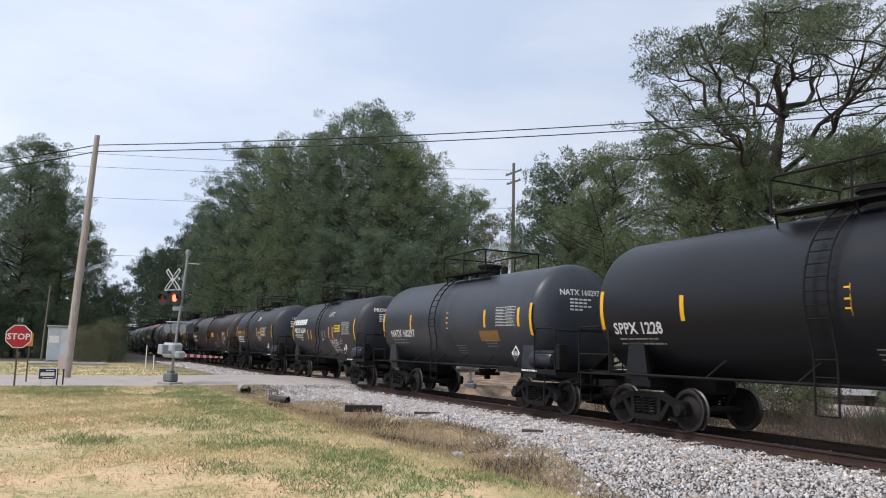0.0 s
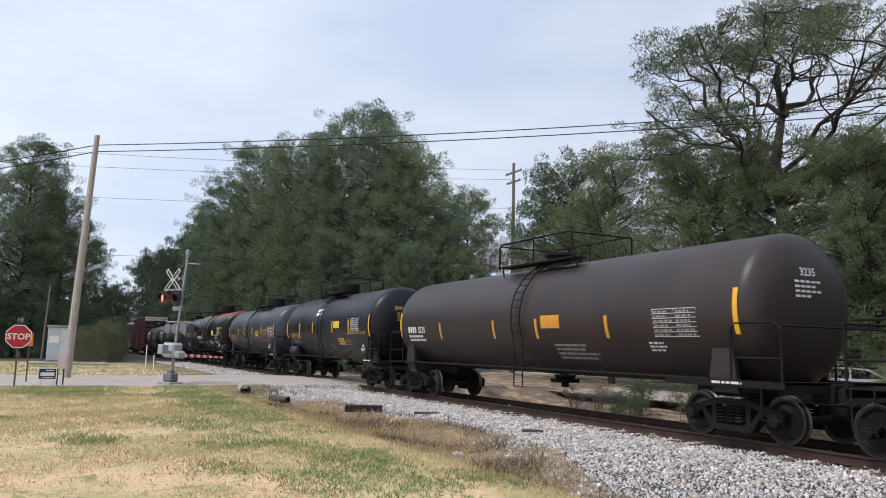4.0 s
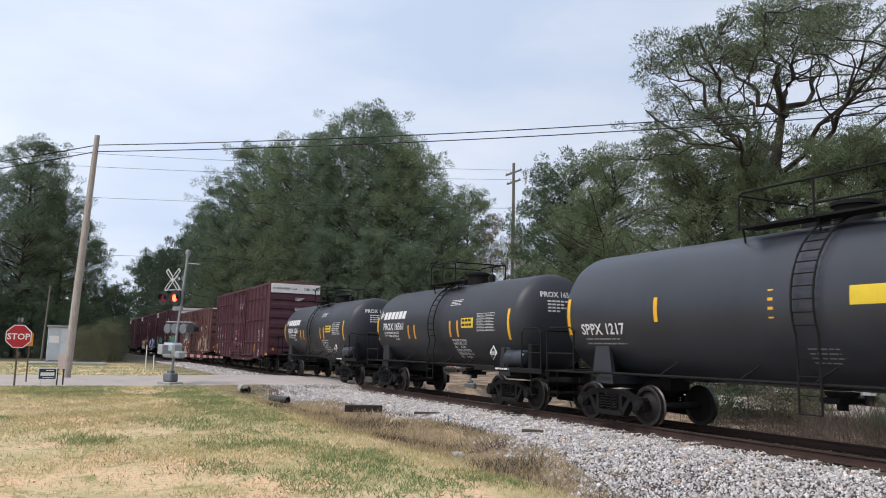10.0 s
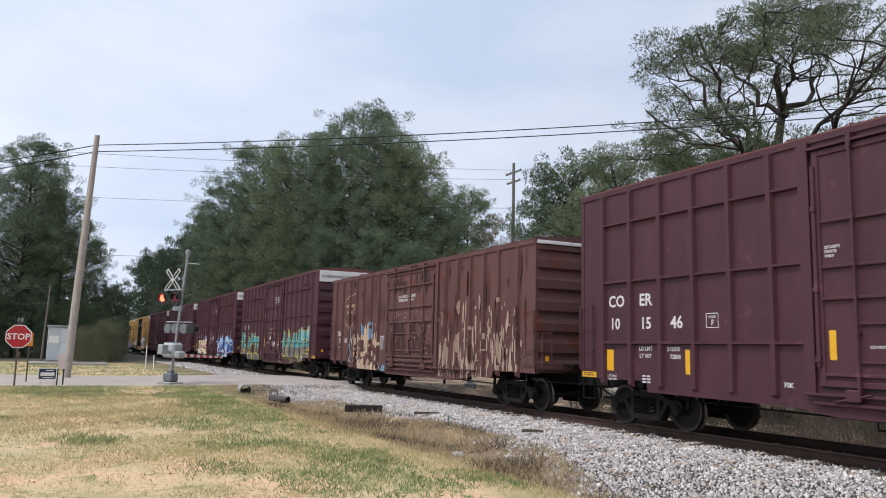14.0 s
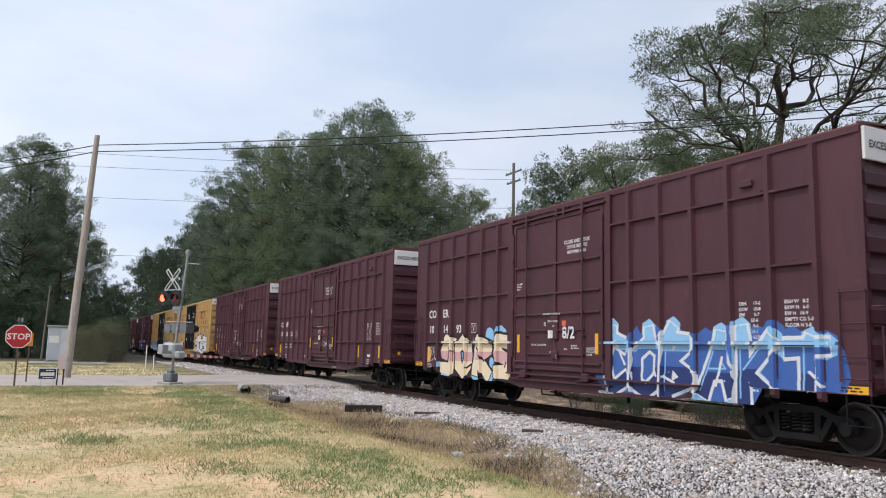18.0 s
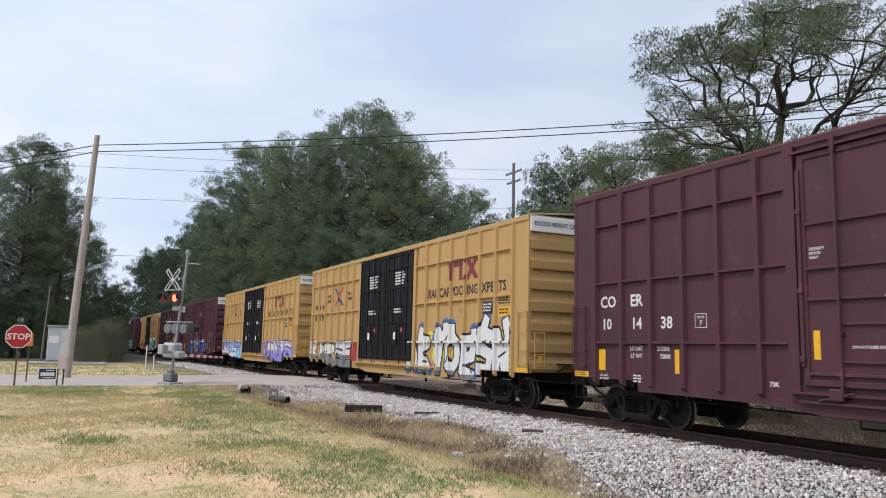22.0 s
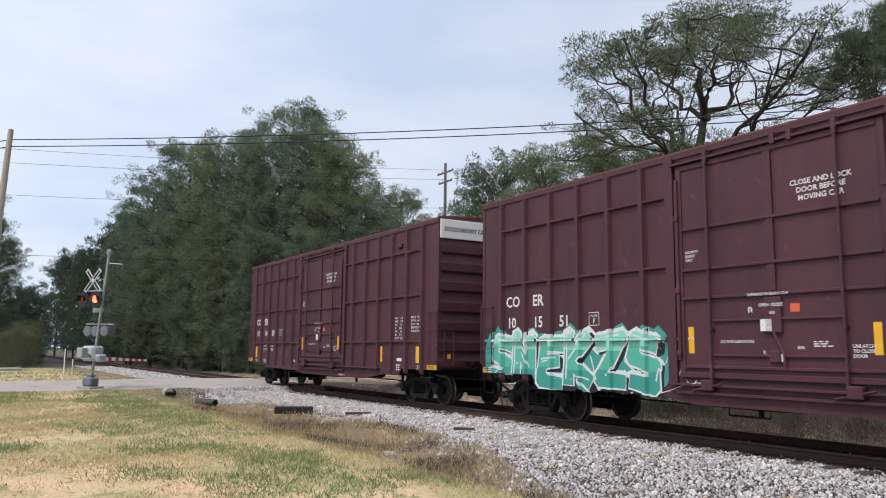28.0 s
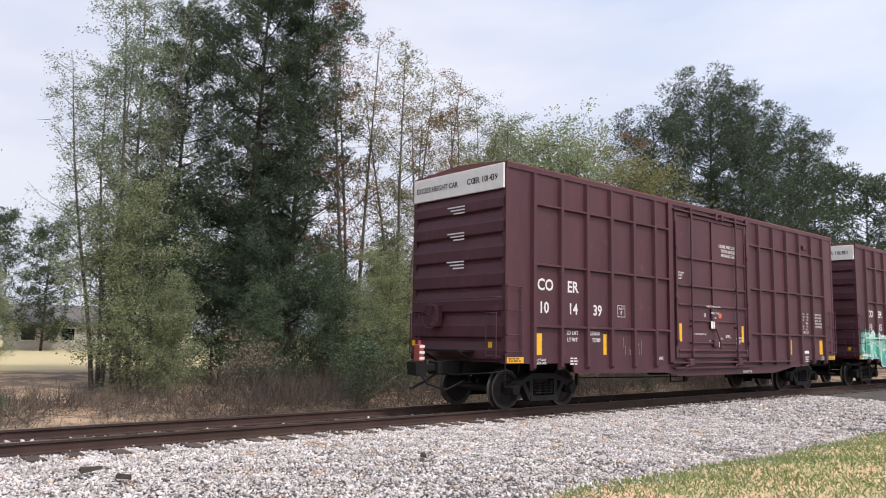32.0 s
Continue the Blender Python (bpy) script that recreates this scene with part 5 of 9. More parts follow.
def tank_car(name, label, L, r, cz, paint_, cab="dome", platform=(0.36, 0.66), ladder=0.0, dome=0.0, trucks=None, sill=(0.5, 0.5), reach=None, tank=None, rear=0.0):
    """A tank car with the rear end of its barrel at x = 0. trucks: their centres; sill: how far the end sills stand out; reach: the front stripe; tank: where the air reservoir lies."""
    trucks = trucks or (1.15, L - 1.15)
    car = thing(name, label, "tank car", "freight cars of the train")
    g = Geo().lathe(tank_shape(L + rear, r), "x", 56, (-rear, 0, cz))
    part("barrel", g, paint_, car, "", smooth=35)
    for x in trucks:
        sad = Geo()
        x = min(max(x, 0.75), L - 0.75)
        sad.prism([(x - 0.35, 1.0), (x + 0.35, 1.0), (x + 0.22, cz - r * 0.45), (x - 0.22, cz - r * 0.45)], -r * 0.86, -r * 0.86 + 0.09)
        sad.prism([(x - 0.35, 1.0), (x + 0.35, 1.0), (x + 0.22, cz - r * 0.45), (x - 0.22, cz - r * 0.45)], r * 0.86 - 0.09, r * 0.86)
        sad.box(x - 0.3, x + 0.3, -1.2, 1.2, 0.86, 1.08)
        part("saddle", sad, paint_, car)
    part("stub_sill", Geo().box(-sill[0] - 0.05, 2.6, -0.3, 0.3, 0.74, 1.08, 0.02), M_STEEL, car)
    part("stub_sill", Geo().box(L - 2.6, L + sill[1] + 0.05, -0.3, 0.3, 0.74, 1.08, 0.02), M_STEEL, car)
    for x in (-sill[0], L + sill[1]):
        s = -1 if x < 0 else 1
        ext = sill[0] if x < 0 else sill[1]
        hold = 0.95 if ext > 0.7 else 1.15
        pf = Geo().box(min(x - s * 1.9, x), max(x - s * 1.9, x), -1.42, -1.1, 1.06, 1.10)
        pf.box(min(x - s * 1.9, x), max(x - s * 1.9, x), 1.1, 1.42, 1.06, 1.10)
        pf.box(min(x - s * 0.35, x), max(x - s * 0.35, x), -1.42, 1.42, 1.06, 1.10)
        pf.box(min(x - s * 0.02, x), max(x - s * 0.02, x), -1.42, 1.42, 0.92, 1.10)
        e = part("end_platform", pf, M_STEEL, car, "grating platform at the car's end")
        rl = Geo()
        for y in (-1.42, 1.42):
            rl.tube([(x - s * hold, y, 1.08), (x - s * hold, y, 2.02), (x - s * (hold - 0.12), y, 2.12), (x - s * 0.2, y, 2.12), (x - s * 0.06, y, 2.0), (x - s * 0.06, y, 1.08)], 0.022, 8)
            rl.tube([(x - s * hold, y, 1.50), (x - s * 0.06, y, 1.50)], 0.018, 8)
        rl.tube([(x - s * 0.04, -1.42, 2.06), (x - s * 0.04, 1.42, 2.06)], 0.02, 8)
        part("end_handrail", rl, M_STEEL, e)
        st = Geo()
        for y in (-1.42,):
            st.tube([(x - s * 0.5, y, 1.06), (x - s * 0.5, y, 0.45), (x - s * 0.12, y, 0.45), (x - s * 0.12, y, 1.06)], 0.018, 6)
        part("sill_step", st, M_STEEL, e)
    wr = Geo()
    for y in (-1.40, 1.40):
        wr.tube([(1.2, y, 1.10), (L - 1.2, y, 1.10)], 0.028, 8)
        for x in (0.28 * L, 0.5 * L - 0.7, 0.5 * L + 0.8, 0.72 * L):
            wr.tube([(x, y, 1.10), (x + 0.25, y * 0.8, cz - r * 0.72)], 0.02, 6)
    part("side_handrail", wr, M_STEEL, car)
    # ladder, top platform and fittings
    lx = (L * 0.5 - 0.62 if L < 14 else L * 0.5 - 0.35) + ladder
    ld = Geo()
    for dx in (0, 0.42):
        pts = [(lx + dx, -1.46, 0.62), (lx + dx, -1.46, 1.5)]
        for i in range(12):
            a = radians(-20 + i * 8.4)
            pts.append((lx + dx, -(r + 0.12) * math.cos(a), cz + (r + 0.12) * math.sin(a)))
        ld.tube(pts, 0.02, 6)
    for z in (0.62, 0.92, 1.22, 1.5):
        ld.tube([(lx, -1.46, z), (lx + 0.42, -1.46, z)], 0.013, 6)
    for i in range(0, 12, 1):
        a = radians(-14 + i * 7.8)
        y, z = -(r + 0.12) * math.cos(a), cz + (r + 0.12) * math.sin(a)
        ld.tube([(lx, y, z), (lx + 0.42, y, z)], 0.013, 6)
    part("side_ladder", ld, M_STEEL, car, "black steel ladder bent round the tank")
    top = cz + r
    p0, p1 = L * platform[0] + dome * 0.7, L * platform[1] + dome * 0.7
    for s in (1, -1):
        pg = Geo().box(p0, p1, min(s * 0.5, s * 0.95), max(s * 0.5, s * 0.95), top + 0.02, top + 0.06)
        t = part("top_platform", pg, M_STEEL, car, "grating beside the top fittings")
        for x in (p0, (p0 + p1) / 2, p1):
            part("platform_strut", Geo().tube([(x, s * 0.85, top + 0.03), (x, s * 0.765, top - 0.35)], 0.02, 6), M_STEEL, t)
    rg = Geo()
    for y in (-0.95, 0.95):
        rg.tube([(p0, y, top - 0.02), (p0, y, top + 0.62), (p0 + 0.1, y, top + 0.70), (p1 - 0.1, y, top + 0.70), (p1, y, top + 0.62), (p1, y, top - 0.02)], 0.024, 8)
        rg.tube([((p0 + p1) / 2, y, top), ((p0 + p1) / 2, y, top + 0.70)], 0.02, 8)
    for x in (p0, p1):
        rg.tube([(x, -0.95, top + 0.66), (x, 0.95, top + 0.66)], 0.02, 8)
    part("top_railing", rg, M_STEEL, t)
    mw = Geo()
    if cab == "dome":
        mw.lathe([(0.50, top - 0.08), (0.52, top + 0.02), (0.52, top + 0.52), (0.48, top + 0.56), (0.1, top + 0.58)], "z", 24, (L * 0.5 + dome, 0, 0))
    else:
        mw.lathe([(0.34, top - 0.08), (0.34, top + 0.28), (0.40, top + 0.29), (0.40, top + 0.36), (0.05, top + 0.42)], "z", 20, (L * 0.5 + dome, 0, 0))
        mw.lathe([(0.10, top - 0.05), (0.10, top + 0.24), (0.04, top + 0.30)], "z", 12, (L * 0.5 + dome + 0.75, 0.1, 0))
        mw.box(L * 0.5 + dome - 0.95, L * 0.5 + dome - 0.6, -0.2, 0.2, top - 0.05, top + 0.22, 0.03)
    part("manway", mw, M_STEEL, t, "domed hatch housing", smooth=40)
    bo = Geo().lathe([(0.30, cz - r - 0.02), (0.22, cz - r - 0.16), (0.10, cz - r - 0.2), (0.10, cz - r - 0.34)], "z", 14, (L * 0.5 + 0.3, 0, 0))
    bo.box(L * 0.5 + 0.1, L * 0.5 + 0.5, -0.35, 0.35, cz - r - 0.22, cz - r - 0.12, 0.02)
    part("bottom_outlet", bo, M_STEEL, car)
    if tank is not None:
        rv = Geo().lathe([(0.05, tank), (0.17, tank + 0.03), (0.235, tank + 0.13), (0.235, tank + 0.87), (0.17, tank + 0.97), (0.05, tank + 1.0)], "x", 20, (0, -1.15, 1.34))
        rv.lathe([(0.245, tank + 0.47), (0.245, tank + 0.50)], "x", 20, (0, -1.15, 1.34), False)
        rv = part("air_reservoir", rv, M_TANKPALE if paint_ is M_TANKGREY else M_TANKGREY, car, "grey steel brake air reservoir", smooth=40)
        for x in (tank + 0.2, tank + 0.74):
            part("reservoir_bracket", Geo().box(x, x + 0.06, -1.3, -0.9, 1.06, 1.2), M_STEEL, rv)
        part("valve_stand", Geo().box(tank + 1.12, tank + 1.3, -1.25, -1.0, 1.08, 1.72, 0.02), M_STEEL, car)
        part("vent_pipe", Geo().box(tank - 0.16, tank - 0.08, -1.2, -1.05, 1.08, 1.62, 0.02), M_STEEL, car)
    part("deck_edge", Geo().box(trucks[1] - 1.3, L + sill[1], -1.44, -1.40, 0.98, 1.10), M_STEEL, car)
    bars(car, trucks[1] - 0.1, 1.075, 0.7, 0.05, 1, M_LETTER, y=-1.443, seed=2, gap=0.1)
    for x in trucks:
        truck(car, x, 1.95)
    coupler(car, -sill[0] + 0.05, -1)
    coupler(car, L + sill[1] - 0.05, 1)
    W = (r, cz)
    for x in (0.46 - rear, reach or L - 0.55):
        patch(car, "reflector", x, x + 0.11, cz - 0.42, cz + 0.42, M_YELLOW, wrap=W, label="tall yellow reflective stripe")
    return car, W


def stripes(car, W, xs, z=2.5, h=0.5, material=None):
    for x in xs:
        patch(car, "reflector", x, x + 0.11, z - h / 2, z + h / 2, material or M_YELLOW, wrap=W)


def table(car, W, x, z, w=1.0, h=0.5):
    """A stencilled table of test dates, as plain ruled lines."""
    g = Geo()
    r, cz = W
    z -= TANK_DROP
    def q(a, b, c, d):
        ys = [-math.sqrt(max(0.01, (r + 0.006) ** 2 - (v - cz) ** 2)) for v in (c, d)]
        g.add([(a, ys[0], c), (b, ys[0], c), (b, ys[1], d), (a, ys[1], d)], [(0, 1, 2, 3)])
    for i in range(7):
        q(x, x + w, z - h * i / 6, z - h * i / 6 + 0.012)
    for i in (0, 2, 3, 4):
        q(x + w * i / 4, x + w * i / 4 + 0.012, z - h, z)
    tagged(part("test_date_table", g, M_LETTER, car), kind="stuff")
    rnd = random.Random(int(x * 100))
    z += TANK_DROP
    bars(car, x + 0.03, z - 0.03, w * 0.45, h, 6, M_PRINT, seed=3, wrap=W, gap=0.55)
    bars(car, x + w * 0.55, z - 0.03, w * 0.42, h, 6, M_PRINT, seed=4, wrap=W, gap=0.55)


def placard(car, x, y, z, k=0.17, number="1824"):
    """A white diamond placard on a bracket."""
    g = Geo().prism([(x, z - k), (x + k, z), (x, z + k), (x - k, z)], y - 0.006, y)
    write(car, number, x - k * 0.60, z - k * 0.24, k * 0.52, M_DARKTXT, y=y - 0.010, squeeze=0.8)
    p = part("placard", g, M_WHITE, car, "white diamond hazard placard")
    d = Geo().prism([(x, z - k * 0.92), (x + k * 0.62, z - k * 0.3), (x - k * 0.62, z - k * 0.3)], y - 0.012, y - 0.008)
    d.prism([(x - k * 0.5, z + k * 0.25), (x, z + k * 0.72), (x + k * 0.5, z + k * 0.25)], y - 0.012, y - 0.008)
    part("placard_print", d, M_DARKTXT, p)
    b = Geo().tube([(x, y + 0.01, z - k * 0.6), (x, y + 0.02, 1.08)], 0.014, 6)
    part("placard_bracket", b, M_STEEL, p)


# ---- the train's cars, from the leading one to the last ----
CARS = []             # (thing, place of its rear body corner along the train)


def take(car, w):
    car.location = (w, TRACK_Y, 0)
    CARS.append((car, w))
    return car


M_CYAN, M_TEAL, M_PINK, M_CREAM = paint("cyan_spray", "7fd0d2"), paint("teal_spray", "3f9a8c"), paint("pink_spray", "d08aa6"), paint("cream_spray", "e6cfa4")
M_BLUE, M_DEEP, M_SKY, M_BLK = paint("blue_spray", "3f63a8"), paint("deep_blue_spray", "24356e"), paint("sky_blue_spray", "8fc0e4"), paint("black_spray", "17161a")
M_WHT, M_ORG, M_LIL, M_YEL = paint("white_spray", "dcdcdc"), paint("orange_spray", "d99a3c"), paint("lilac_spray", "9a90d0"), paint("yellow_spray", "d8cc4a")
M_GRN, M_REDS, M_GREY, M_MINT = paint("green_spray", "3a8a5c"), paint("red_spray", "a03038"), paint("grey_spray", "77787c"), paint("mint_spray", "8fd8c0")


def rust_top_material():
    """Black tank paint whose top has rusted through: rust grows with height on the barrel."""
    m = surf("black_tank_with_rusted_top", hexcol("101117"), hexcol("0c0d10"), size=1.8, fine=5, rough=0.36, gloss=0.25, bump=0.06)
    n, l = m.node_tree.nodes, m.node_tree.links
    b = n["Principled BSDF"]
    base = b.inputs["Base Color"].links[0].from_socket
    tc, sep, ns = n.new("ShaderNodeTexCoord"), n.new("ShaderNodeSeparateXYZ"), n.new("ShaderNodeTexNoise")
    mp = n.new("ShaderNodeMapping")
    mp.inputs["Scale"].default_value = (1, 1, 0.3)
    ns.inputs["Scale"].default_value, ns.inputs["Detail"].default_value = 1.2, 6
    l.new(tc.outputs["Object"], sep.inputs[0])
    l.new(tc.outputs["Object"], mp.inputs["Vector"])
    l.new(mp.outputs[0], ns.inputs["Vector"])
    ad = n.new("ShaderNodeMath")
    ad.operation = "MULTIPLY_ADD"
    ad.inputs[1].default_value = 1.1
    l.new(ns.outputs["Fac"], ad.inputs[0])
    l.new(sep.outputs["Z"], ad.inputs[2])
    rg = n.new("ShaderNodeMapRange")
    rg.inputs["From Min"].default_value, rg.inputs["From Max"].default_value = 3.98, 4.28
    l.new(ad.outputs[0], rg.inputs["Value"])
    ru, rf = n.new("ShaderNodeMix"), n.new("ShaderNodeTexNoise")
    rf.inputs["Scale"].default_value = 9
    ru.data_type = "RGBA"
    ru.inputs["A"].default_value, ru.inputs["B"].default_value = hexcol("5e3428"), hexcol("7c4632")
    l.new(tc.outputs["Object"], rf.inputs["Vector"])
    l.new(rf.outputs["Fac"], ru.inputs["Factor"])
    mx = n.new("ShaderNodeMix")
    mx.data_type = "RGBA"
    l.new(rg.outputs[0], mx.inputs["Factor"])
    l.new(base, mx.inputs["A"])
    l.new(ru.outputs["Result"], mx.inputs["B"])
    l.new(mx.outputs["Result"], b.inputs["Base Color"])
    return m


M_RUSTED = rust_top_material()

# tank cars
TANKS = [
    # name label, rear end, length, radius, axis height, paint
    ("spp_a", -14.3, 12.2, 1.52, 2.54, M_TANKBLACK, "black tank car with tall yellow stripes and a top railing"),
    ("natx", -27.0, 10.6, 1.45, 2.43, M_TANKGREY, "faded dark grey tank car with worn lettering"),
    ("prox_a", -39.5, 10.0, 1.38, 2.35, M_TANK, "black tank car with a large white sign and scrawled tags"),
    ("utlx", -52.75, 9.98, 1.46, 2.42, M_TANK, "black tank car with amber number and white stencils"),
    ("gatx_a", -70.7, 15.9, 1.46, 2.41, M_TANKBROWN, "long faded brown tank car with amber stripes"),
    ("spp_b", -85.2, 12.35, 1.50, 2.47, M_TANKBLACK, "black tank car with yellow signs and amber stripes"),
    ("spp_c", -100.42, 12.95, 1.46, 2.45, M_TANKGREY, "pale grey-black tank car with amber lettering"),
    ("gatx_b", -114.12, 12.0, 1.52, 2.51, M_RUSTED, "black tank car with a rusted top and a white patch"),
    ("spp_d", -128.6, 12.4, 1.46, 2.43, M_TANKPALE, "grey-black tank car with a yellow sign and white tables"),
    ("prox_b", -140.7, 10.3, 1.36, 2.33, M_TANK, "black tank car with a white sign and amber stripes"),
    ("prox_c", -153.8, 10.25, 1.36, 2.32, M_TANK, "black tank car with a white sign and amber stripes"),
]
# truck centres, how far the end sills stand out, the front stripe, the air reservoir
GEAR = {"spp_a": ((1.4, 10.9), (0.5, 0.5), None, None), "natx": ((0.9, 9.94), (0.6, 0.75), 10.18, 9.95), "prox_a": ((0.5, 9.12), (0.6, 1.0), 9.45, 9.2), "utlx": ((0.6, 9.1), (0.5, 1.05), 9.56, 9.4),
        "gatx_a": ((0.95, 14.9), (0.5, 0.5), None, None), "spp_b": ((0.8, 11.5), (0.5, 0.6), 11.9, 0.4), "spp_c": ((0.9, 12.1), (0.5, 0.6), 12.5, None), "gatx_b": ((1.2, 11.0), (0.5, 0.5), 11.46, 10.9),
        "spp_d": ((1.5, 11.46), (0.5, 0.5), 11.95, None), "prox_b": ((0.5, 9.3), (0.6, 1.15), 9.66, 9.4), "prox_c": ((0.4, 9.1), (0.9, 1.15), 9.36, 9.35)}
TK = {}
for key, w, L, r, cz, mat, lb in TANKS:
    axles, sills, front, air = GEAR[key]
    c, W = tank_car("tank_car", lb, L, r, cz, mat, cab="dome" if key in ("spp_b", "gatx_b", "spp_c") else "low", platform=(0.36, 0.53) if key.startswith("prox") else (0.39, 0.54) if key == "gatx_b" else (0.40, 0.62) if L > 14 else (0.38, 0.64),
                    ladder={"prox_a": 0.35, "prox_b": 0.4, "prox_c": 0.1, "utlx": -0.65, "spp_b": 0.3, "spp_c": 0.35, "natx": -0.2, "spp_d": 1.2, "spp_a": 0.3, "gatx_a": 0.4}.get(key, 0.0), dome={"spp_d": 0.7, "natx": 0.35, "spp_b": -0.8, "spp_c": 0.95, "prox_a": 0.45, "prox_b": 0.45, "prox_c": 0.45}.get(key, 0.0), trucks=axles, sill=sills, reach=front, tank=air, rear={"prox_c": 0.3, "prox_b": 0.2, "spp_b": 0.15, "gatx_b": 0.1, "natx": 0.1}.get(key, 0.0))
    TK[key] = (take(c, w), W, L)
M_PRINT = plain("dull_small_print", hexcol("8f8d88"), 0.6)
M_STRIPE = plain("amber_reflective_stripe", hexcol("d9992e"), 0.45)
M_SIGNY = plain("yellow_sign", hexcol("e2c22c"), 0.5)

for key, mark, m, tx in (("spp_a", "SPPX 1228", M_LETTER, 0.85), ("natx", "NATX 160297", M_LETTER, 1.04), ("spp_b", "SPPX 1188", M_AMBER, 1.1), ("spp_c", "SPPX 1053", M_AMBER, 0.95), ("spp_d", "SPPX 1217", M_LETTER, 0.95)):
    c, W, L = TK[key]
    write(c, mark, tx + (0.15 if key == "spp_c" else 0), 2.02, 0.28 if key == "spp_c" else 0.24, m, wrap=W)
    bars(c, tx + 0.1, 1.93, 1.4, 0.2, 2, M_PRINT, seed=len(mark), wrap=W, gap=0.68)
    stripes(c, W, (2.55, 4.65, 7.5, 9.6) if key == "spp_b" else (3.42, 5.12, 7.32, 9.62) if key == "spp_c" else {"natx": (2.73, 5.47, 7.81, 9.6), "spp_d": (3.4, 6.22, 8.8), "spp_a": (2.9, 6.4, 9.2)}[key])
    if key == "spp_c":
        table(c, W, 11.2, 2.66, 1.15, 0.52)
        write(c, "SODIUM HYDROXIDE", 9.8, 2.42, 0.13, m, wrap=W, squeeze=0.75)
        write(c, "SOLUTION", 10.1, 2.22, 0.13, m, wrap=W, squeeze=0.85)
        patch(c, "yellow_sign", 8.2, 8.95, 2.16, 2.46, M_SIGNY, wrap=W, label="yellow warning sign")
        bars(c, 8.25, 2.43, 0.65, 0.24, 2, M_DARKTXT, seed=5, wrap=(W[0] + 0.003, W[1]))
        bars(c, 5.15, 2.0, 0.7, 0.2, 3, M_AMBER, seed=7, wrap=W, gap=0.7)
        bars(c, 10.85, 1.98, 0.55, 0.12, 2, M_AMBER, seed=8, wrap=W, gap=0.7)
        bars(c, 10.9, 1.7, 0.55, 0.12, 2, M_AMBER, seed=9, wrap=W, gap=0.7)
        placard(c, 11.81, -1.44, 1.48, 0.2)
        continue
    table(c, W, L * 0.80, 2.78)
    if key == "natx":
        patch(c, "faded_sign", 7.5, 8.55, 1.86, 2.16, paint("faded_orange_sign", "8a6230"), wrap=W, label="faded orange warning sign")
    else:
        patch(c, "yellow_sign", 7.75, 8.5, 2.42, 2.72, M_SIGNY, wrap=W, label="yellow warning sign")
    bars(c, L * 0.55, 1.75, 0.7, 0.3, 4, M_PRINT, seed=12, wrap=W, gap=0.7)
    bars(c, L * 0.73, 1.9, 0.8, 0.24, 3, M_PRINT, seed=13, wrap=W, gap=0.7)
    placard(c, {"spp_a": 9.95, "natx": 9.55, "spp_b": 11.32, "spp_d": 11.31}[key], -1.44, 1.48, 0.2, "1830" if key == "natx" else "1824")
c, W, L = TK["spp_b"]
for z0, z1 in ((3.22, 3.34), (3.05, 3.17)):
    patch(c, "white_sign", 0.44 * L - 0.5, 0.44 * L + 0.2, z0, z1, M_WHITE, wrap=W, label="white stencil strip high on the barrel")
write(c, "SODIUM HYDROXIDE SOLUTION", 0.74 * L + 0.3, 2.14, 0.11, M_AMBER, wrap=W, squeeze=0.9)
patch(c, "yellow_sign", 0.66 * L, 0.66 * L + 0.7, 1.72, 2.0, plain("yellow_board", hexcol("d9b81e"), 0.5), wrap=W)
bars(c, 0.66 * L + 0.06, 1.96, 0.6, 0.2, 3, M_DARKTXT, seed=5, wrap=(W[0] + 0.003, W[1]))
for key, mark in (("prox_a", "PROX 16284"), ("prox_b", "PROX 16561"), ("prox_c", "PROX 16261")):
    c, W, L = TK[key]
    # the maker's sign, plain blocks
    for i in range(6):
        patch(c, "sign_block", 0.84 + i * 0.33, 0.84 + i * 0.33 + 0.26, 2.66, 2.93, M_LETTER, wrap=W)
    for i in range(3):
        patch(c, "sign_mark", 0.50 + i * 0.09, 0.56 + i * 0.09, 2.68 + 0.05 * i, 2.96 - 0.04 * i, M_LETTER, wrap=W)
    write(c, mark, 0.85, 2.27, 0.25, M_LETTER, wrap=W)
    write(c, "LD LMT 202500 LB 94100 KG", 0.95, 2.13, 0.075, M_LETTER, wrap=W)
    write(c, "LT WT   55600 LB 25100 KG", 0.95, 2.02, 0.075, M_LETTER, wrap=W)
    write(c, "10-2002", 1.9, 1.91, 0.075, M_LETTER, wrap=W)
    stripes(c, W, (3.05, 3.55), 2.18, 0.46, M_STRIPE)
    stripes(c, W, (6.2, 6.7), 2.24, 0.5, M_STRIPE)
    patch(c, "yellow_sign", 7.0, 7.75, 2.26, 2.56, M_SIGNY, wrap=W, label="yellow warning sign")
    bars(c, 7.05, 2.52, 0.64, 0.26, 2, M_DARKTXT, seed=5, wrap=(W[0] + 0.003, W[1]))
    table(c, W, 7.95, 2.66)
    bars(c, L * 0.5 + 0.9, 3.15, 0.7, 0.2, 4, M_LETTER, seed=15, wrap=W, gap=0.6)
    for i, line in enumerate(("INTERIOR COATING", "PLASITE 3070  C-007", "PRO       09-2002", "EXTERIOR COATING", "THERMALBOND P-615", "PRO       09-2002")):
        write(c, line, 6.3, 1.86 - i * 0.1, 0.07, M_LETTER, wrap=W)
    placard(c, {"prox_a": 8.82, "prox_b": 9.1, "prox_c": 8.85}[key], -1.44, 1.48, 0.2, "1830")
c, W, L = TK["utlx"]
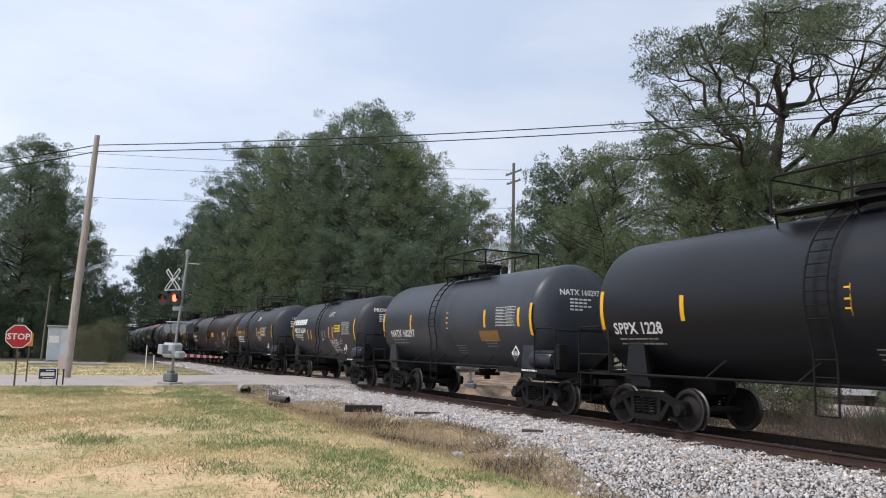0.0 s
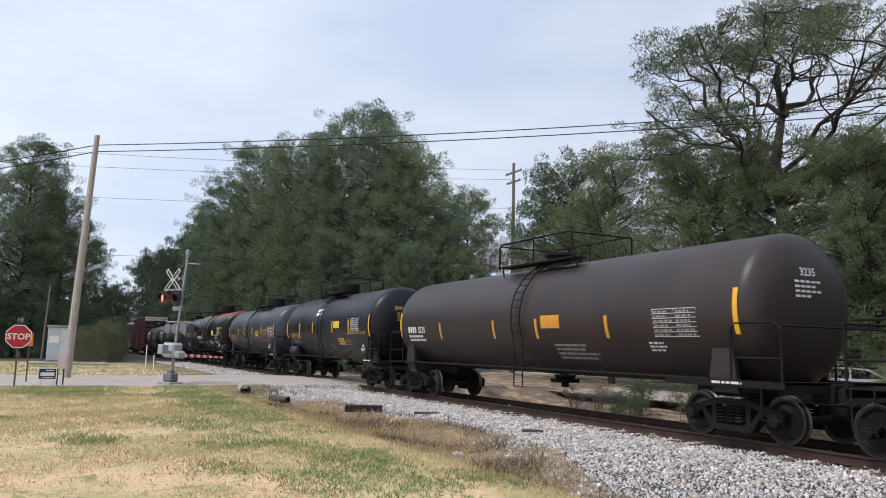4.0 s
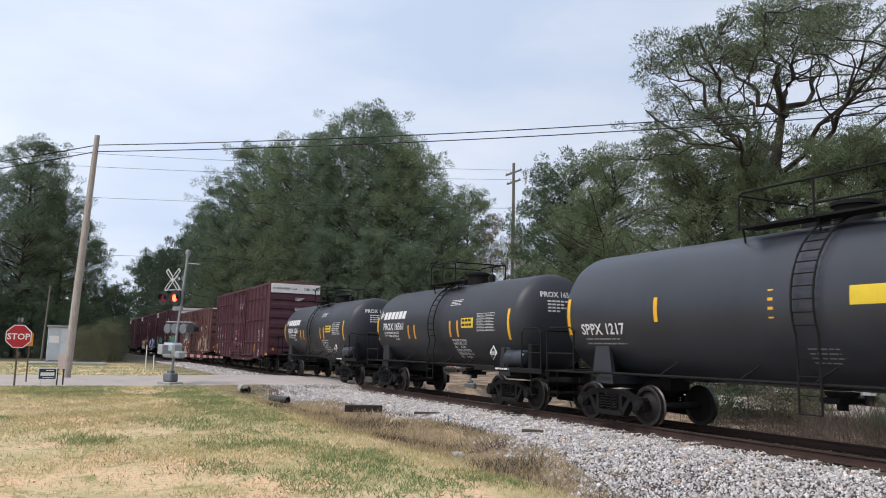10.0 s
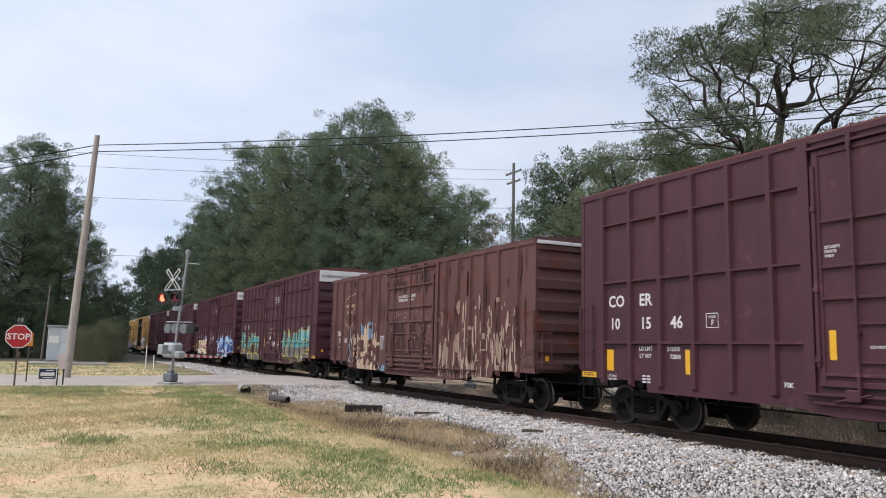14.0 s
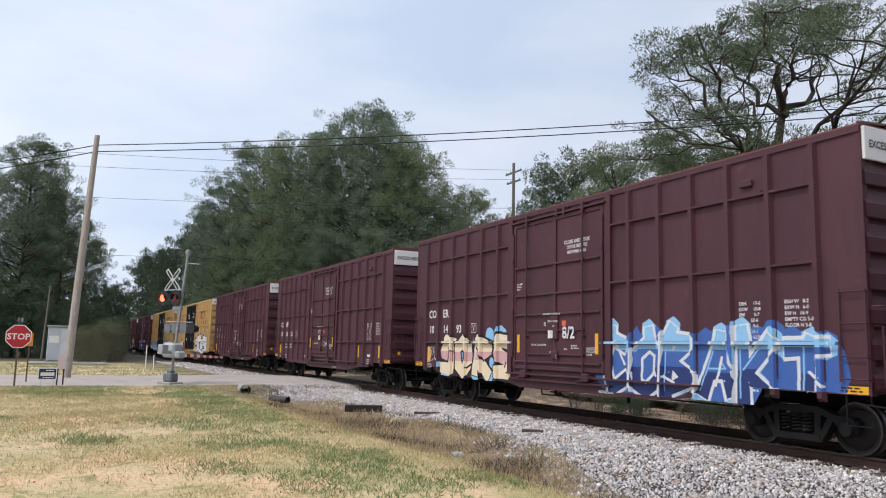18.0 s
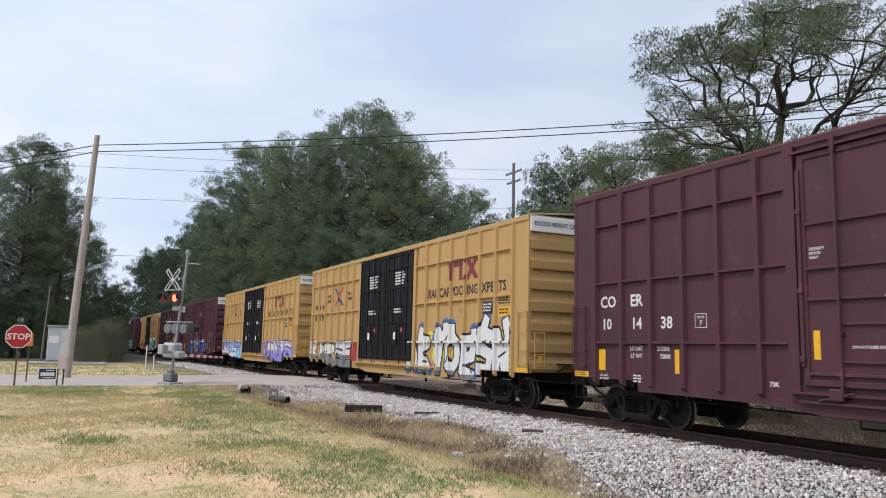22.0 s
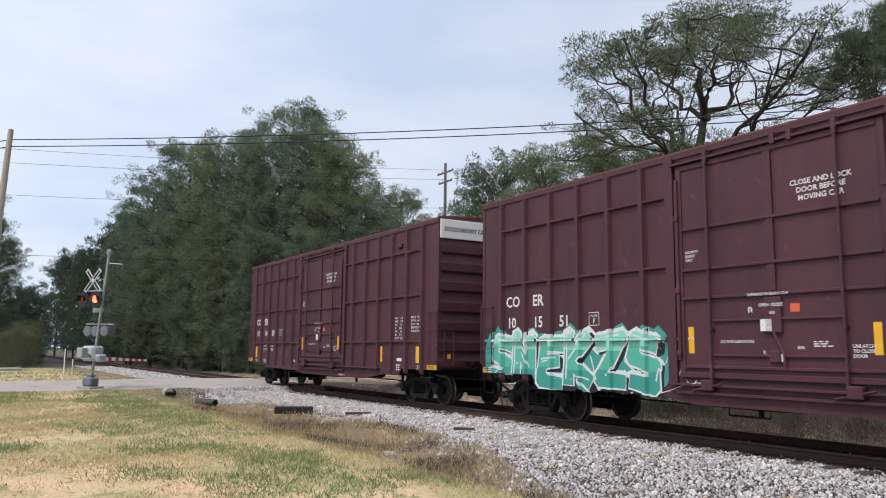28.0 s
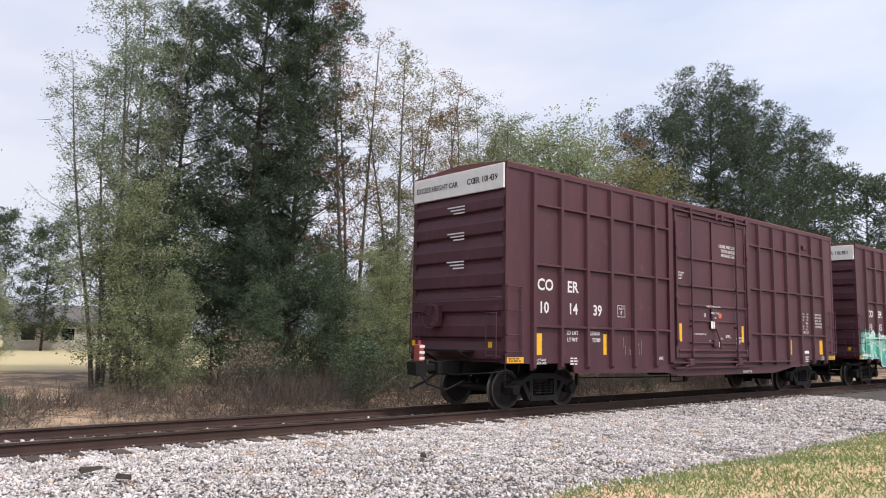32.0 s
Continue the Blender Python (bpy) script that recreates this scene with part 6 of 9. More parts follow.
for i in range(4):
    patch(c, "sign_block", 1.0 + i * 0.19, 1.13 + i * 0.19, 2.30, 2.52, M_AMBER, wrap=W)
write(c, "125151", 1.86, 2.30, 0.23, M_AMBER, wrap=W)
bars(c, 1.05, 2.2, 1.7, 0.42, 4, M_LETTER, seed=29, wrap=W)
stripes(c, W, (2.88, 3.46, 6.0, 7.1), 2.4, 0.48, M_STRIPE)
for i, line in enumerate(("INTERIOR COATING", "LC73R     C-867", "P-75    06-2012", "EXTERIOR COATING", "THERMALBOND P-615", "P-75    06-2012")):
    write(c, line, 6.3, 2.36 - i * 0.095, 0.066, M_LETTER, wrap=W)
patch(c, "yellow_sign", 7.25, 7.98, 2.22, 2.54, M_SIGNY, wrap=W)
bars(c, 7.3, 2.50, 0.64, 0.26, 2, M_DARKTXT, seed=5, wrap=(W[0] + 0.003, W[1]))
table(c, W, L * 0.73, 2.66)
placard(c, 9.12, -1.44, 1.48, 0.2, "1830")
bars(c, 5.9, 3.3, 0.6, 0.24, 4, M_LETTER, seed=32, wrap=W)
c, W, L = TK["gatx_a"]
for i in range(4):
    patch(c, "sign_block", 1.13 + i * 0.17, 1.25 + i * 0.17, 2.14, 2.34, M_LETTER, wrap=W)
write(c, "3235", 1.9, 2.14, 0.2, M_LETTER, wrap=W)
bars(c, 1.13, 2.06, 1.3, 0.24, 2, M_LETTER, seed=9, wrap=W)
stripes(c, W, (3.5, 6.8, 8.92, 11.7), 2.18, 0.5, M_STRIPE)
patch(c, "yellow_sign", 9.2, 10.0, 2.18, 2.5, M_STRIPE, wrap=W)
table(c, W, 13.25, 2.5, 1.2, 0.55)
bars(c, 13.0, 1.85, 0.5, 0.22, 3, M_LETTER, seed=33, wrap=W)
bars(c, 9.6, 1.8, 1.6, 0.4, 4, M_PRINT, seed=3, wrap=W)
c, W, L = TK["gatx_b"]
for i in range(4):
    patch(c, "sign_block", 1.22 + i * 0.24, 1.40 + i * 0.24, 2.06, 2.30, M_LETTER, wrap=W)
write(c, "208170", 2.29, 2.06, 0.25, M_LETTER, wrap=W)
write(c, "LD LMT 218200 LB  98950 KG", 1.42, 1.86, 0.09, M_LETTER, wrap=W, squeeze=0.9)
write(c, "LT WT   67800 LB  30750 KG", 1.42, 1.70, 0.09, M_LETTER, wrap=W, squeeze=0.9)
stripes(c, W, (3.62, 5.2, 7.6))
patch(c, "yellow_sign", 7.65, 8.4, 2.3, 2.66, M_SIGNY, wrap=W)
write(c, "SODIUM HYDROXIDE SOLUTION", 8.45, 2.25, 0.10, M_LETTER, wrap=W, squeeze=0.8)
write(c, "SR-8754 FRA AIP", 8.7, 2.06, 0.12, M_LETTER, wrap=W)
table(c, W, 9.75, 2.85, 1.2, 0.55)
bars(c, 6.4, 1.9, 1.2, 0.4, 4, M_LETTER, seed=41, wrap=W)
bars(c, 8.7, 1.9, 1.1, 0.24, 3, M_LETTER, seed=42, wrap=W)
bars(c, 4.4, 1.85, 0.7, 0.3, 4, M_LETTER, seed=43, wrap=W)
placard(c, 10.69, -1.44, 1.48, 0.2)
patch(c, "bare_patch", 3.6, 4.3, 3.86, 3.98, paint("pale_primer", "c9b8a8"), wrap=W, label="pale worn patch near the top")
tag(TK["prox_a"][0], 3, 5.45, 1.85, 0.75, 0.5, M_LETTER, [], thick_=0.012)
tag(TK["prox_a"][0], 4, 7.3, 1.65, 1.2, 0.45, M_LETTER, [], thick_=0.012)
for key, m, mark in (("spp_a", M_LETTER, "SPPX 1228"), ("natx", M_LETTER, "NATX 160297"), ("prox_a", M_LETTER, "PROX 16284"), ("utlx", M_LETTER, "125151"), ("gatx_a", M_LETTER, "3235"), ("spp_b", M_AMBER, "SPPX 1188"),
                     ("spp_c", M_AMBER, "SPPX 1053"), ("gatx_b", M_LETTER, "208170"), ("spp_d", M_LETTER, "SPPX 1217"), ("prox_b", M_LETTER, "PROX 16561"), ("prox_c", M_LETTER, "PROX 16261")):
    # number and capacity on the leading head, bent to the dished steel
    c, W, L = TK[key]

    def on_head(y, z):
        rho = min(1.0, math.hypot(y, z - W[1]) / W[0]) ** (1 / 0.72)
        return L - 0.5 + 0.5 * math.sqrt(max(0.0, 1 - rho * rho)) + 0.008
    v, f = letters(mark, 0.15)
    wd = max(a for a, b in v)
    part("lettering", Geo().add([(on_head(a - wd / 2 - 0.1, 3.02 + b), a - wd / 2 - 0.1, 3.02 + b) for a, b in v], f), m, c)
    g = Geo()
    for i, n in enumerate((5, 4, 5, 3)):
        z = 2.93 - i * 0.09
        for j in range(n):
            y = -0.45 + j * 0.14
            g.add([(on_head(q, w_), q, w_) for q, w_ in ((y, z - 0.045), (y + 0.11, z - 0.045), (y + 0.11, z), (y, z))], [(0, 1, 2, 3)])
    tagged(part("small_print", g, m, c), kind="stuff")

# brown boxcars: one built, the rest copied, each with its own number and paint
first = brown_boxcar("boxcar", "tall dark brown ribbed boxcar with yellow stripes and white lettering")
BROWN = [
    # place, number, load, light, label
    (-172.76, "15", "46", "213200", "72800", "tall dark brown ribbed boxcar with a white-topped end"),
    (-208.96, "15", "32", "213200", "72800", "tall brown boxcar with teal and yellow graffiti"),
    (-227.04, "14", "93", "213200", "72800", "tall brown boxcar with cream and blue graffiti"),
    (-245.29, "15", "26", "213100", "72900", "tall clean brown boxcar with yellow stripes"),
    (-263.44, "14", "38", "213200", "72800", "tall brown boxcar with a small white tag"),
    (-324.3, "14", "19", "213200", "72800", "tall brown boxcar with white and blue graffiti"),
    (-343.02, "15", "20", "213200", "72800", "tall brown boxcar with orange and lilac graffiti"),
    (-382.5, "15", "51", "213200", "72800", "tall brown boxcar with mint green graffiti"),
    (-400.7, "14", "39", "213300", "72700", "tall brown boxcar at the rear with a flashing rear marker"),
]
BX = {}
for i, (w, a, b, ld, lt, lb) in enumerate(BROWN):
    car = first if i == len(BROWN) - 1 else copy_thing(first, pose(0, 0, 0))
    car["label"] = lb
    BX[b] = take(car, w)
for w, a, b, ld, lt, lb in BROWN:
    number(BX[b], a, b, ld, lt)
DOOR = (6.2, 9.95)
M_AQUA, M_STONEG, M_LIME = paint("aqua_spray", "5fa3a4"), paint("stone_grey_spray", "6c6664"), paint("lime_spray", "c4c05a")
graffiti(BX["32"], "SLZ", 0.45, 5.4, 0.74, 2.2, 1, BOX_RIBS, DOOR, weight=0.46, line=(M_LIME, 0.03), fills=((0.55, M_AQUA), (1.5, M_STONEG)), spikes=0.25, lean=0.3)
graffiti(BX["32"], "ANME", 9.4, 15.3, 0.74, 2.25, 2, BOX_RIBS, weight=0.46, line=(M_LIME, 0.03), fills=((0.5, M_AQUA), (1.5, M_STONEG)), spikes=0.22, lean=0.3)
blobs = Spray(BX["32"], BOX_RIBS, label="amber dots of spray")
blobs.layer([blob(random.Random(5), x, z, r, r, 10) for x, z, r in ((3.9, 1.35, 0.12), (4.6, 0.95, 0.08), (11.9, 1.55, 0.14), (10.3, 1.1, 0.1), (13.2, 1.2, 0.16))], paint("amber_spray", "a8783c"))
write(BX["32"], "9:24", 8.45, 1.52, 0.26, M_WHT, y=-SIDE - 0.09)
M_PALEPINK, M_PALECREAM = paint("pale_pink_spray", "d3a6a4"), paint("pale_cream_spray", "ecd8b6")
graffiti(BX["93"], "SORS", 1.75, 6.1, 0.72, 2.05, 3, BOX_RIBS, DOOR, weight=0.50, bubbles=M_SKY, halo=(M_SKY, 0.05), line=(M_BLK, 0.045), fills=((0.42, M_PALECREAM), (0.62, M_PALEPINK), (1.5, M_PALECREAM)), glint=M_WHT)
tag(BX["93"], 31, 0.95, 1.2, 0.55, 0.5, M_WHT, BOX_RIBS, thick_=0.022)
graffiti(BX["93"], "COBAKT", 9.8, 15.5, 0.70, 2.05, 4, BOX_RIBS, weight=0.40, cloud=M_BLUE, halo=(M_SKY, 0.07), line=(M_WHT, 0.04), fills=((0.30, M_SKY), (0.58, M_BLUE), (1.5, M_DEEP)), glint=M_SKY, spikes=0.18)
write(BX["93"], "8/2", 8.42, 1.86, 0.28, M_WHT, y=-SIDE - 0.09)
tag(BX["38"], 6, 8.4, 1.5, 0.8, 0.35, M_WHT, BOX_RIBS, DOOR)
tag(BX["26"], 7, 8.6, 1.6, 0.4, 0.2, M_WHT, BOX_RIBS, DOOR, thick_=0.02)
graffiti(BX["19"], "TKT", 5.0, 11.5, 0.74, 2.0, 8, BOX_RIBS, DOOR, weight=0.34, cloud=M_BLUE, line=(M_BLK, 0.04), fills=((1.5, M_WHT),), glint=M_SKY)
graffiti(BX["20"], "A1OKS", 9.75, 15.35, 0.72, 2.35, 14, BOX_RIBS, weight=0.46, bubbles=paint("dusty_red_spray", "a8474c"), shade=M_BLK, line=(M_BLK, 0.05), fills=((0.50, paint("warm_yellow_spray", "e4bf58")), (1.5, paint("pale_lilac_spray", "b4a6d6"))), glint=paint("strong_yellow_spray", "e2b52c"))
write(BX["20"], "10.29", 6.85, 2.12, 0.26, M_WHT, y=-SIDE - 0.105)
tag(BX["20"], 11, 9.25, 1.9, 0.45, 0.5, M_WHT, BOX_RIBS, DOOR)
graffiti(BX["51"], "SNEKZS", 0.3, 5.75, 0.76, 2.0, 12, BOX_RIBS, weight=0.46, halo=(M_WHT, 0.07), cloud=M_TEAL, shade=M_BLK, line=(M_WHT, 0.025), fills=((0.34, M_MINT), (0.68, paint("sea_green_spray", "58b49c")), (1.5, M_TEAL)), glint=M_WHT)
tag(BX["51"], 33, 5.3, 0.9, 1.4, 1.1, M_WHT, BOX_RIBS, thick_=0.022)
eot = Geo().box(-1.10, -0.98, -0.14, 0.06, 0.98, 1.34, 0.02)
em = part("rear_marker", eot, paint("marker_red", "9a4a44"), BX["39"], "red and white end-of-train marker box on the coupler")
for i in range(3):
    part("marker_stripe", Geo().box(-1.104, -0.976, -0.146, -0.13, 1.03 + i * 0.12, 1.08 + i * 0.12), M_WHITE, em)
part("marker_lens", Geo().lathe([(0.035, 1.34), (0.045, 1.35), (0.04, 1.41), (0.01, 1.42)], "z", 12, (-1.04, -0.04, 0)), M_REDS, em)
part("marker_clamp", Geo().box(-1.08, -1.0, -0.06, 0.02, 0.70, 0.98, 0.01).tube([(-1.04, -0.04, 0.8), (-0.98, -0.25, 0.55), (-0.6, -0.4, 0.42), (-0.2, -0.5, 0.6)], 0.022, 6), M_STEEL, em)

dr_ = random.Random(9)
drips = Geo()
for i in range(14):
    x, z = dr_.choice((4.15, 4.62)) + dr_.uniform(-0.17, 0.17), dr_.uniform(1.2, 1.6)
    ln = dr_.uniform(0.1, 0.4)
    drips.add([(x, -SIDE - 0.005, z - ln), (x + 0.01, -SIDE - 0.005, z - ln), (x + 0.014, -SIDE - 0.005, z), (x, -SIDE - 0.005, z)], [(0, 1, 2, 3)])
tagged(part("paint_drip", drips, M_PRINT, BX["39"], "thin pale drips of paint"), kind="stuff")

# the rusty older boxcar
SNC_RIBS = [0.61, 1.47, 2.32, 3.08, 3.86, 4.66, 5.46, 11.0, 11.8, 12.6, 13.4, 14.2, 15.2]
snc = boxcar("boxcar", "rusty faded red-brown boxcar with flaking cream paint", 16.0, 4.45, SNC_RIBS, (6.25, 10.4), (), M_RUSTBOX, M_RUSTBOX, 4.30, (1.65, 14.35))
plug_door(snc, 6.4, 10.25, 1.08, 4.2, M_RUSTBOX)
write(snc, "SNC", 0.88, 2.02, 0.2)
write(snc, "21", 1.0, 1.72, 0.2)
write(snc, "01", 1.72, 1.72, 0.2)
write(snc, "8", 2.45, 1.72, 0.2)
write(snc, "LD LMT", 0.95, 1.52, 0.07)
write(snc, "60K", 5.1, 1.2, 0.08)
write(snc, "CLOSE AND LOCK DOORS", 7.3, 3.3, 0.09, y=-SIDE - 0.052)
write(snc, "BEFORE MOVING CAR", 7.4, 3.17, 0.09, y=-SIDE - 0.052)
sh = Spray(snc, SNC_RIBS, (), None, "faded shield outline")
sh.layer(thick([(1.86, 3.6), (2.02, 3.52), (2.25, 3.62), (2.5, 3.66), (2.82, 3.74), (2.98, 3.52), (2.92, 3.28), (3.0, 2.94), (2.86, 2.62), (2.25, 2.28), (1.74, 2.52), (1.65, 2.78), (1.74, 3.08), (1.65, 3.44), (1.86, 3.6)], 0.04), paint("shield_gold", "b39a72"))
for i, (x, w_) in enumerate(((1.78, 1.08), (1.92, 0.85), (2.15, 0.36))):
    bars(snc, x, 3.30 - i * 0.27, w_, 0.13, 1, paint("shield_gold", "a8845c"), seed=i + 2, gap=0.1)
rs_ = random.Random(3)
pf = Spray(snc, SNC_RIBS, (), None, "flaking cream and blue paint")
M_FLAKE = paint("faded_cream_flakes", "b39a88")
M_CREAMY = paint("old_cream_spray", "d2b89c")
M_OLDBLUE, M_OLDGREY = paint("faded_blue", "7596b0"), paint("faded_grey_spray", "8a888a")


def spires(x0, x1, z0, z1, n, tall):
    """A worn wall of paint with pointed tops, as convex pieces."""
    out = []
    for k in range(n):
        a, b = x0 + (x1 - x0) * k / n, x0 + (x1 - x0) * (k + 0.92) / n
        top = z1 + rs_.uniform(-0.12, 0.08)
        out += [[(a, z0 + rs_.uniform(0, 0.1)), (b, z0), (b, top), (a, top)], [(a, top), (b, top), ((a + b) / 2 + rs_.uniform(-0.04, 0.04), top + tall * rs_.uniform(0.7, 1.2))]]
    return out


pf.layer(spires(2.98, 3.36, 1.15, 1.95, 2, 0.16) + spires(3.95, 4.72, 1.30, 2.30, 3, 0.22) + spires(4.95, 5.50, 1.55, 1.98, 3, 0.16), M_CREAMY)
pf.layer(spires(3.74, 3.98, 1.92, 2.42, 1, 0.06) + spires(4.60, 4.86, 1.88, 2.44, 1, 0.06) + [[(5.74, 0.66), (6.22, 0.72), (6.2, 0.96), (5.86, 0.90)], [(4.05, 0.72), (4.5, 0.72), (4.4, 0.98), (4.15, 0.92)]], M_OLDBLUE)
pf.layer([[(x, 0.72), (x + 0.42, 0.72), (x + 0.40, 0.88), (x + 0.02, 0.90)] for x in (3.3, 3.75, 4.2, 4.65, 5.1)] + [[(x, 0.88), (x + 0.3, 0.88), (x + 0.1, 1.10)] for x in (3.32, 3.7, 4.25, 4.72, 5.2)], M_CREAMY)
pf.layer([[(5.64, 1.48), (6.14, 1.50), (6.14, 1.94), (5.66, 1.96)]], M_OLDGREY)
pf.layer(thick([(5.64, 1.97), (6.16, 1.97)], 0.025) + thick([(5.5, 0.98), (5.74, 0.64), (6.2, 0.66)], 0.03) + thick([(3.1, 1.2), (3.4, 1.0), (3.6, 1.15), (3.9, 0.95)], 0.03), M_WHT)
pf.layer([blob(rs_, rs_.uniform(2.95, 5.6), rs_.uniform(0.75, 2.4), rs_.uniform(0.02, 0.09), rs_.uniform(0.04, 0.18), 8) for i in range(40)], M_RUSTBOX)
pf.layer([blob(rs_, rs_.uniform(2.95, 5.6), rs_.uniform(0.9, 2.1), rs_.uniform(0.03, 0.12), rs_.uniform(0.05, 0.16), 8) for i in range(26)], M_CREAMY)
pd = Spray(snc, SNC_RIBS, (), (6.4, 10.25), "dark rusted patches on the door", 0.056)
pd.layer([blob(rs_, rs_.uniform(6.7, 10.0), rs_.uniform(1.15, 2.5) if i % 4 else rs_.uniform(3.55, 4.0), rs_.uniform(0.015, 0.09), rs_.uniform(0.04, 0.30), 7) for i in range(150)], paint("dark_rust_patch", "402622"))
pd.layer([blob(rs_, rs_.uniform(6.7, 10.0), rs_.uniform(1.3, 2.9), rs_.uniform(0.01, 0.08), rs_.uniform(0.01, 0.04), 6) for i in range(40)], M_FLAKE)
pf.layer([blob(rs_, rs_.uniform(10.6, 15.4), rs_.gauss(1.5, 0.5), rs_.uniform(0.015, 0.06), rs_.uniform(0.08, 0.4), 8) for i in range(120)], M_FLAKE)
pf.layer([blob(rs_, rs_.uniform(2.6, 15.6), rs_.gauss(1.6, 0.7), rs_.uniform(0.012, 0.05), rs_.uniform(0.02, 0.12), 6) for i in range(190)], M_FLAKE)
pf.layer([blob(rs_, rs_.uniform(0.4, 15.6), rs_.uniform(0.8, 4.1), rs_.uniform(0.01, 0.04), rs_.uniform(0.08, 0.45), 7) for i in range(170)], paint("rust_brown", "4c2c24"))
pf.layer(thick([(2.45, 2.3), (2.55, 1.9), (2.4, 1.6), (2.6, 1.3), (2.42, 1.0), (2.6, 0.95)], 0.05), paint("pale_blue_spray", "93b4c4"))
take(snc, -190.67)

# the yellow boxcars with black doors
TB_BELT = (4.29, 3.03, 1.77)
TB_RIBS = [0.40, 1.25, 2.2, 3.12, 4.03, 4.92, 5.77, 12.72, 13.60, 14.48, 15.38, 16.28, 17.18, 18.06]


def yellow_boxcar(label):
    L = 18.8
    car = boxcar("boxcar", label, L, 5.12, TB_RIBS, (6.6, 11.84), (4.29, 3.03, 1.77), M_YBOX, surf("yellow_roof", hexcol("c8b890"), hexcol("a89870"), size=0.8), 4.66, (2.0, 16.8))
    y = -SIDE
    for x0, x1 in ((6.72, 9.18), (9.22, 11.70)):
        d = part("door", Geo().box(x0, x1, y - 0.06, y, 1.12, 4.92, 0.015), M_YBOXD, car, "closed black plug door")
        for z in (1.2, 1.9, 2.45, 3.05, 3.7, 4.4, 4.86):
            part("door_girth", Geo().box(x0 + 0.05, x1 - 0.05, y - 0.095, y - 0.06, z - 0.03, z + 0.03), M_YBOXD, d)
        for x in (x0 + 0.04, x1 - 0.04, x0 + 0.8, x1 - 0.5):
            part("door_post", Geo().box(x - 0.04, x + 0.04, y - 0.09, y - 0.06, 1.12, 4.92), M_YBOXD, d)
        for x in (x0 + 0.45, x1 - 0.9):
            part("locking_rod", Geo().tube([(x, y - 0.12, 1.0), (x, y - 0.12, 4.95)], 0.02, 8), M_YBOXD, d)
        part("lock_gear", Geo().box(x0 + 0.9, x0 + 1.25, y - 0.11, y - 0.06, 1.65, 2.35, 0.02), M_YBOXD, d)
        bars(d, x0 + 0.95, 4.25, 0.9, 0.5, 5, y=y - 0.068, seed=int(x0))
        bars(d, x0 + 0.9, 2.95, 0.8, 0.2, 2, y=y - 0.068, seed=int(x0) + 3)
        patch(d, "white_label", x0 + 1.0, x0 + 1.2, 1.85, 2.1, M_WHITE, y - 0.115)
        patch(d, "orange_label", x0 + 1.5, x0 + 1.66, 2.12, 2.26, plain("orange_label", hexcol("d8643a")), y - 0.066)
    part("door_track", Geo().box(6.2, 13.8, y - 0.12, y - 0.014, 0.94, 0.99), M_YBOX, car)
    part("door_track", Geo().box(6.45, 12.0, y - 0.12, y, 4.94, 4.965), M_YBOX, car)
    # two-tone emblem and slogan
    mar = paint("maroon_emblem", "7a3036")
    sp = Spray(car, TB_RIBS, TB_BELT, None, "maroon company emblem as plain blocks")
    sp.layer([[(14.22, 4.06), (15.3, 4.06), (15.3, 4.24), (14.22, 4.24)], [(14.36, 3.64), (14.56, 3.64), (14.56, 4.06), (14.36, 4.06)], [(14.94, 3.64), (15.14, 3.64), (15.14, 4.06), (14.94, 4.06)],
              [(15.32, 4.24), (15.58, 4.24), (16.16, 3.62), (15.90, 3.62)], [(15.88, 4.24), (16.14, 4.24), (15.56, 3.62), (15.30, 3.62)]], mar)
    write(car, "RAILCARPOOLINGEXPERTS", 12.8, 3.18, 0.29, M_DARKTXT, y=-SIDE - 0.007, squeeze=0.99)
    sq = Spray(car, TB_RIBS, TB_BELT, None, "crossed red and blue emblem")
    sq.layer([[(3.3, 3.3), (3.55, 3.3), (4.55, 4.08), (4.3, 4.08)]], paint("emblem_red", "b04a38"))
    sq.layer([[(4.3, 3.3), (4.55, 3.3), (3.55, 4.08), (3.3, 4.08)]], paint("emblem_blue", "34487e"))
    for word, x, z in (("next", 2.38, 3.72), ("load", 2.38, 3.5), ("any", 5.05, 3.72), ("road", 5.05, 3.5)):
        write(car, word, x, z, 0.17, M_DARKTXT)
    patch(car, "black_plate", 16.42, 16.98, 2.55, 2.9, paint("plate_black", "1c1c1e"), -SIDE - 0.008)
    bars(car, 16.47, 2.85, 0.45, 0.25, 3, seed=2, y=-SIDE - 0.012)
    patch(car, "height_plate", 17.3, 17.95, 2.46, 2.72, M_YELLOW, -SIDE - 0.008)
    bars(car, 17.36, 2.68, 0.52, 0.18, 2, M_DARKTXT, seed=6, y=-SIDE - 0.012)
    bars(car, 17.3, 3.0, 0.7, 0.22, 3, M_DARKTXT, seed=8)
    for i in range(4):
        patch(car, "sign_block", 0.2 + i * 0.5, 0.42 + i * 0.5, 3.22, 3.44, M_DARKTXT)
        patch(car, "sign_block", 0.2 + i * 0.5, 0.42 + i * 0.5, 2.72, 2.94, M_DARKTXT)
    for x in (0.05, 18.25):
        patch(car, "height_plate", x, x + 0.5, 1.0, 1.11, M_YELLOW, -SIDE - 0.018)
    brake_wheel([o for o in car.children if o.name.startswith("end_wall")][-1], L, 1, M_STEEL)
    write(car, "EXCESS HEIGHT CAR", 18.855, 4.82, 0.12, M_DARKTXT, -1.35, flat="right_end", squeeze=0.9)
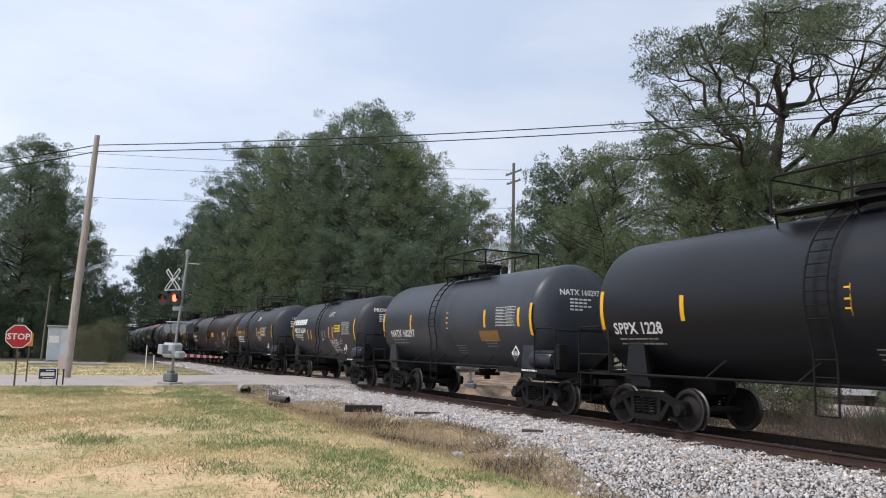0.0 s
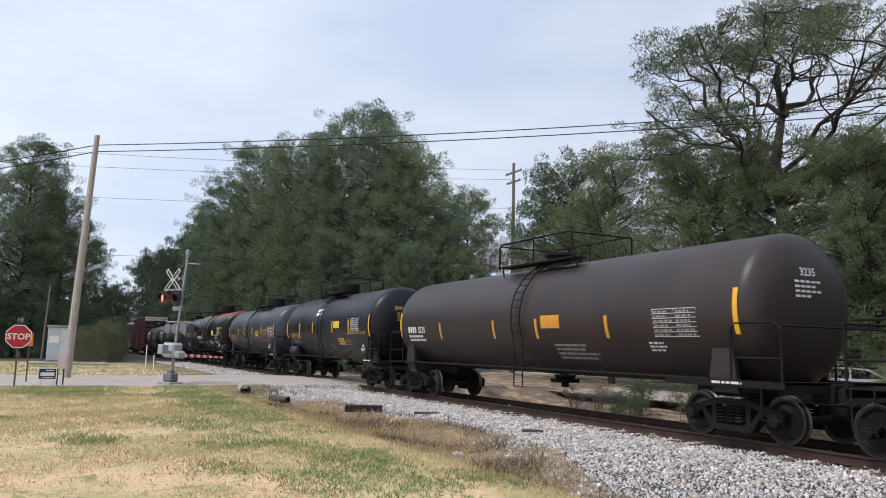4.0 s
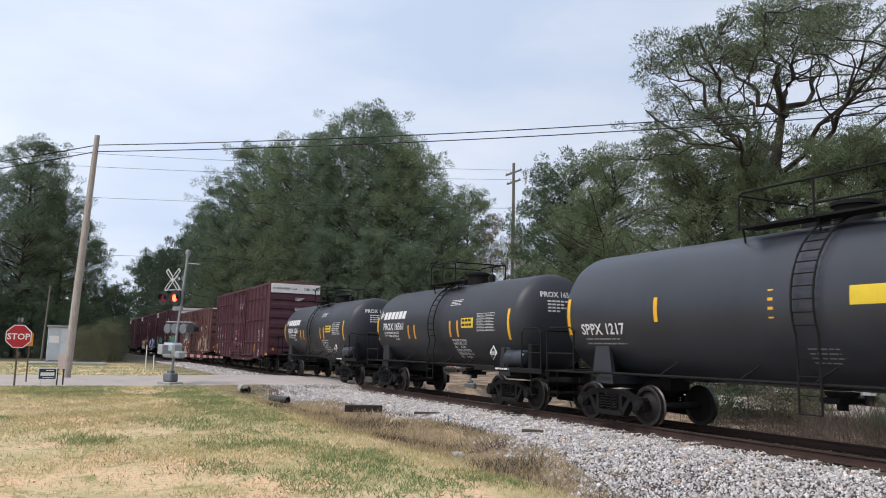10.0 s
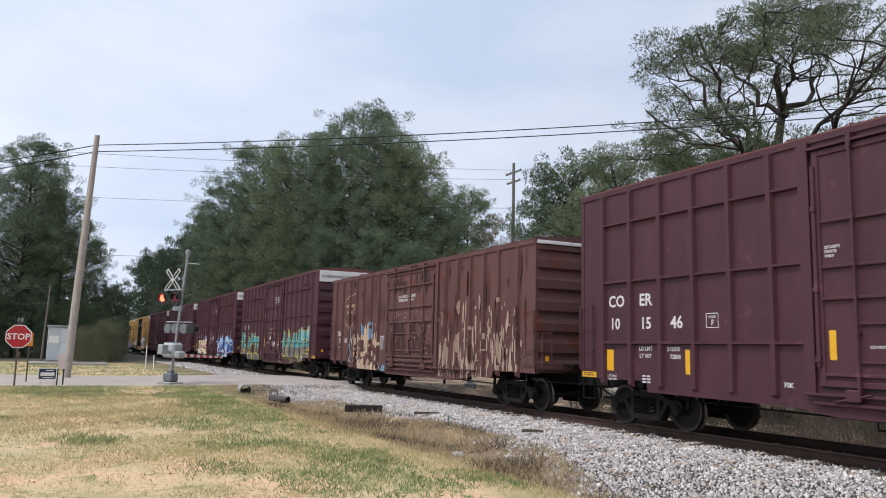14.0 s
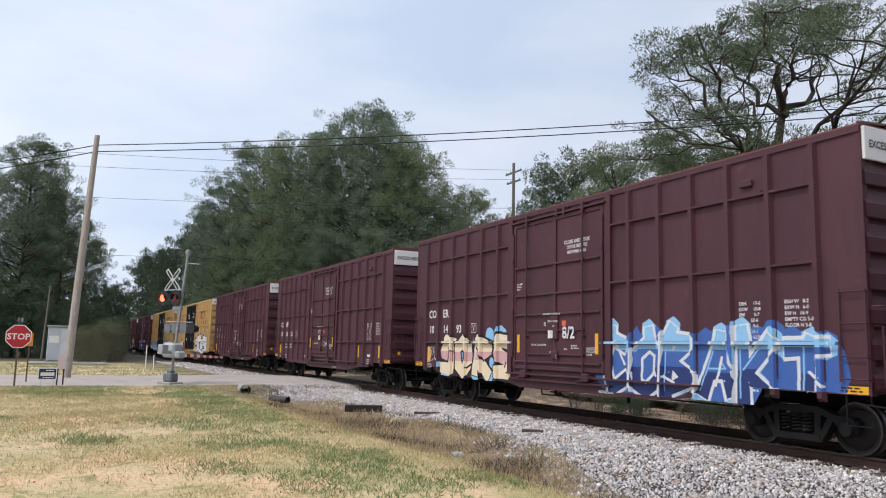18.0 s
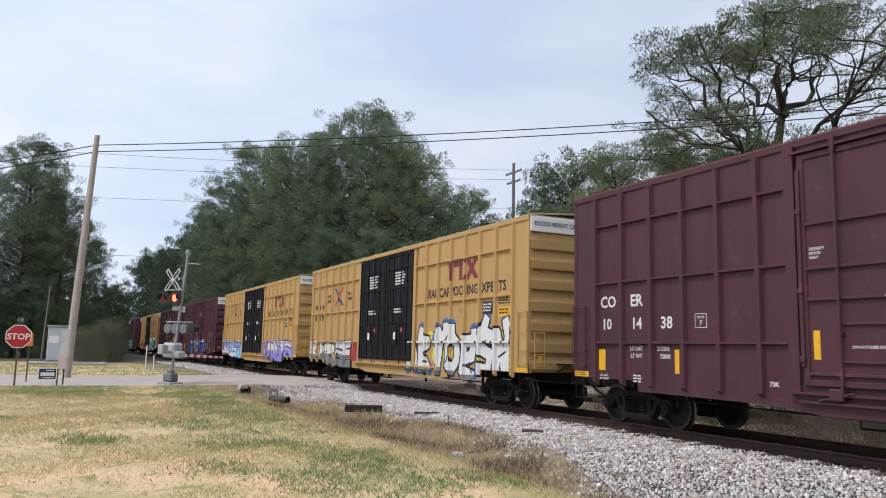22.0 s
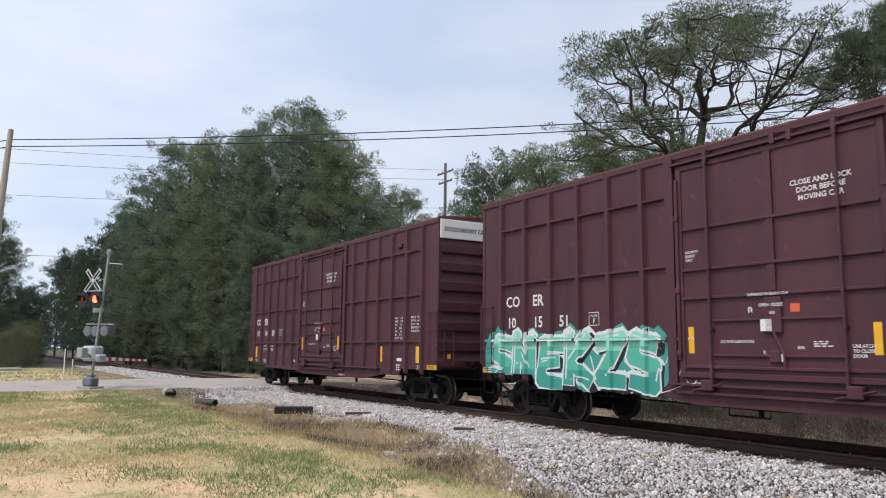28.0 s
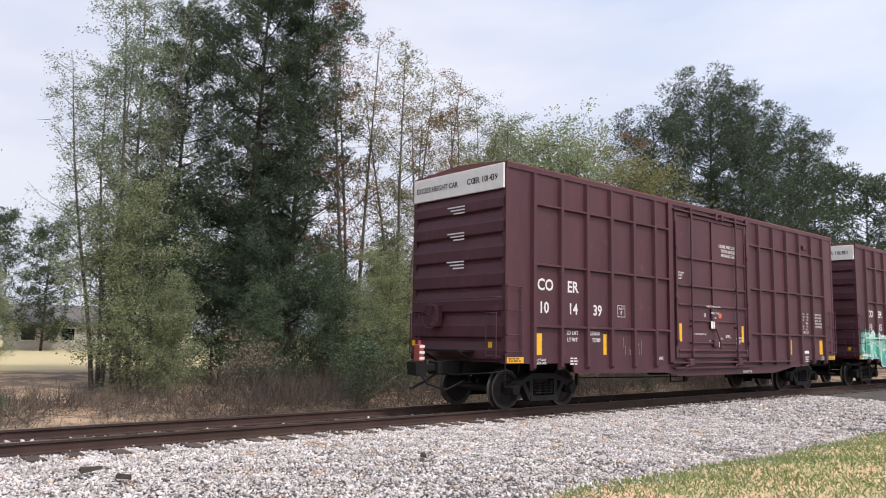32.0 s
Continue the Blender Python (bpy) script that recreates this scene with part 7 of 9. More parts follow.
    for i in range(3):
        g = Geo()
        for j in range(3):
            z = 4.3 - i * 0.6 - j * 0.07
            g.add([(18.91, 0.0, z), (18.91, 0.55 - 0.1 * j, z), (18.91, 0.55 - 0.1 * j, z + 0.03), (18.91, 0.0, z + 0.03)], [(0, 1, 2, 3)])
        part("small_print", g, M_DARKTXT, car)
    return car


ya = yellow_boxcar("yellow boxcar with black doors and white block graffiti")
yb = copy_thing(ya, pose(0, 0, 0))
yb["label"] = "yellow boxcar with black doors and purple graffiti"
yc = copy_thing(ya, pose(0, 0, 0))
yc["label"] = "yellow boxcar with black doors and bright turquoise graffiti"
graffiti(ya, "KNRSE", 0.3, 5.9, 0.74, 1.95, 21, TB_RIBS, None, TB_BELT, 0.42, line=(M_BLK, 0.03), fills=((0.6, M_WHT), (1.5, M_GREY)), glint=M_WHT)
red_fill = Spray(ya, TB_RIBS, TB_BELT, None, "red sprayed block")
red_fill.layer([[(5.6, 1.0), (6.5, 1.0), (6.5, 1.5), (6.2, 1.75), (5.6, 1.6)]], M_REDS)
graffiti(ya, "ARTOESN", 11.2, 18.0, 0.72, 2.2, 22, TB_RIBS, None, TB_BELT, 0.52, bubbles=M_YEL, halo=(M_BLUE, 0.06), line=(M_BLK, 0.045), fills=((0.9, M_WHT), (1.5, M_GREY)), spikes=0.28)
yel_fill = Spray(ya, TB_RIBS, TB_BELT, None, "yellow sprayed block with black tags")
yel_fill.layer([[(17.1, 0.9), (18.05, 0.9), (18.05, 1.7), (17.1, 1.7)]], M_YEL)
tag(ya, 23, 17.2, 1.0, 0.8, 0.6, M_BLK, TB_RIBS, None, TB_BELT, 0.04)
graffiti(yb, "NKLST", 0.4, 6.0, 0.76, 1.9, 24, TB_RIBS, None, TB_BELT, 0.42, cloud=M_SKY, line=(M_DEEP, 0.03), fills=((0.5, M_LIL), (1.5, M_WHT)), glint=M_WHT)
graffiti(yb, "MRKTS", 12.1, 18.0, 0.76, 1.9, 25, TB_RIBS, None, TB_BELT, 0.42, cloud=M_LIL, line=(M_DEEP, 0.04), fills=((0.5, M_WHT), (1.5, M_LIL)), glint=M_WHT)
graffiti(yc, "CRAOTS", 0.2, 6.3, 0.74, 2.05, 26, TB_RIBS, None, TB_BELT, 0.42, cloud=paint("dark_red_spray", "6e2a2c"), bubbles=paint("petrol_spray", "2c5a60"), line=(paint("dark_red_spray", "6e2a2c"), 0.04), fills=((0.35, M_CREAM), (0.7, M_ORG), (1.5, M_CREAM)), glint=M_CREAM)
lilac = Spray(yc, TB_RIBS, TB_BELT, None, "pink and lilac sprayed clouds")
rl_ = random.Random(41)
lilac.layer([blob(rl_, rl_.uniform(9.6, 18.5), rl_.uniform(0.6, 1.5), rl_.uniform(0.3, 0.6), rl_.uniform(0.2, 0.45), 14) for i in range(46)], M_PINK)
lilac.layer([blob(rl_, rl_.choice((17.2, 17.7)) + rl_.uniform(-0.5, 0.5), rl_.uniform(1.3, 2.25), rl_.uniform(0.2, 0.4), rl_.uniform(0.15, 0.35), 14) for i in range(22)], paint("soft_lilac_spray", "b9a0d4"))
graffiti(yc, "SNEKZST", 11.4, 17.5, 0.74, 2.4, 27, TB_RIBS, None, TB_BELT, 0.44, shade=M_BLK, line=(M_BLK, 0.05), fills=((0.34, paint("cream_white_spray", "e6ead8")), (0.55, M_MINT), (1.5, M_CYAN)), spikes=0.12, lean=0.34)
tag(yc, 28, 17.4, 2.3, 0.5, 0.25, M_BLK, TB_RIBS, None, TB_BELT)
tag(yc, 29, 14.1, 2.5, 0.5, 0.3, M_BLK, TB_RIBS, None, TB_BELT)
tag(yc, 30, 17.3, 0.8, 0.6, 0.3, M_BLK, TB_RIBS, None, TB_BELT)
take(ya, -284.2)
take(yb, -305.2)
take(yc, -363.95)


# ---- trees ----
def blades(centres, radii, per, length, width, seed, up=0.35, droop=0.0):
    """Thin leaf blades round many points: arrays of vertices and triangles."""
    rs = np.random.RandomState(seed)
    n = len(centres)
    c = np.repeat(np.asarray(centres), per, 0)
    r = np.repeat(np.asarray(radii), per)
    d = rs.normal(size=(n * per, 3))
    d[:, 2] += up
    d /= np.linalg.norm(d, axis=1)[:, None] + 1e-9
    a = c + d * (r * rs.uniform(0.0, 0.55, n * per))[:, None]
    tip = a + d * (length * rs.uniform(0.6, 1.25, n * per))[:, None]
    tip[:, 2] -= droop * rs.rand(n * per)
    s = np.cross(d, rs.normal(size=(n * per, 3)))
    s /= np.linalg.norm(s, axis=1)[:, None] + 1e-9
    s *= (width * rs.uniform(0.6, 1.3, n * per))[:, None]
    mid = (a + tip) / 2
    v = np.stack([a, mid + s, tip, mid - s], 1).reshape(-1, 3)
    f = np.arange(n * per * 4).reshape(-1, 4)
    return v, f


def puffs(centres, radii, per, length, width, seed, flat=0.8, up=0.5):
    """Needles in rounded tufts: blades that stand out of a ball round each centre, combed upwards."""
    rs = np.random.RandomState(seed)
    n = len(centres) * per
    c = np.repeat(np.asarray(centres, float), per, 0)
    r = np.repeat(np.asarray(radii, float), per)
    o = rs.normal(size=(n, 3))
    o /= np.linalg.norm(o, axis=1)[:, None] + 1e-9
    root = c + o * (r * rs.uniform(0.25, 1.0, n) ** 0.6)[:, None] * np.array([1, 1, flat])
    d = 0.65 * o + 0.55 * rs.normal(size=(n, 3))
    d[:, 2] += up
    d /= np.linalg.norm(d, axis=1)[:, None] + 1e-9
    tip = root + d * (length * rs.uniform(0.6, 1.3, n))[:, None]
    side = np.cross(d, rs.normal(size=(n, 3)))
    side /= np.linalg.norm(side, axis=1)[:, None] + 1e-9
    side *= (width * rs.uniform(0.6, 1.3, n))[:, None]
    mid = root * 0.5 + tip * 0.5
    v = np.stack([root, mid + side, tip, mid - side], 1).reshape(-1, 3)
    return v, np.arange(n * 4).reshape(-1, 4)


def pine_meshes(seed, h, start, spread, limbs, tufts, per, blade, material, bark, lean=0.4, flat=0.0, top=0.35, cluster=0.9, trunk_r=0.24, twist=0.25):
    """Trunk with limbs, and a crown of needle tufts gathered in clumps at the limbs' ends."""
    rnd = random.Random(seed)
    g = Geo()
    ph = rnd.uniform(0, 6)
    def spine(t):
        return Vector((lean * math.sin(2.2 * t + ph) * t, lean * math.cos(1.7 * t + ph) * t, h * t))
    g.tube([spine(i / 9) for i in range(10)], [trunk_r * (1 - 0.85 * i / 9) for i in range(10)], 9)
    centres, radii = [], []
    for i in range(limbs):
        t = start + (1 - start) * (i + rnd.random()) / limbs
        u = (t - start) / (1 - start)
        reach = spread * (top * 0.5 + (1 - top * 0.5) * math.sqrt(max(0.0, 1 - ((u - 0.22) / 0.82) ** 2))) * rnd.uniform(0.66, 1.06)
        az = i * 2.4 + rnd.uniform(-0.6, 0.6)
        p = spine(t)
        rise = rnd.uniform(0.05, 0.45) * (1 - flat) + 0.25 * u
        pts = [p]
        way = Vector((math.cos(az), math.sin(az), rise))
        for k in range(1, 6):
            way = (way + Vector((rnd.uniform(-1, 1), rnd.uniform(-1, 1), rnd.uniform(-0.5, 0.7))) * twist).normalized()
            pts.append(pts[-1] + way * reach / 5)
        r0 = trunk_r * 0.42 * (1 - 0.6 * u)
        g.tube(pts, [r0 * (1 - 0.8 * k / 5) for k in range(6)], 5, False)
        subs = [pts[-1], pts[-2], pts[-3] if u < 0.8 else pts[-2]]
        for k in range(5):
            q = pts[rnd.randrange(2, 6)]
            e = q + Vector((rnd.uniform(-1, 1), rnd.uniform(-1, 1), rnd.uniform(-0.15, 0.75))) * reach * 0.32
            g.tube([q, (q + e) / 2 + Vector((0, 0, 0.08 * reach * rnd.uniform(-1, 1))), e], [r0 * 0.3, r0 * 0.2, r0 * 0.1], 4, False)
            subs.append(e)
        for q in subs:
            for k in range(tufts):
                o = Vector((rnd.gauss(0, 1), rnd.gauss(0, 1), rnd.gauss(0, 0.5))) * cluster * 0.7
                centres.append(tuple(q + o))
                radii.append(rnd.uniform(0.55, 1.0) * cluster)
    v, f = puffs(centres, radii, per, blade[0], blade[1], seed)
    return g.mesh("trunk", bark, 60), array_mesh("crown", v, f, material)


def umbrella_meshes(seed, h, fork, radius, drop, limbs, depth, per, material, branches=6, low=0, pad=0.62):
    """An old pine: a bare trunk that forks high up, crooked limbs that arch outwards, and needles in flat pads under a wide, low dome."""
    rnd = random.Random(seed)
    g = Geo()
    jog = lambda k: Vector((rnd.uniform(-1, 1), rnd.uniform(-1, 1), rnd.uniform(-0.8, 0.8))) * k
    trunk = [Vector((0, 0, 0)), Vector((0.25, 0.1, fork * 0.4)), Vector((0.1, 0.3, fork * 0.75)), Vector((-0.15, 0.2, fork)), Vector((0.2, 0.1, fork + 0.3 * (h - fork))), Vector((0.05, -0.2, fork + 0.62 * (h - fork)))]
    g.tube(trunk, [0.40, 0.34, 0.30, 0.25, 0.16, 0.07], 10)
    centres, radii = [], []

    def crooked(a, e, r0, r1, n, bend, lift):
        """A limb from a to e that leaves flat and turns up towards its end."""
        ctrl = a.lerp(e, 0.55)
        ctrl.z = a.z + (e.z - a.z) * lift
        pts = []
        for k in range(n + 1):
            t = k / n
            q = a * (1 - t) ** 2 + ctrl * 2 * t * (1 - t) + e * t * t
            pts.append(q + (jog(bend) if 0 < k < n else Vector((0, 0, 0))))
        g.tube(pts, [r0 + (r1 - r0) * (k / n) ** 0.8 for k in range(n + 1)], 7 if r0 > 0.07 else 4, False)
        return pts

    for i in range(limbs + low):
        a = i * 2.399 + rnd.uniform(-0.3, 0.3)
        under = i >= limbs
        rho = radius * (math.sqrt((i + 0.5) / limbs) * rnd.uniform(0.70, 0.86) if not under else rnd.uniform(0.35, 0.7))
        x, y = math.cos(a) * rho, math.sin(a) * rho
        z = h - drop * (rho / radius) ** 2 - 0.9 if not under else fork + rnd.uniform(-1.6, 0.8)
        root = Vector((-0.1, 0.2, fork * rnd.uniform(0.80, 1.0))) if rho > 0.45 * radius else trunk[4].copy()
        if under:
            root = Vector((0, 0.2, fork * rnd.uniform(0.62, 0.8)))
        main = crooked(root, Vector((x, y, z)), 0.16 if i % 3 else 0.21, 0.045, 9, 0.30, 0.30)
        for k in range(branches):
            q = main[rnd.choice((4, 5, 6, 7, 8, 9))]
            o = Vector((rnd.gauss(0, 1), rnd.gauss(0, 1), 0)) * 0.20 * radius
            ex, ey = q.x * 0.35 + x * 0.72 + o.x, q.y * 0.35 + y * 0.72 + o.y
            ez = h - drop * min(1.25, math.hypot(ex, ey) / radius) ** 2 - depth * rnd.random() ** 1.6 if not under else z + rnd.uniform(-0.5, 0.7)
            br = crooked(q, Vector((ex, ey, ez)), 0.055, 0.018, 6, 0.22, 0.35)
            for j in range(9):
                b = br[rnd.choice((2, 3, 4, 4, 5, 5, 6, 6))]
                e3 = b + Vector((rnd.gauss(0, 0.62), rnd.gauss(0, 0.62), rnd.uniform(0.0, 0.5)))
                g.tube([b, (b + e3) / 2 + jog(0.1), e3], [0.022, 0.015, 0.008], 3, False)
                centres.append(tuple(e3))
                radii.append(rnd.uniform(0.6, 1.15) * pad)
    v, f = puffs(centres, radii, per, 0.20, 0.018, seed, 0.38, 0.7)
    return g.mesh("trunk", M_BARK, 60), array_mesh("crown", v, f, material)


def leaf_meshes(seed, h, start, spread, limbs, leaves, size, material, bark, trunk_r=0.12, fork=True, cluster=0.55):
    """A broad-leaved tree: forked stems, twigs and single leaves."""
    rnd = random.Random(seed)
    g = Geo()
    centres = []
    stems = 3 if fork else 1
    for s in range(stems):
        a0 = s * 2.1 + rnd.random()
        lean = rnd.uniform(0.04, 0.13) * h if stems > 1 else 0.02 * h
        base = Vector((0.12 * math.cos(a0), 0.12 * math.sin(a0), 0)) * (stems - 1)
        def spine(t):
            return base + Vector((math.cos(a0) * lean * t ** 1.3 + 0.15 * math.sin(5 * t + s), math.sin(a0) * lean * t ** 1.3 + 0.15 * math.cos(4 * t), h * t * (1 - 0.06 * s)))
        g.tube([spine(i / 8) for i in range(9)], [trunk_r * (1 - 0.88 * i / 8) for i in range(9)], 7)
        for i in range(limbs):
            t = start + (0.98 - start) * (i + rnd.random()) / limbs
            u = (t - start) / (1 - start)
            reach = spread * (1.1 - 0.75 * u) * rnd.uniform(0.6, 1.1)
            az = i * 2.4 + rnd.uniform(-0.5, 0.5)
            p = spine(t)
            way = Vector((math.cos(az), math.sin(az), 0.75)).normalized()
            pts = [p]
            for k in range(1, 5):
                way = (way + Vector((rnd.uniform(-1, 1), rnd.uniform(-1, 1), rnd.uniform(-0.3, 0.5))) * 0.22).normalized()
                pts.append(pts[-1] + way * reach / 4)
            g.tube(pts, [trunk_r * 0.3 * (1 - u * 0.5) * (1 - 0.8 * k / 4) for k in range(5)], 4, False)
            for k in range(4):
                q = pts[rnd.randrange(1, 5)]
                e = q + Vector((rnd.uniform(-1, 1), rnd.uniform(-1, 1), rnd.uniform(-0.2, 0.9))) * reach * 0.4
                g.tube([q, e], [0.012, 0.005], 3, False)
                centres += [tuple(q), tuple(e), tuple((q + e) / 2)]
            centres += [tuple(p_) for p_ in pts[2:]]
    rs = np.random.RandomState(seed)
    c = np.array(centres)
    sprays = max(1, leaves // 34)
    spot = c[rs.randint(0, len(c), sprays)] + np.clip(rs.normal(size=(sprays, 3)), -1.7, 1.7) * cluster * np.array([0.5, 0.5, 0.4])
    pick = spot[rs.randint(0, sprays, leaves)] + rs.normal(size=(leaves, 3)) * size * np.array([2.1, 2.1, 1.3])
    v, f = blades(pick, np.full(leaves, 0.1), 1, size, size * 0.36, seed + 1, 0.0, size * 0.4)
    return g.mesh("trunk", bark, 60), array_mesh("crown", v, f, material)


TREES = {
    "dense_a": pine_meshes(11, 22, 0.06, 6.0, 104, 1, 84, (0.30, 0.026), M_PINE, M_BARK, cluster=0.66, top=0.7),
    "dense_b": pine_meshes(12, 22, 0.08, 5.6, 98, 1, 84, (0.30, 0.026), M_PINE, M_BARK, cluster=0.68, lean=0.8, top=0.6),
    "dense_c": pine_meshes(13, 20, 0.05, 6.0, 98, 1, 84, (0.30, 0.026), M_PINE2, M_BARK, cluster=0.66, top=0.6),
    "dense_d": pine_meshes(16, 22, 0.06, 5.8, 100, 1, 84, (0.30, 0.026), M_PINEFAR, M_BARK, cluster=0.66, top=0.6),
    "far_a": pine_meshes(14, 22, 0.05, 6.0, 50, 1, 40, (0.55, 0.07), M_PINEFAR, M_BARK, cluster=0.9, top=0.6),
    "far_b": pine_meshes(15, 22, 0.05, 5.6, 46, 1, 40, (0.55, 0.07), M_PINEFAR, M_BARK, cluster=0.9, top=0.6),
    "low_a": pine_meshes(21, 13, 0.06, 5.2, 76, 1, 110, (0.22, 0.019), M_PINE2, M_BARK, cluster=0.58, lean=0.6, top=0.7),
    "low_b": pine_meshes(22, 13, 0.05, 5.0, 74, 1, 110, (0.17, 0.028), M_SHRUB, M_BARK, cluster=0.58, lean=0.5, top=0.7),
    "open_a": umbrella_meshes(31, 19.5, 11.6, 9.0, 4.8, 12, 2.6, 100, M_PINEOLD, 6, 6, 0.52),
    "open_b": umbrella_meshes(32, 19.0, 10.0, 5.6, 5.0, 12, 3.4, 130, M_PINEOPEN, 6, 3),
    "slim_a": leaf_meshes(41, 15, 0.22, 2.8, 18, 24000, 0.072, M_LEAFPALE, M_BARKGREY, 0.10),
    "slim_b": leaf_meshes(42, 14, 0.18, 2.6, 18, 20000, 0.072, M_LEAFY, M_BARKGREY, 0.10),
    "slim_c": leaf_meshes(43, 15, 0.25, 2.4, 18, 15000, 0.068, M_LEAFRED, M_BARKGREY, 0.10),
    "slim_pine": pine_meshes(44, 16, 0.14, 2.9, 60, 1, 150, (0.17, 0.017), M_PINEFAR, M_BARK, cluster=0.44, trunk_r=0.15, lean=0.5),
    "bush_a": leaf_meshes(51, 8, 0.05, 3.0, 18, 34000, 0.072, M_LEAF, M_BARKGREY, 0.08),
    "bush_b": leaf_meshes(52, 8, 0.04, 3.2, 18, 34000, 0.074, M_CREEPER, M_BARKGREY, 0.08),
    "bush_d": leaf_meshes(54, 8, 0.04, 3.2, 18, 20000, 0.095, M_SHRUB, M_BARKGREY, 0.07),
    "bush_e": leaf_meshes(55, 8, 0.03, 3.2, 24, 9000, 0.12, M_BRUSHGREEN, M_BARKGREY, 0.06),
    "bush_c": leaf_meshes(53, 7, 0.05, 2.8, 16, 26000, 0.07, M_LEAFY, M_BARKGREY, 0.07),
    "shrub_a": leaf_meshes(61, 2.2, 0.03, 1.3, 9, 3000, 0.075, M_SHRUB, M_BARKGREY, 0.03, cluster=0.4),
    "shrub_b": leaf_meshes(62, 2.0, 0.03, 1.3, 9, 1600, 0.075, M_BRUSHLEAF, M_BARKGREY, 0.03, cluster=0.4),
}
BASE_H = {"dense_a": 24.2, "dense_b": 24.2, "dense_c": 22.2, "dense_d": 24.2, "far_a": 24.2, "far_b": 24.2, "low_a": 14.6, "low_b": 14.6, "open_a": 19.9, "open_b": 19.6, "slim_a": 15, "slim_b": 14, "slim_c": 15, "slim_pine": 16,
          "bush_a": 8, "bush_b": 8, "bush_c": 7, "bush_d": 8, "bush_e": 8, "shrub_a": 2.2, "shrub_b": 2.0}


def tree(kind, x, y, h, name, label, category="tree", rz=None, wide=1.0):
    if kind.startswith("dense") and (x < -108 or x > 58):
        kind = "far_a" if kind == "dense_a" else "far_b"
    k = h / BASE_H[kind]
    z = float(height(x, y)) - (0.10 * h if kind.startswith("bush") else 0.05)
    ob = thing(name, label, category, at=(x, y, z), rz=(x * 37 + y * 53) % 360 if rz is None else rz)
    tr, cr = TREES[kind]
    for nm, me in (("trunk", tr), ("crown", cr)):
        p = part(nm, me, None, ob)
        p.scale = (k * wide, k * wide, k)
    return ob


PINE_L = "tall dark green pine with a dense rounded crown"
for kind, x, y, h in (
        ("dense_a", -68.4, 24.9, 26.0), ("dense_b", -72.8, 23.3, 24.6), ("dense_c", -76.8, 21.4, 24.0), ("dense_a", -84.5, 20.0, 25.2), ("dense_b", -64.6, 26.8, 23.2), ("dense_c", -61.4, 28.2, 20.2),
        ("dense_b", -58.6, 29.4, 15.2), ("dense_c", -56.0, 29.8, 10.6), ("dense_c", -80, 25, 22.0), ("dense_b", -91.5, 18.0, 22.4), ("dense_a", -95, 22, 22.0), ("dense_b", -101, 17.6, 20.6), ("dense_c", -112, 17.2, 19.8),
        ("dense_a", -118, 21, 21.5), ("dense_b", -126, 17.4, 19.2), ("dense_a", -142, 17.6, 19), ("dense_c", -160, 17.6, 20), ("dense_b", -182, 18.6, 24), ("dense_c", -210, 19, 24), ("dense_a", -72, 31, 21),
        ("dense_c", -63, 34, 17), ("dense_a", -66, 21.6, 13), ("dense_c", -72, 20.4, 14), ("dense_b", -78, 18.8, 13), ("dense_a", -60.5, 24.2, 12.5), ("dense_c", -88, 17.4, 14), ("dense_b", -56.5, 25.6, 11), ("dense_b", -98, 16.6, 13),
        ("dense_b", -250, 18, 18), ("dense_a", -300, 16, 14), ("dense_c", -360, 8, 11)):
    tree(kind, x, y, h, "pine_tree", PINE_L)
for kind, x, y, h in (("dense_c", -88, 0.2, 17.5), ("dense_a", -92, 2.6, 13.5), ("dense_a", -86, -3.6, 22.3), ("dense_b", -92, -9.5, 21), ("dense_c", -82, -12, 17.5), ("dense_b", -99, -3, 22), ("dense_a", -104, -12, 24), ("dense_c", -84, -19, 19), ("dense_b", -97, -22, 22),
                      ("dense_a", -90, -30, 22), ("dense_c", -120, -4, 21), ("dense_a", -150, -2, 22), ("dense_b", -190, -1, 13), ("dense_c", -240, 2, 11)):
    tree(kind, x, y, h, "pine_tree", "tall dark pine beyond the road")
for kind, x, y, h, lb in (
        ("low_b", -38.0, 27.5, 13.6, "broad dark green tree with leaves to the ground"), ("low_a", -32.5, 26.5, 12.6, "olive green pine with low boughs"), ("low_a", -27, 27.5, 12.2, "olive green pine with low boughs"),
        ("low_b", -42.5, 30.5, 12.5, "broad dark green tree with leaves to the ground"), ("low_a", -18.9, 30.0, 8.4, "olive green pine with low boughs"), ("low_a", -21.5, 34.5, 12.6, "olive green pine with low boughs"), ("low_a", -17.6, 31.4, 11.0, "olive green pine with low boughs"), ("low_a", -22.6, 28.4, 10.6, "olive green pine with low boughs"), ("low_a", -19.8, 29.0, 11.2, "olive green pine with low boughs"), ("bush_b", -16.5, 33, 9.0, "bushy green tree overgrown with creepers"),
        ("low_b", -30.5, 33, 12, "broad dark green tree behind the track"), ("low_a", -22, 36, 11, "olive green pine with low boughs"), ("bush_a", -11.6, 40.5, 10.5, "bushy green tree overgrown with creepers"), ("low_a", -47, 36, 11, "olive green pine with low boughs")):
    tree(kind, x, y, h, "tree", lb)
tree("open_a", -24.7, 30.3, 19.0, "pine_tree", "old pine with a wide open crown and bare limbs", rz=40, wide=1.12)
tree("open_b", -16.20, 32.79, 17.9, "pine_tree", "tall pine with dense clumps on spreading limbs", rz=10, wide=0.62)
tree("open_b", -14.4, 44.0, 22.0, "pine_tree", "tall pine with dense clumps on spreading limbs", rz=130, wide=0.86)
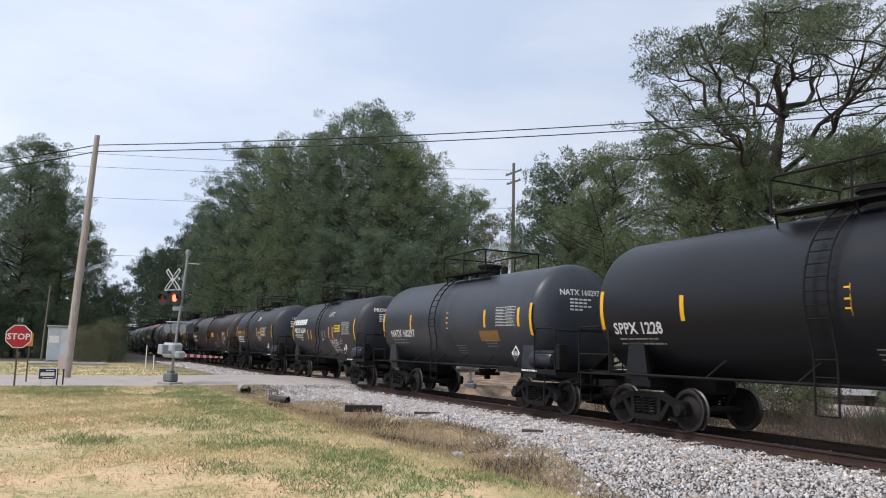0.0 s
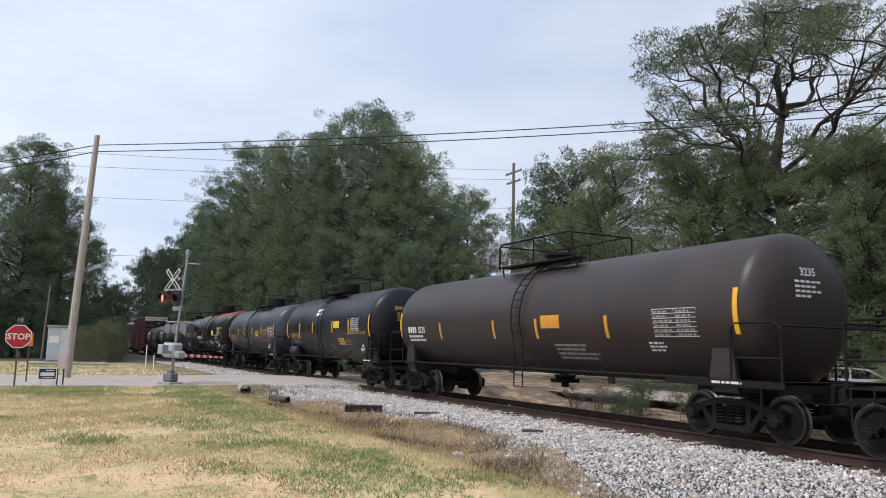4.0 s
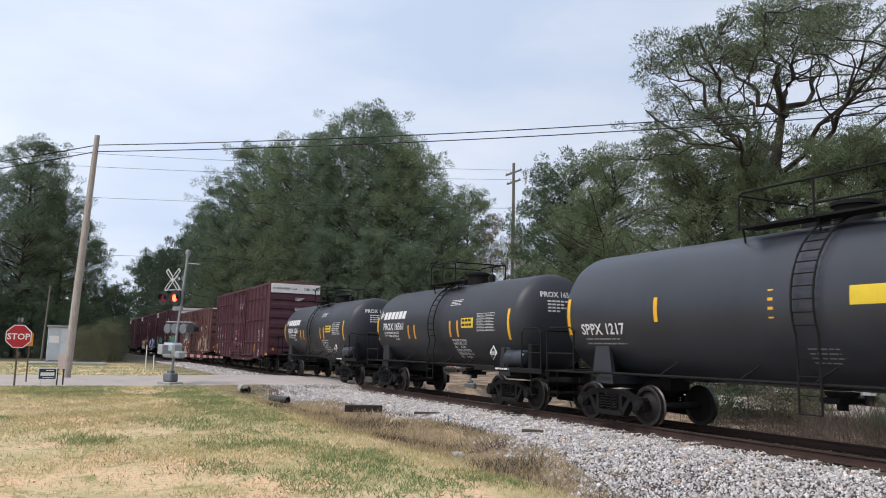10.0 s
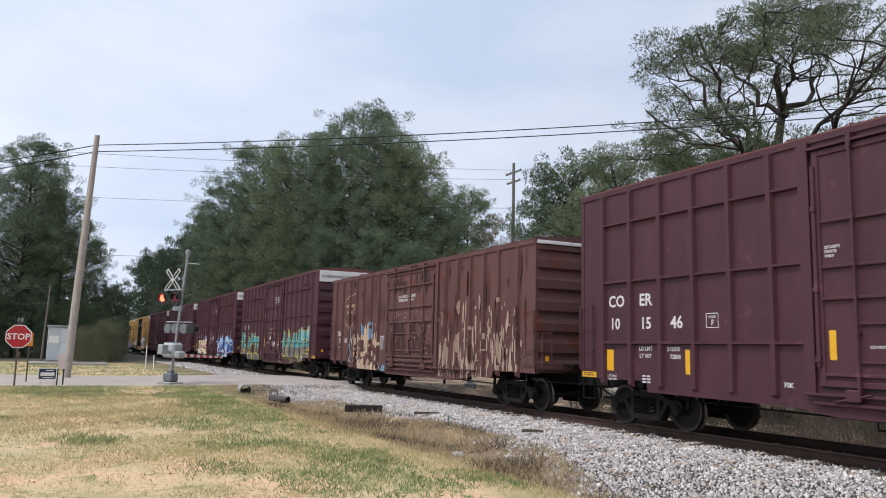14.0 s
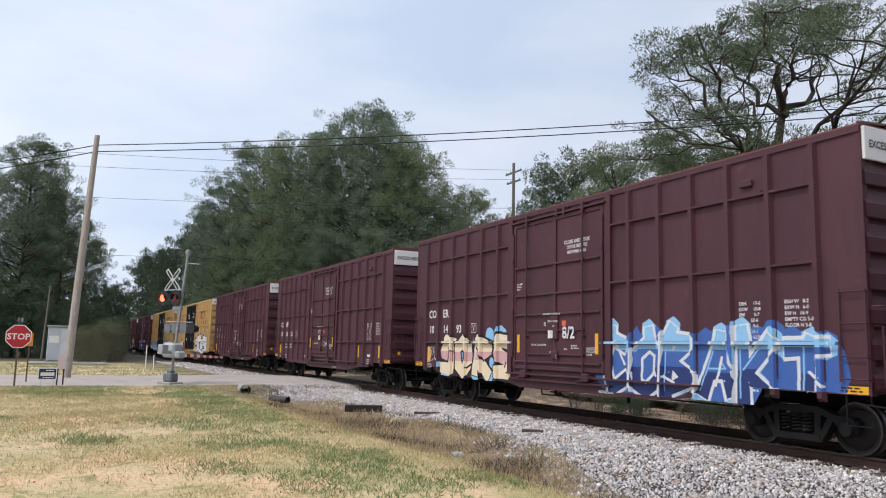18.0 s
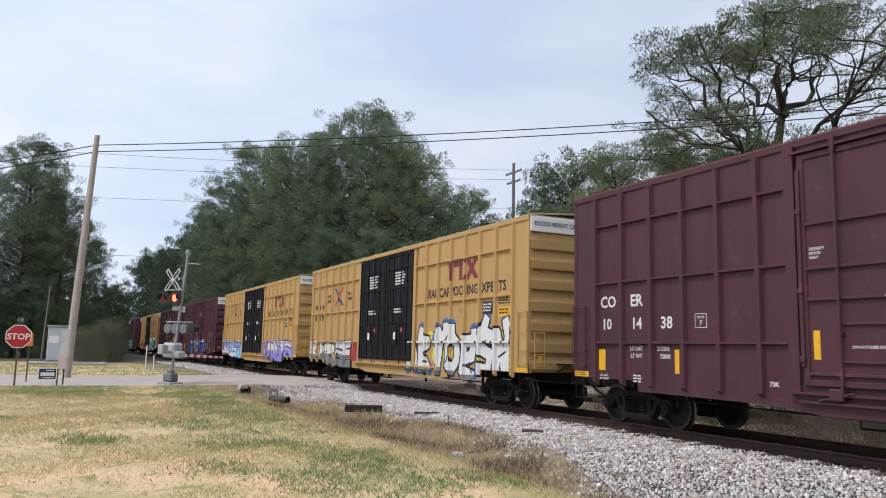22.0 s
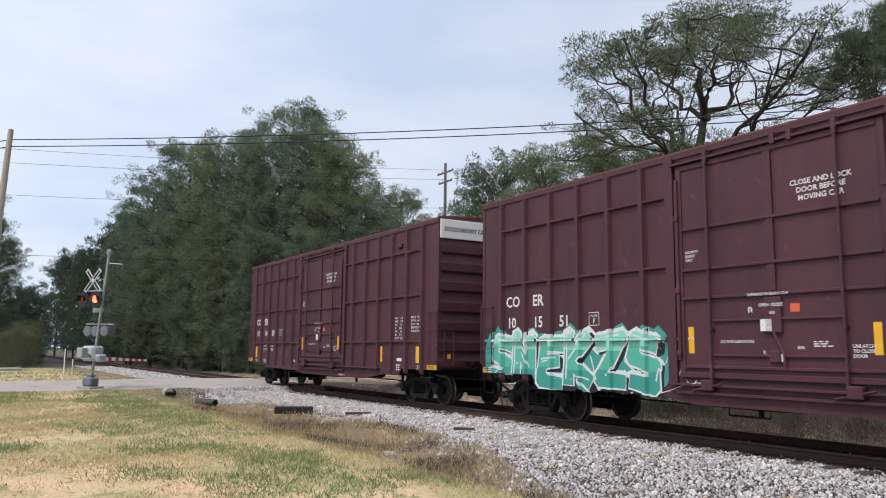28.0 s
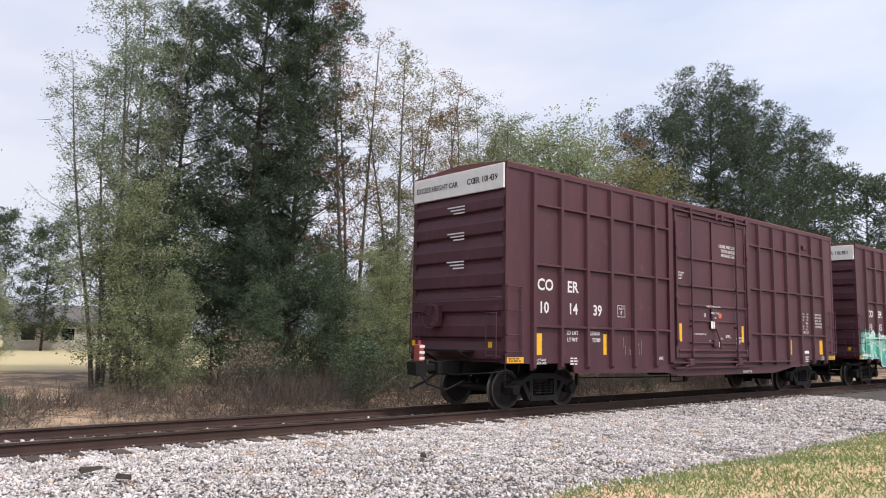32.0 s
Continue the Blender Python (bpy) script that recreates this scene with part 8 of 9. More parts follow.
for kind, x, y, h in (("slim_c", -60.6, 35.2, 14.0), ("slim_c", -58.0, 36.2, 12.5), ("slim_b", -62.5, 39.0, 13.5), ("slim_c", -55.5, 36.5, 11.5)):
    tree(kind, x, y, h, "tree", "russet autumn tree in the distance")
for kind, x, y, h, lb in (
        ("bush_a", -9.0, 42.9, 12.9, "bushy tree overgrown with creepers"), ("bush_b", -5.8, 46.3, 13.2, "bushy tree overgrown with creepers"), ("bush_a", -2.2, 48.5, 12.2, "bushy tree overgrown with creepers"),
        ("bush_b", -12.8, 39.0, 9.8, "bushy green tree among creepers"), ("bush_c", 1.8, 34.5, 11.4, "yellowing bushy tree in autumn leaf"), ("bush_a", 3.6, 36, 9.5, "bushy green tree among creepers"), ("bush_b", -16.5, 38, 8.6, "bushy green tree among creepers"),
        ("slim_a", 9.6, 28.3, 15.6, "slender pale-leaved tree with grey stems"), ("slim_a", 8.2, 27, 12.4, "slender pale-leaved tree with grey stems"), ("slim_pine", 13.2, 26.6, 16.6, "slender dark evergreen with thin boughs"), ("slim_pine", 15.0, 26.2, 16.0, "slender dark evergreen with thin boughs"),
        ("slim_pine", 11.8, 29.5, 14.5, "slender dark evergreen with thin boughs"), ("slim_c", 17.4, 25.6, 15.6, "slender tree with russet leaves"), ("slim_b", 19.0, 24.4, 14.2, "slender tree with yellow leaves"),
        ("slim_a", 16.0, 29.0, 13.5, "slender pale-leaved tree with grey stems"), ("slim_c", 21.0, 25.2, 13.6, "slender tree with russet leaves"), ("slim_b", 23.2, 25.6, 13.2, "slender tree with yellow leaves"),
        ("slim_a", 25.5, 25.8, 13.6, "slender pale-leaved tree with grey stems"), ("bush_b", 27.8, 26.2, 13.4, "tall green tree beside the track"), ("bush_b", 31.0, 25.4, 14.4, "tall green tree beside the track"), ("slim_a", 29.5, 28.5, 14.2, "slender pale-leaved tree with grey stems"),
        ("bush_c", 34.5, 25, 13.5, "tall yellowing tree beside the track"), ("slim_c", 37.0, 26.5, 14, "slender tree with russet leaves"), ("bush_c", 3.0, 30.5, 7.4, "yellowing bushy tree in autumn leaf"), 
        ("bush_a", 17.5, 23.6, 6.0, "green undergrowth tree beside the track"), ("bush_b", 21.5, 23.4, 6.4, "green undergrowth tree beside the track"), ("bush_c", 25, 23.6, 6.6, "yellowing undergrowth tree beside the track"), ("bush_b", 29, 23.2, 6.4, "green undergrowth tree beside the track"),
        ("bush_a", 33.5, 22.6, 6.6, "green undergrowth tree beside the track"), ("bush_b", 38, 22.4, 7.2, "green undergrowth tree beside the track"), ("bush_b", 7.2, 39.4, 4.8, "small round tree on a lawn")):
    tree(kind, x, y, h, "tree", lb)
for kind, x, y, h in (("dense_d", 44.2, 25.0, 19.6), ("dense_d", 48.5, 24.6, 18.6), ("dense_d", 40.8, 27.0, 16.6), ("dense_d", 54.5, 24.6, 18.4), ("dense_b", 62, 25.5, 17.5), ("dense_c", 71, 25, 18), ("dense_a", 84, 24, 19), ("dense_b", 100, 23, 20), ("dense_a", 130, 22, 20)):
    tree(kind, x, y, h, "pine_tree", "tall dark pine beside the track")
rb = random.Random(8)
for i in range(46):
    x = -29 + i * 1.55 + rb.uniform(-0.5, 0.5)
    y = rb.uniform(18.6, 21.4) if x > -12 else rb.uniform(18.2, 20.6)
    if x < -24 and rb.random() < 0.5:
        continue
    kind = rb.choice(("shrub_a", "shrub_b", "shrub_b"))
    tree(kind, x, y, rb.uniform(0.7, 1.6) if x < 0 else rb.uniform(0.5, 0.9) if x < 10.5 else rb.uniform(1.0, 2.2), "shrub", "green low shrub beside the track" if kind == "shrub_a" else "dry brown brush beside the track", "shrub")


# ---- poles, wires and crossing gear ----
def cable(name, a, b, sag, r, label, n=24):
    a, b = Vector(a), Vector(b)
    g = Geo().tube([a.lerp(b, i / n) - Vector((0, 0, sag * 4 * (i / n) * (1 - i / n))) for i in range(n + 1)], r, 5)
    ob = new(name, g.mesh(name, M_WIRE))
    return tagged(ob, label, "cable")


def pole(name, label, base, top, r0, r1, arms=(), wood=None):
    ob = thing(name, label, "pole", at=base)
    d = Vector(top) - Vector(base)
    part("shaft", Geo().tube([Vector((0, 0, -0.4)), d * 0.33, d * 0.66, d], [r0, r0 * 0.92 + r1 * 0.08, (r0 + r1) / 2, r1], 14), wood or M_POLE, ob, smooth=50)
    for z, w in arms:
        part("crossarm", Geo().box(-w, w, -0.06, 0.06, z - 0.06, z + 0.06, 0.01), wood or M_POLE, ob)
        for x in (-w * 0.9, w * 0.9, -w * 0.4):
            part("insulator", Geo().lathe([(0.03, z + 0.06), (0.05, z + 0.1), (0.03, z + 0.2)], "z", 8, (x, 0, 0)), M_GALV, ob)
    return ob


P1 = (-37.0, 1.02, 10.75)
near_pole = pole("utility_pole", "weathered grey timber utility pole carrying two cables", (-37.07, 0.60, -0.1), P1, 0.17, 0.11)
P2 = (-10.35, 36.6, 12.95)
pole("utility_pole", "pale leaning utility pole among the trees", (-10.45, 36.6, -0.2), P2, 0.17, 0.12, (), M_POLEPALE)
for dz in (0.55, 0.85):
    cable("cable", (P1[0], P1[1], P1[2] - dz + 0.1), (P2[0], P2[1], P2[2] - 1.15 - (dz - 0.55)), 0.48, 0.022, "thick black cable across the track")
    cable("cable", (P1[0], P1[1], P1[2] - dz + 0.1), (-40.5, -34.0, -1.9 - (dz - 0.55) * 1.2 + 4.2), 0.9, 0.022, "thick black cable from the pole")
    cable("cable", (P2[0], P2[1], P2[2] - 1.15 - (dz - 0.55)), (8.5, 61.0, 10.1 - dz), 0.7, 0.022, "thick black cable through the trees")
far_pole = pole("utility_pole", "tall distant utility pole with crossarms", (-52.6, 32.8, -0.2), (-52.6, 32.8, 17.0), 0.17, 0.11, ((16.4, 1.2), (15.6, 1.0)), M_POLEFAR)
for z0, z1 in ((16.4, 13.5), (15.6, 12.4), (13.2, 10.6), (8.6, 7.6)):
    cable("cable", (-52.6, 32.8, z0), (-62, -40, z1), 0.8, 0.012, "thin dark overhead wire between poles")
small_pole = pole("utility_pole", "short grey pole beside the road", (-66, -0.75, -0.1), (-66, -0.55, 5.75), 0.075, 0.06, (), M_POLEFAR)
cable("cable", (-66, -0.7, 5.5), (-58, -22, 7.0), 0.5, 0.012, "thin sagging wire beside the road")

# crossing signals
M_LAMP_BLACK = plain("black_lamp_hood", hexcol("1a1a1c"), 0.6)
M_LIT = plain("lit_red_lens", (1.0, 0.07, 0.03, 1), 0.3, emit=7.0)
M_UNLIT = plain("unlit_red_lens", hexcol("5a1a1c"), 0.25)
M_BLADE = surf("weathered_white_blade", hexcol("c4c6c4"), hexcol("a4a6a4"), size=0.15, rough=0.6)
M_GEAR = surf("dull_grey_casting", hexcol("7c8082"), hexcol("5e6264"), size=0.2, rough=0.6, metal=0.3)
M_CASE = surf("aluminium_case", hexcol("b4b8ba"), hexcol("9a9ea0"), size=0.2, rough=0.5, metal=0.3)
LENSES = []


def crossing_signal(label, at, rz, arm, flashing, lean=0.0):
    """Mast, crossbuck, two pairs of lamps, gate mechanism and a lowered striped arm. arm: its way in the world."""
    sig = thing("crossing_signal", label, "crossing signal", at=at, rz=rz)
    part("foundation", Geo().box(-0.35, 0.35, -0.35, 0.35, -0.7, 0.0, 0.03), M_CONC, sig)
    part("base_casting", Geo().box(-0.2, 0.2, -0.24, 0.24, 0.0, 0.34, 0.05).box(-0.12, 0.12, -0.12, 0.12, 0.30, 0.44, 0.03), M_GEAR, sig, "grey cast junction box at the foot of the mast")
    part("mast", Geo().tube([(0, 0, 0.0), (0, lean, 4.95)], 0.055, 12), M_GALV, sig, "galvanised steel mast", smooth=50)
    part("bell", Geo().lathe([(0.02, 5.20), (0.09, 5.18), (0.11, 5.05), (0.08, 4.95), (0.05, 4.93)], "z", 14, (0, lean, 0)), M_GALV, sig, smooth=40)
    at_z = lambda z: lean * z / 4.95
    part("finial_arm", Geo().tube([(0, lean, 4.66), (-0.1, lean + 0.62, 4.6)], 0.022, 6), M_GALV, sig)
    for a in (47, -47):
        c = part("crossbuck_blade", Geo().box(-0.012, 0.012, -0.56, 0.56, -0.085, 0.085, 0.004), M_BLADE, sig, "white reflective crossbuck blade")
        c.matrix_basis = pose(0.13 + 0.012 * a / 47, at_z(4.0) - 0.52, 4.0, a, 0, 0)
        part("blade_print", Geo().box(0.0125, 0.014, -0.5, -0.08, -0.045, 0.045).box(0.0125, 0.014, 0.08, 0.5, -0.045, 0.045), M_DARKTXT, c)
    part("lamp_arm", Geo().tube([(0.1, at_z(3.6) - 0.95, 3.60), (0.1, at_z(3.6) + 0.1, 3.60)], 0.03, 8).box(-0.06, 0.06, at_z(2.95) - 0.42, at_z(2.95) + 0.08, 2.78, 2.95, 0.02), M_GALV, sig)
    for k, y in enumerate((at_z(3.3) - 0.885, at_z(3.3) - 0.18)):
        d = part("lamp_backing", Geo().lathe([(0.02, 0.0), (0.30, 0.0), (0.30, 0.02), (0.02, 0.02)], "x", 24, (0.16, y, 3.28)), M_LAMP_BLACK, sig, "black round backing disc")
        hd = Geo()
        n = 14
        vs = []
        for i in range(n + 1):
            t = math.pi * (-0.12 + 1.24 * i / n)
            for q in (0.18, 0.33 - 0.10 * abs(i / n - 0.5)):
                vs.append((q, y + 0.165 * math.cos(t), 3.28 + 0.165 * math.sin(t)))
        hd.add(vs, [(2 * i, 2 * i + 1, 2 * i + 3, 2 * i + 2) for i in range(n)])
        part("lamp_hood", hd, M_LAMP_BLACK, d)
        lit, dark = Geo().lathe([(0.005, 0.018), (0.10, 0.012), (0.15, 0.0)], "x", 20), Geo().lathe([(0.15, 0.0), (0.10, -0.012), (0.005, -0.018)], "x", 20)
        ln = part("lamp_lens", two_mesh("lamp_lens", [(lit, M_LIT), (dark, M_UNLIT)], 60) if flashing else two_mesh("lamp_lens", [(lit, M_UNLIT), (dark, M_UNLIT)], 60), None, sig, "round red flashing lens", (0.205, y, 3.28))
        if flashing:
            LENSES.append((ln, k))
    for y in (at_z(2.1) - 0.62, at_z(2.1) - 0.2, at_z(2.1) + 0.28, at_z(2.1) + 0.7):
        part("rear_lamp", Geo().lathe([(0.06, -0.30), (0.14, -0.27), (0.18, -0.05), (0.20, 0.04), (0.02, 0.05)], "x", 16, (-0.05, y, 2.08)), M_GEAR if y < at_z(2.1) + 0.4 else M_LAMP_BLACK, sig, smooth=40)
    part("rear_lamp_arm", Geo().tube([(0, at_z(2.3) - 0.7, 2.34), (0, at_z(2.3) + 0.8, 2.32)], 0.025, 8), M_GALV, sig)
    mech = part("gate_mechanism", Geo().box(-0.26, 0.26, -0.36, 0.34, 0.94, 1.52, 0.09).box(-0.2, 0.2, 0.30, 0.56, 0.92, 1.2, 0.06), M_CASE, sig, "silver gate mechanism case", (0.08, 0.10, 0))
    way = Matrix.Rotation(-radians(rz), 3, "Z") @ Vector(arm)
    turn = Matrix.Translation((0, 0, 1.05)) @ way.normalized().to_track_quat("X", "Z").to_matrix().to_4x4()
    n = 15
    for i in range(n):
        a, b = way.length * i / n + 0.35, way.length * (i + 1) / n + 0.35
        k = 0.075 - 0.028 * i / n
        p = part("gate_arm_piece", Geo().box(a, b - 0.001, -0.02, 0.02, -k, k), M_RED if i % 2 else M_WHITE, mech, "red and white striped gate arm" if i == 0 else "")
        p.matrix_basis = turn
    cw = part("counterweight", Geo().box(-1.35, -0.75, -0.1, 0.1, 0.0, 0.36, 0.02).box(-0.8, 0.2, -0.03, 0.03, 0.02, 0.14), M_CASE, mech, "grey counterweight box behind the arm")
    cw.matrix_basis = turn
    return sig


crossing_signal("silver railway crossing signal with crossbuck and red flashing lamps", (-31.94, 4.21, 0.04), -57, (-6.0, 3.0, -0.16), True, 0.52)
crossing_signal("crossing signal on the far side with its arm down", (-30.4, 16.8, -0.25), 140, (-5.2, 0.9, 0.0), False)

# stop sign and small things by the road
stop = thing("stop_sign", "red octagonal stop sign on a brown steel post", "stop sign", at=(-31.2, -1.12, -0.05))
part("post", Geo().box(-0.03, 0.03, -0.03, 0.03, -0.3, 2.38), surf("rusty_post", hexcol("4a3c34"), hexcol("6a5648"), size=0.2), stop)
def octagon(r):
    return [(r * math.cos(math.pi / 8 + i * math.pi / 4), r * math.sin(math.pi / 8 + i * math.pi / 4)) for i in range(8)]
face = part("sign_face", Geo().add([(0.035, y, 1.70 + z) for y, z in octagon(0.44)] + [(0.045, y, 1.70 + z) for y, z in octagon(0.44)], [tuple(range(8))[::-1], tuple(range(8, 16))] + [(i, (i + 1) % 8, 8 + (i + 1) % 8, 8 + i) for i in range(8)]), M_WHITE, stop)
part("sign_field", Geo().add([(0.049, y, 1.70 + z) for y, z in octagon(0.405)], [tuple(range(8))]), M_RED, face, "red field with white rim")
v, f = letters("STOP", 0.215)
wd = max(a for a, b in v)
part("sign_letters", Geo().add([(0.053, a - wd / 2, 1.595 + b) for a, b in v], f), M_WHITE, face)
part("name_plate", Geo().box(0.0, 0.03, -0.08, 0.1, 2.22, 2.36), M_GALV, stop)
wsign = thing("warning_sign", "small orange sign turned edge-on beside the road", "road sign", at=(-33.5, -0.82, -0.05))
part("post", Geo().box(-0.025, 0.025, -0.025, 0.025, -0.3, 1.9), surf("rusty_post", hexcol("4a3c34")), wsign)
part("sign_face", Geo().box(0.03, 0.04, -0.12, 0.12, 1.35, 1.85), plain("orange_sign", hexcol("d8842a")), wsign)
hut = thing("signal_cabinet", "silver-grey steel signal cabinet on a concrete slab", "cabinet", at=(-62.5, 0.38, -0.1))
part("slab", Geo().box(-1.8, 2.4, -1.9, 3.2, -0.1, 0.12, 0.02), M_CONC, hut)
part("case", Geo().box(-0.7, 0.7, -0.78, 0.78, 0.25, 2.62, 0.03), surf("painted_cabinet", hexcol("bcc4c9"), hexcol("a5adb3"), size=0.5, rough=0.5, metal=0.2), hut)
part("roof", Geo().box(-0.8, 0.8, -0.88, 0.88, 2.62, 2.74, 0.02), M_GALV, hut)
part("door", Geo().box(0.705, 0.735, 0.08, 0.72, 0.35, 2.5, 0.005), surf("cabinet_door", hexcol("ccd3d8"), rough=0.5), hut, "grey steel door")
part("notice", Geo().box(0.705, 0.715, -0.68, -0.05, 1.5, 2.0), M_WHITE, hut)
for y in (-0.7, 0.7):
    part("leg", Geo().box(0.5, 0.7, y - 0.08, y + 0.08, 0.0, 0.26), M_GALV, hut)
yard = thing("yard_sign", "small dark blue sign on wire legs in the grass", "yard sign", at=(-30.95, -0.10, -0.16))
part("panel", Geo().box(-0.01, 0.01, -0.30, 0.30, 0.30, 0.72), plain("navy_sign", hexcol("24324e")), yard)
part("white_border", Geo().box(0.011, 0.014, -0.30, 0.30, 0.69, 0.72).box(0.011, 0.014, -0.30, 0.30, 0.30, 0.33).box(0.011, 0.014, -0.30, -0.27, 0.33, 0.69).box(0.011, 0.014, 0.27, 0.30, 0.33, 0.69).box(0.011, 0.014, -0.22, 0.22, 0.44, 0.56).box(0.011, 0.014, -0.05, 0.2, 0.62, 0.65).box(0.011, 0.014, -0.15, 0.2, 0.37, 0.39), M_WHITE, yard, "white bars of lettering")
for y in (-0.2, 0.2):
    part("wire_leg", Geo().tube([(0, y, -0.1), (0, y, 0.32)], 0.006, 5), M_GALV, yard)
mk = thing("marker_post", "short white marker on two dark legs at the pole", "marker post", at=(-31.6, 0.32, 0.05))
part("panel", Geo().box(-0.01, 0.01, -0.12, 0.12, 0.45, 1.0), plain("pinkish_white", hexcol("d8c4be")), mk)
for y in (-0.1, 0.1):
    part("leg", Geo().box(-0.02, 0.02, y - 0.025, y + 0.025, -0.2, 0.46), M_LAMP_BLACK, mk)
for x, y, h, lb in ((-50, 5.1, 1.5, "thin white marker post beside the track"), (-50.5, 5.6, 0.9, "thin white marker post beside the track")):
    m_ = thing("marker_post", lb, "marker post", at=(x, y, -0.1))
    part("shaft", Geo().tube([(0, 0, -0.2), (0, 0, h)], 0.03, 8), M_WHITE, m_)
blue = thing("marker_stake", "short blue-grey plastic stake in the ballast", "marker stake", at=(-18.2, 9.42, float(bed_height(np.float64(-18.2), np.float64(9.42))) - 0.02))
part("shaft", Geo().box(-0.025, 0.025, -0.012, 0.012, -0.1, 0.26), plain("blue_grey_plastic", hexcol("6f8494")), blue)
slp = thing("old_tie", "broken black creosoted tie lying in the weeds", "timber", at=(-21.6, 8.35, float(height(-21.6, 8.35)) + 0.10), rz=-24)
part("timber", Geo().box(-0.12, 0.12, -0.55, 0.55, -0.1, 0.1, 0.02), surf("tarred_timber", hexcol("1e1a18"), hexcol("332b26"), size=0.2, rough=0.95, bump=0.6), slp)
ty = thing("pipe_end", "black corrugated drain pipe lying in the bank", "pipe", at=(-25.9, 6.95, float(height(-25.9, 6.95)) + 0.13), rz=28)
part("pipe", Geo().lathe([(0.10 + 0.016 * (i % 2), -0.42 + i * 0.034) for i in range(26)], "x", 16, (0, 0, 0), False).lathe([(0.085, -0.42), (0.085, 0.43)], "x", 16, (0, 0, 0), False), surf("black_plastic", hexcol("2c2a2a"), hexcol("4a4541"), size=0.2), ty, smooth=40)
t2 = thing("culvert_pipe", "dark culvert mouth with a pale rim under the road edge", "pipe", at=(-28.6, 6.4, float(height(-28.6, 6.4)) + 0.06), rz=-8)
part("ring", Geo().lathe([(0.19, -0.9), (0.23, -0.9), (0.23, 0.3), (0.19, 0.3), (0.19, -0.9)], "x", 18, (0, 0, 0), False), M_CONC, t2, smooth=40)
# bits of wood and debris in the ballast
for x, y, ln, rz in ((-2.2, 9.7, 0.55, 25), (7.0, 8.5, 0.32, 50), (2.9, 9.7, 0.30, 20), (-14.5, 9.6, 0.5, 70), (-20.0, 9.7, 0.9, 85), (3.1, 9.2, 0.25, 100)):
    b_ = thing("wood_scrap", "splintered dark piece of wood on the ballast", "wood scrap", at=(x, y, float(bed_height(np.float64(x), np.float64(y))) + 0.05), rz=rz)
    part("splinter", Geo().add([(-ln / 2, -0.05, 0), (ln / 2, -0.03, 0.01), (ln / 2 - 0.05, 0.04, 0), (-ln / 2 + 0.04, 0.05, 0.02), (-ln / 2, -0.04, 0.06), (ln / 2, -0.02, 0.05), (ln / 2 - 0.05, 0.03, 0.045), (-ln / 2 + 0.04, 0.03, 0.07)],
                               [(0, 3, 2, 1), (4, 5, 6, 7), (0, 1, 5, 4), (1, 2, 6, 5), (2, 3, 7, 6), (3, 0, 4, 7)]), M_TIE, b_)
rock = thing("rock", "pale flat rock in the dry weeds", "rock", at=(-12.1, 6.45, float(height(-12.1, 6.45)) + 0.03))
part("stone", Geo().lathe([(0.03, -0.05), (0.14, -0.03), (0.15, 0.02), (0.09, 0.06), (0.02, 0.07)], "z", 9), M_CONC, rock)

rsn = thing("road_sign", "small sign seen from behind on a dark post", "road sign", at=(-23.74, 20.85, -0.4))
part("post", Geo().box(-0.03, 0.03, -0.03, 0.03, -0.2, 2.0), M_LAMP_BLACK, rsn)
pl_ = part("panel", Geo().box(-0.2, 0.2, -0.01, 0.01, 1.5, 2.05), M_GALV, rsn, "grey metal back of the sign")
pl_.matrix_basis = pose(0, 0.045, 0, 0, 0, 48)
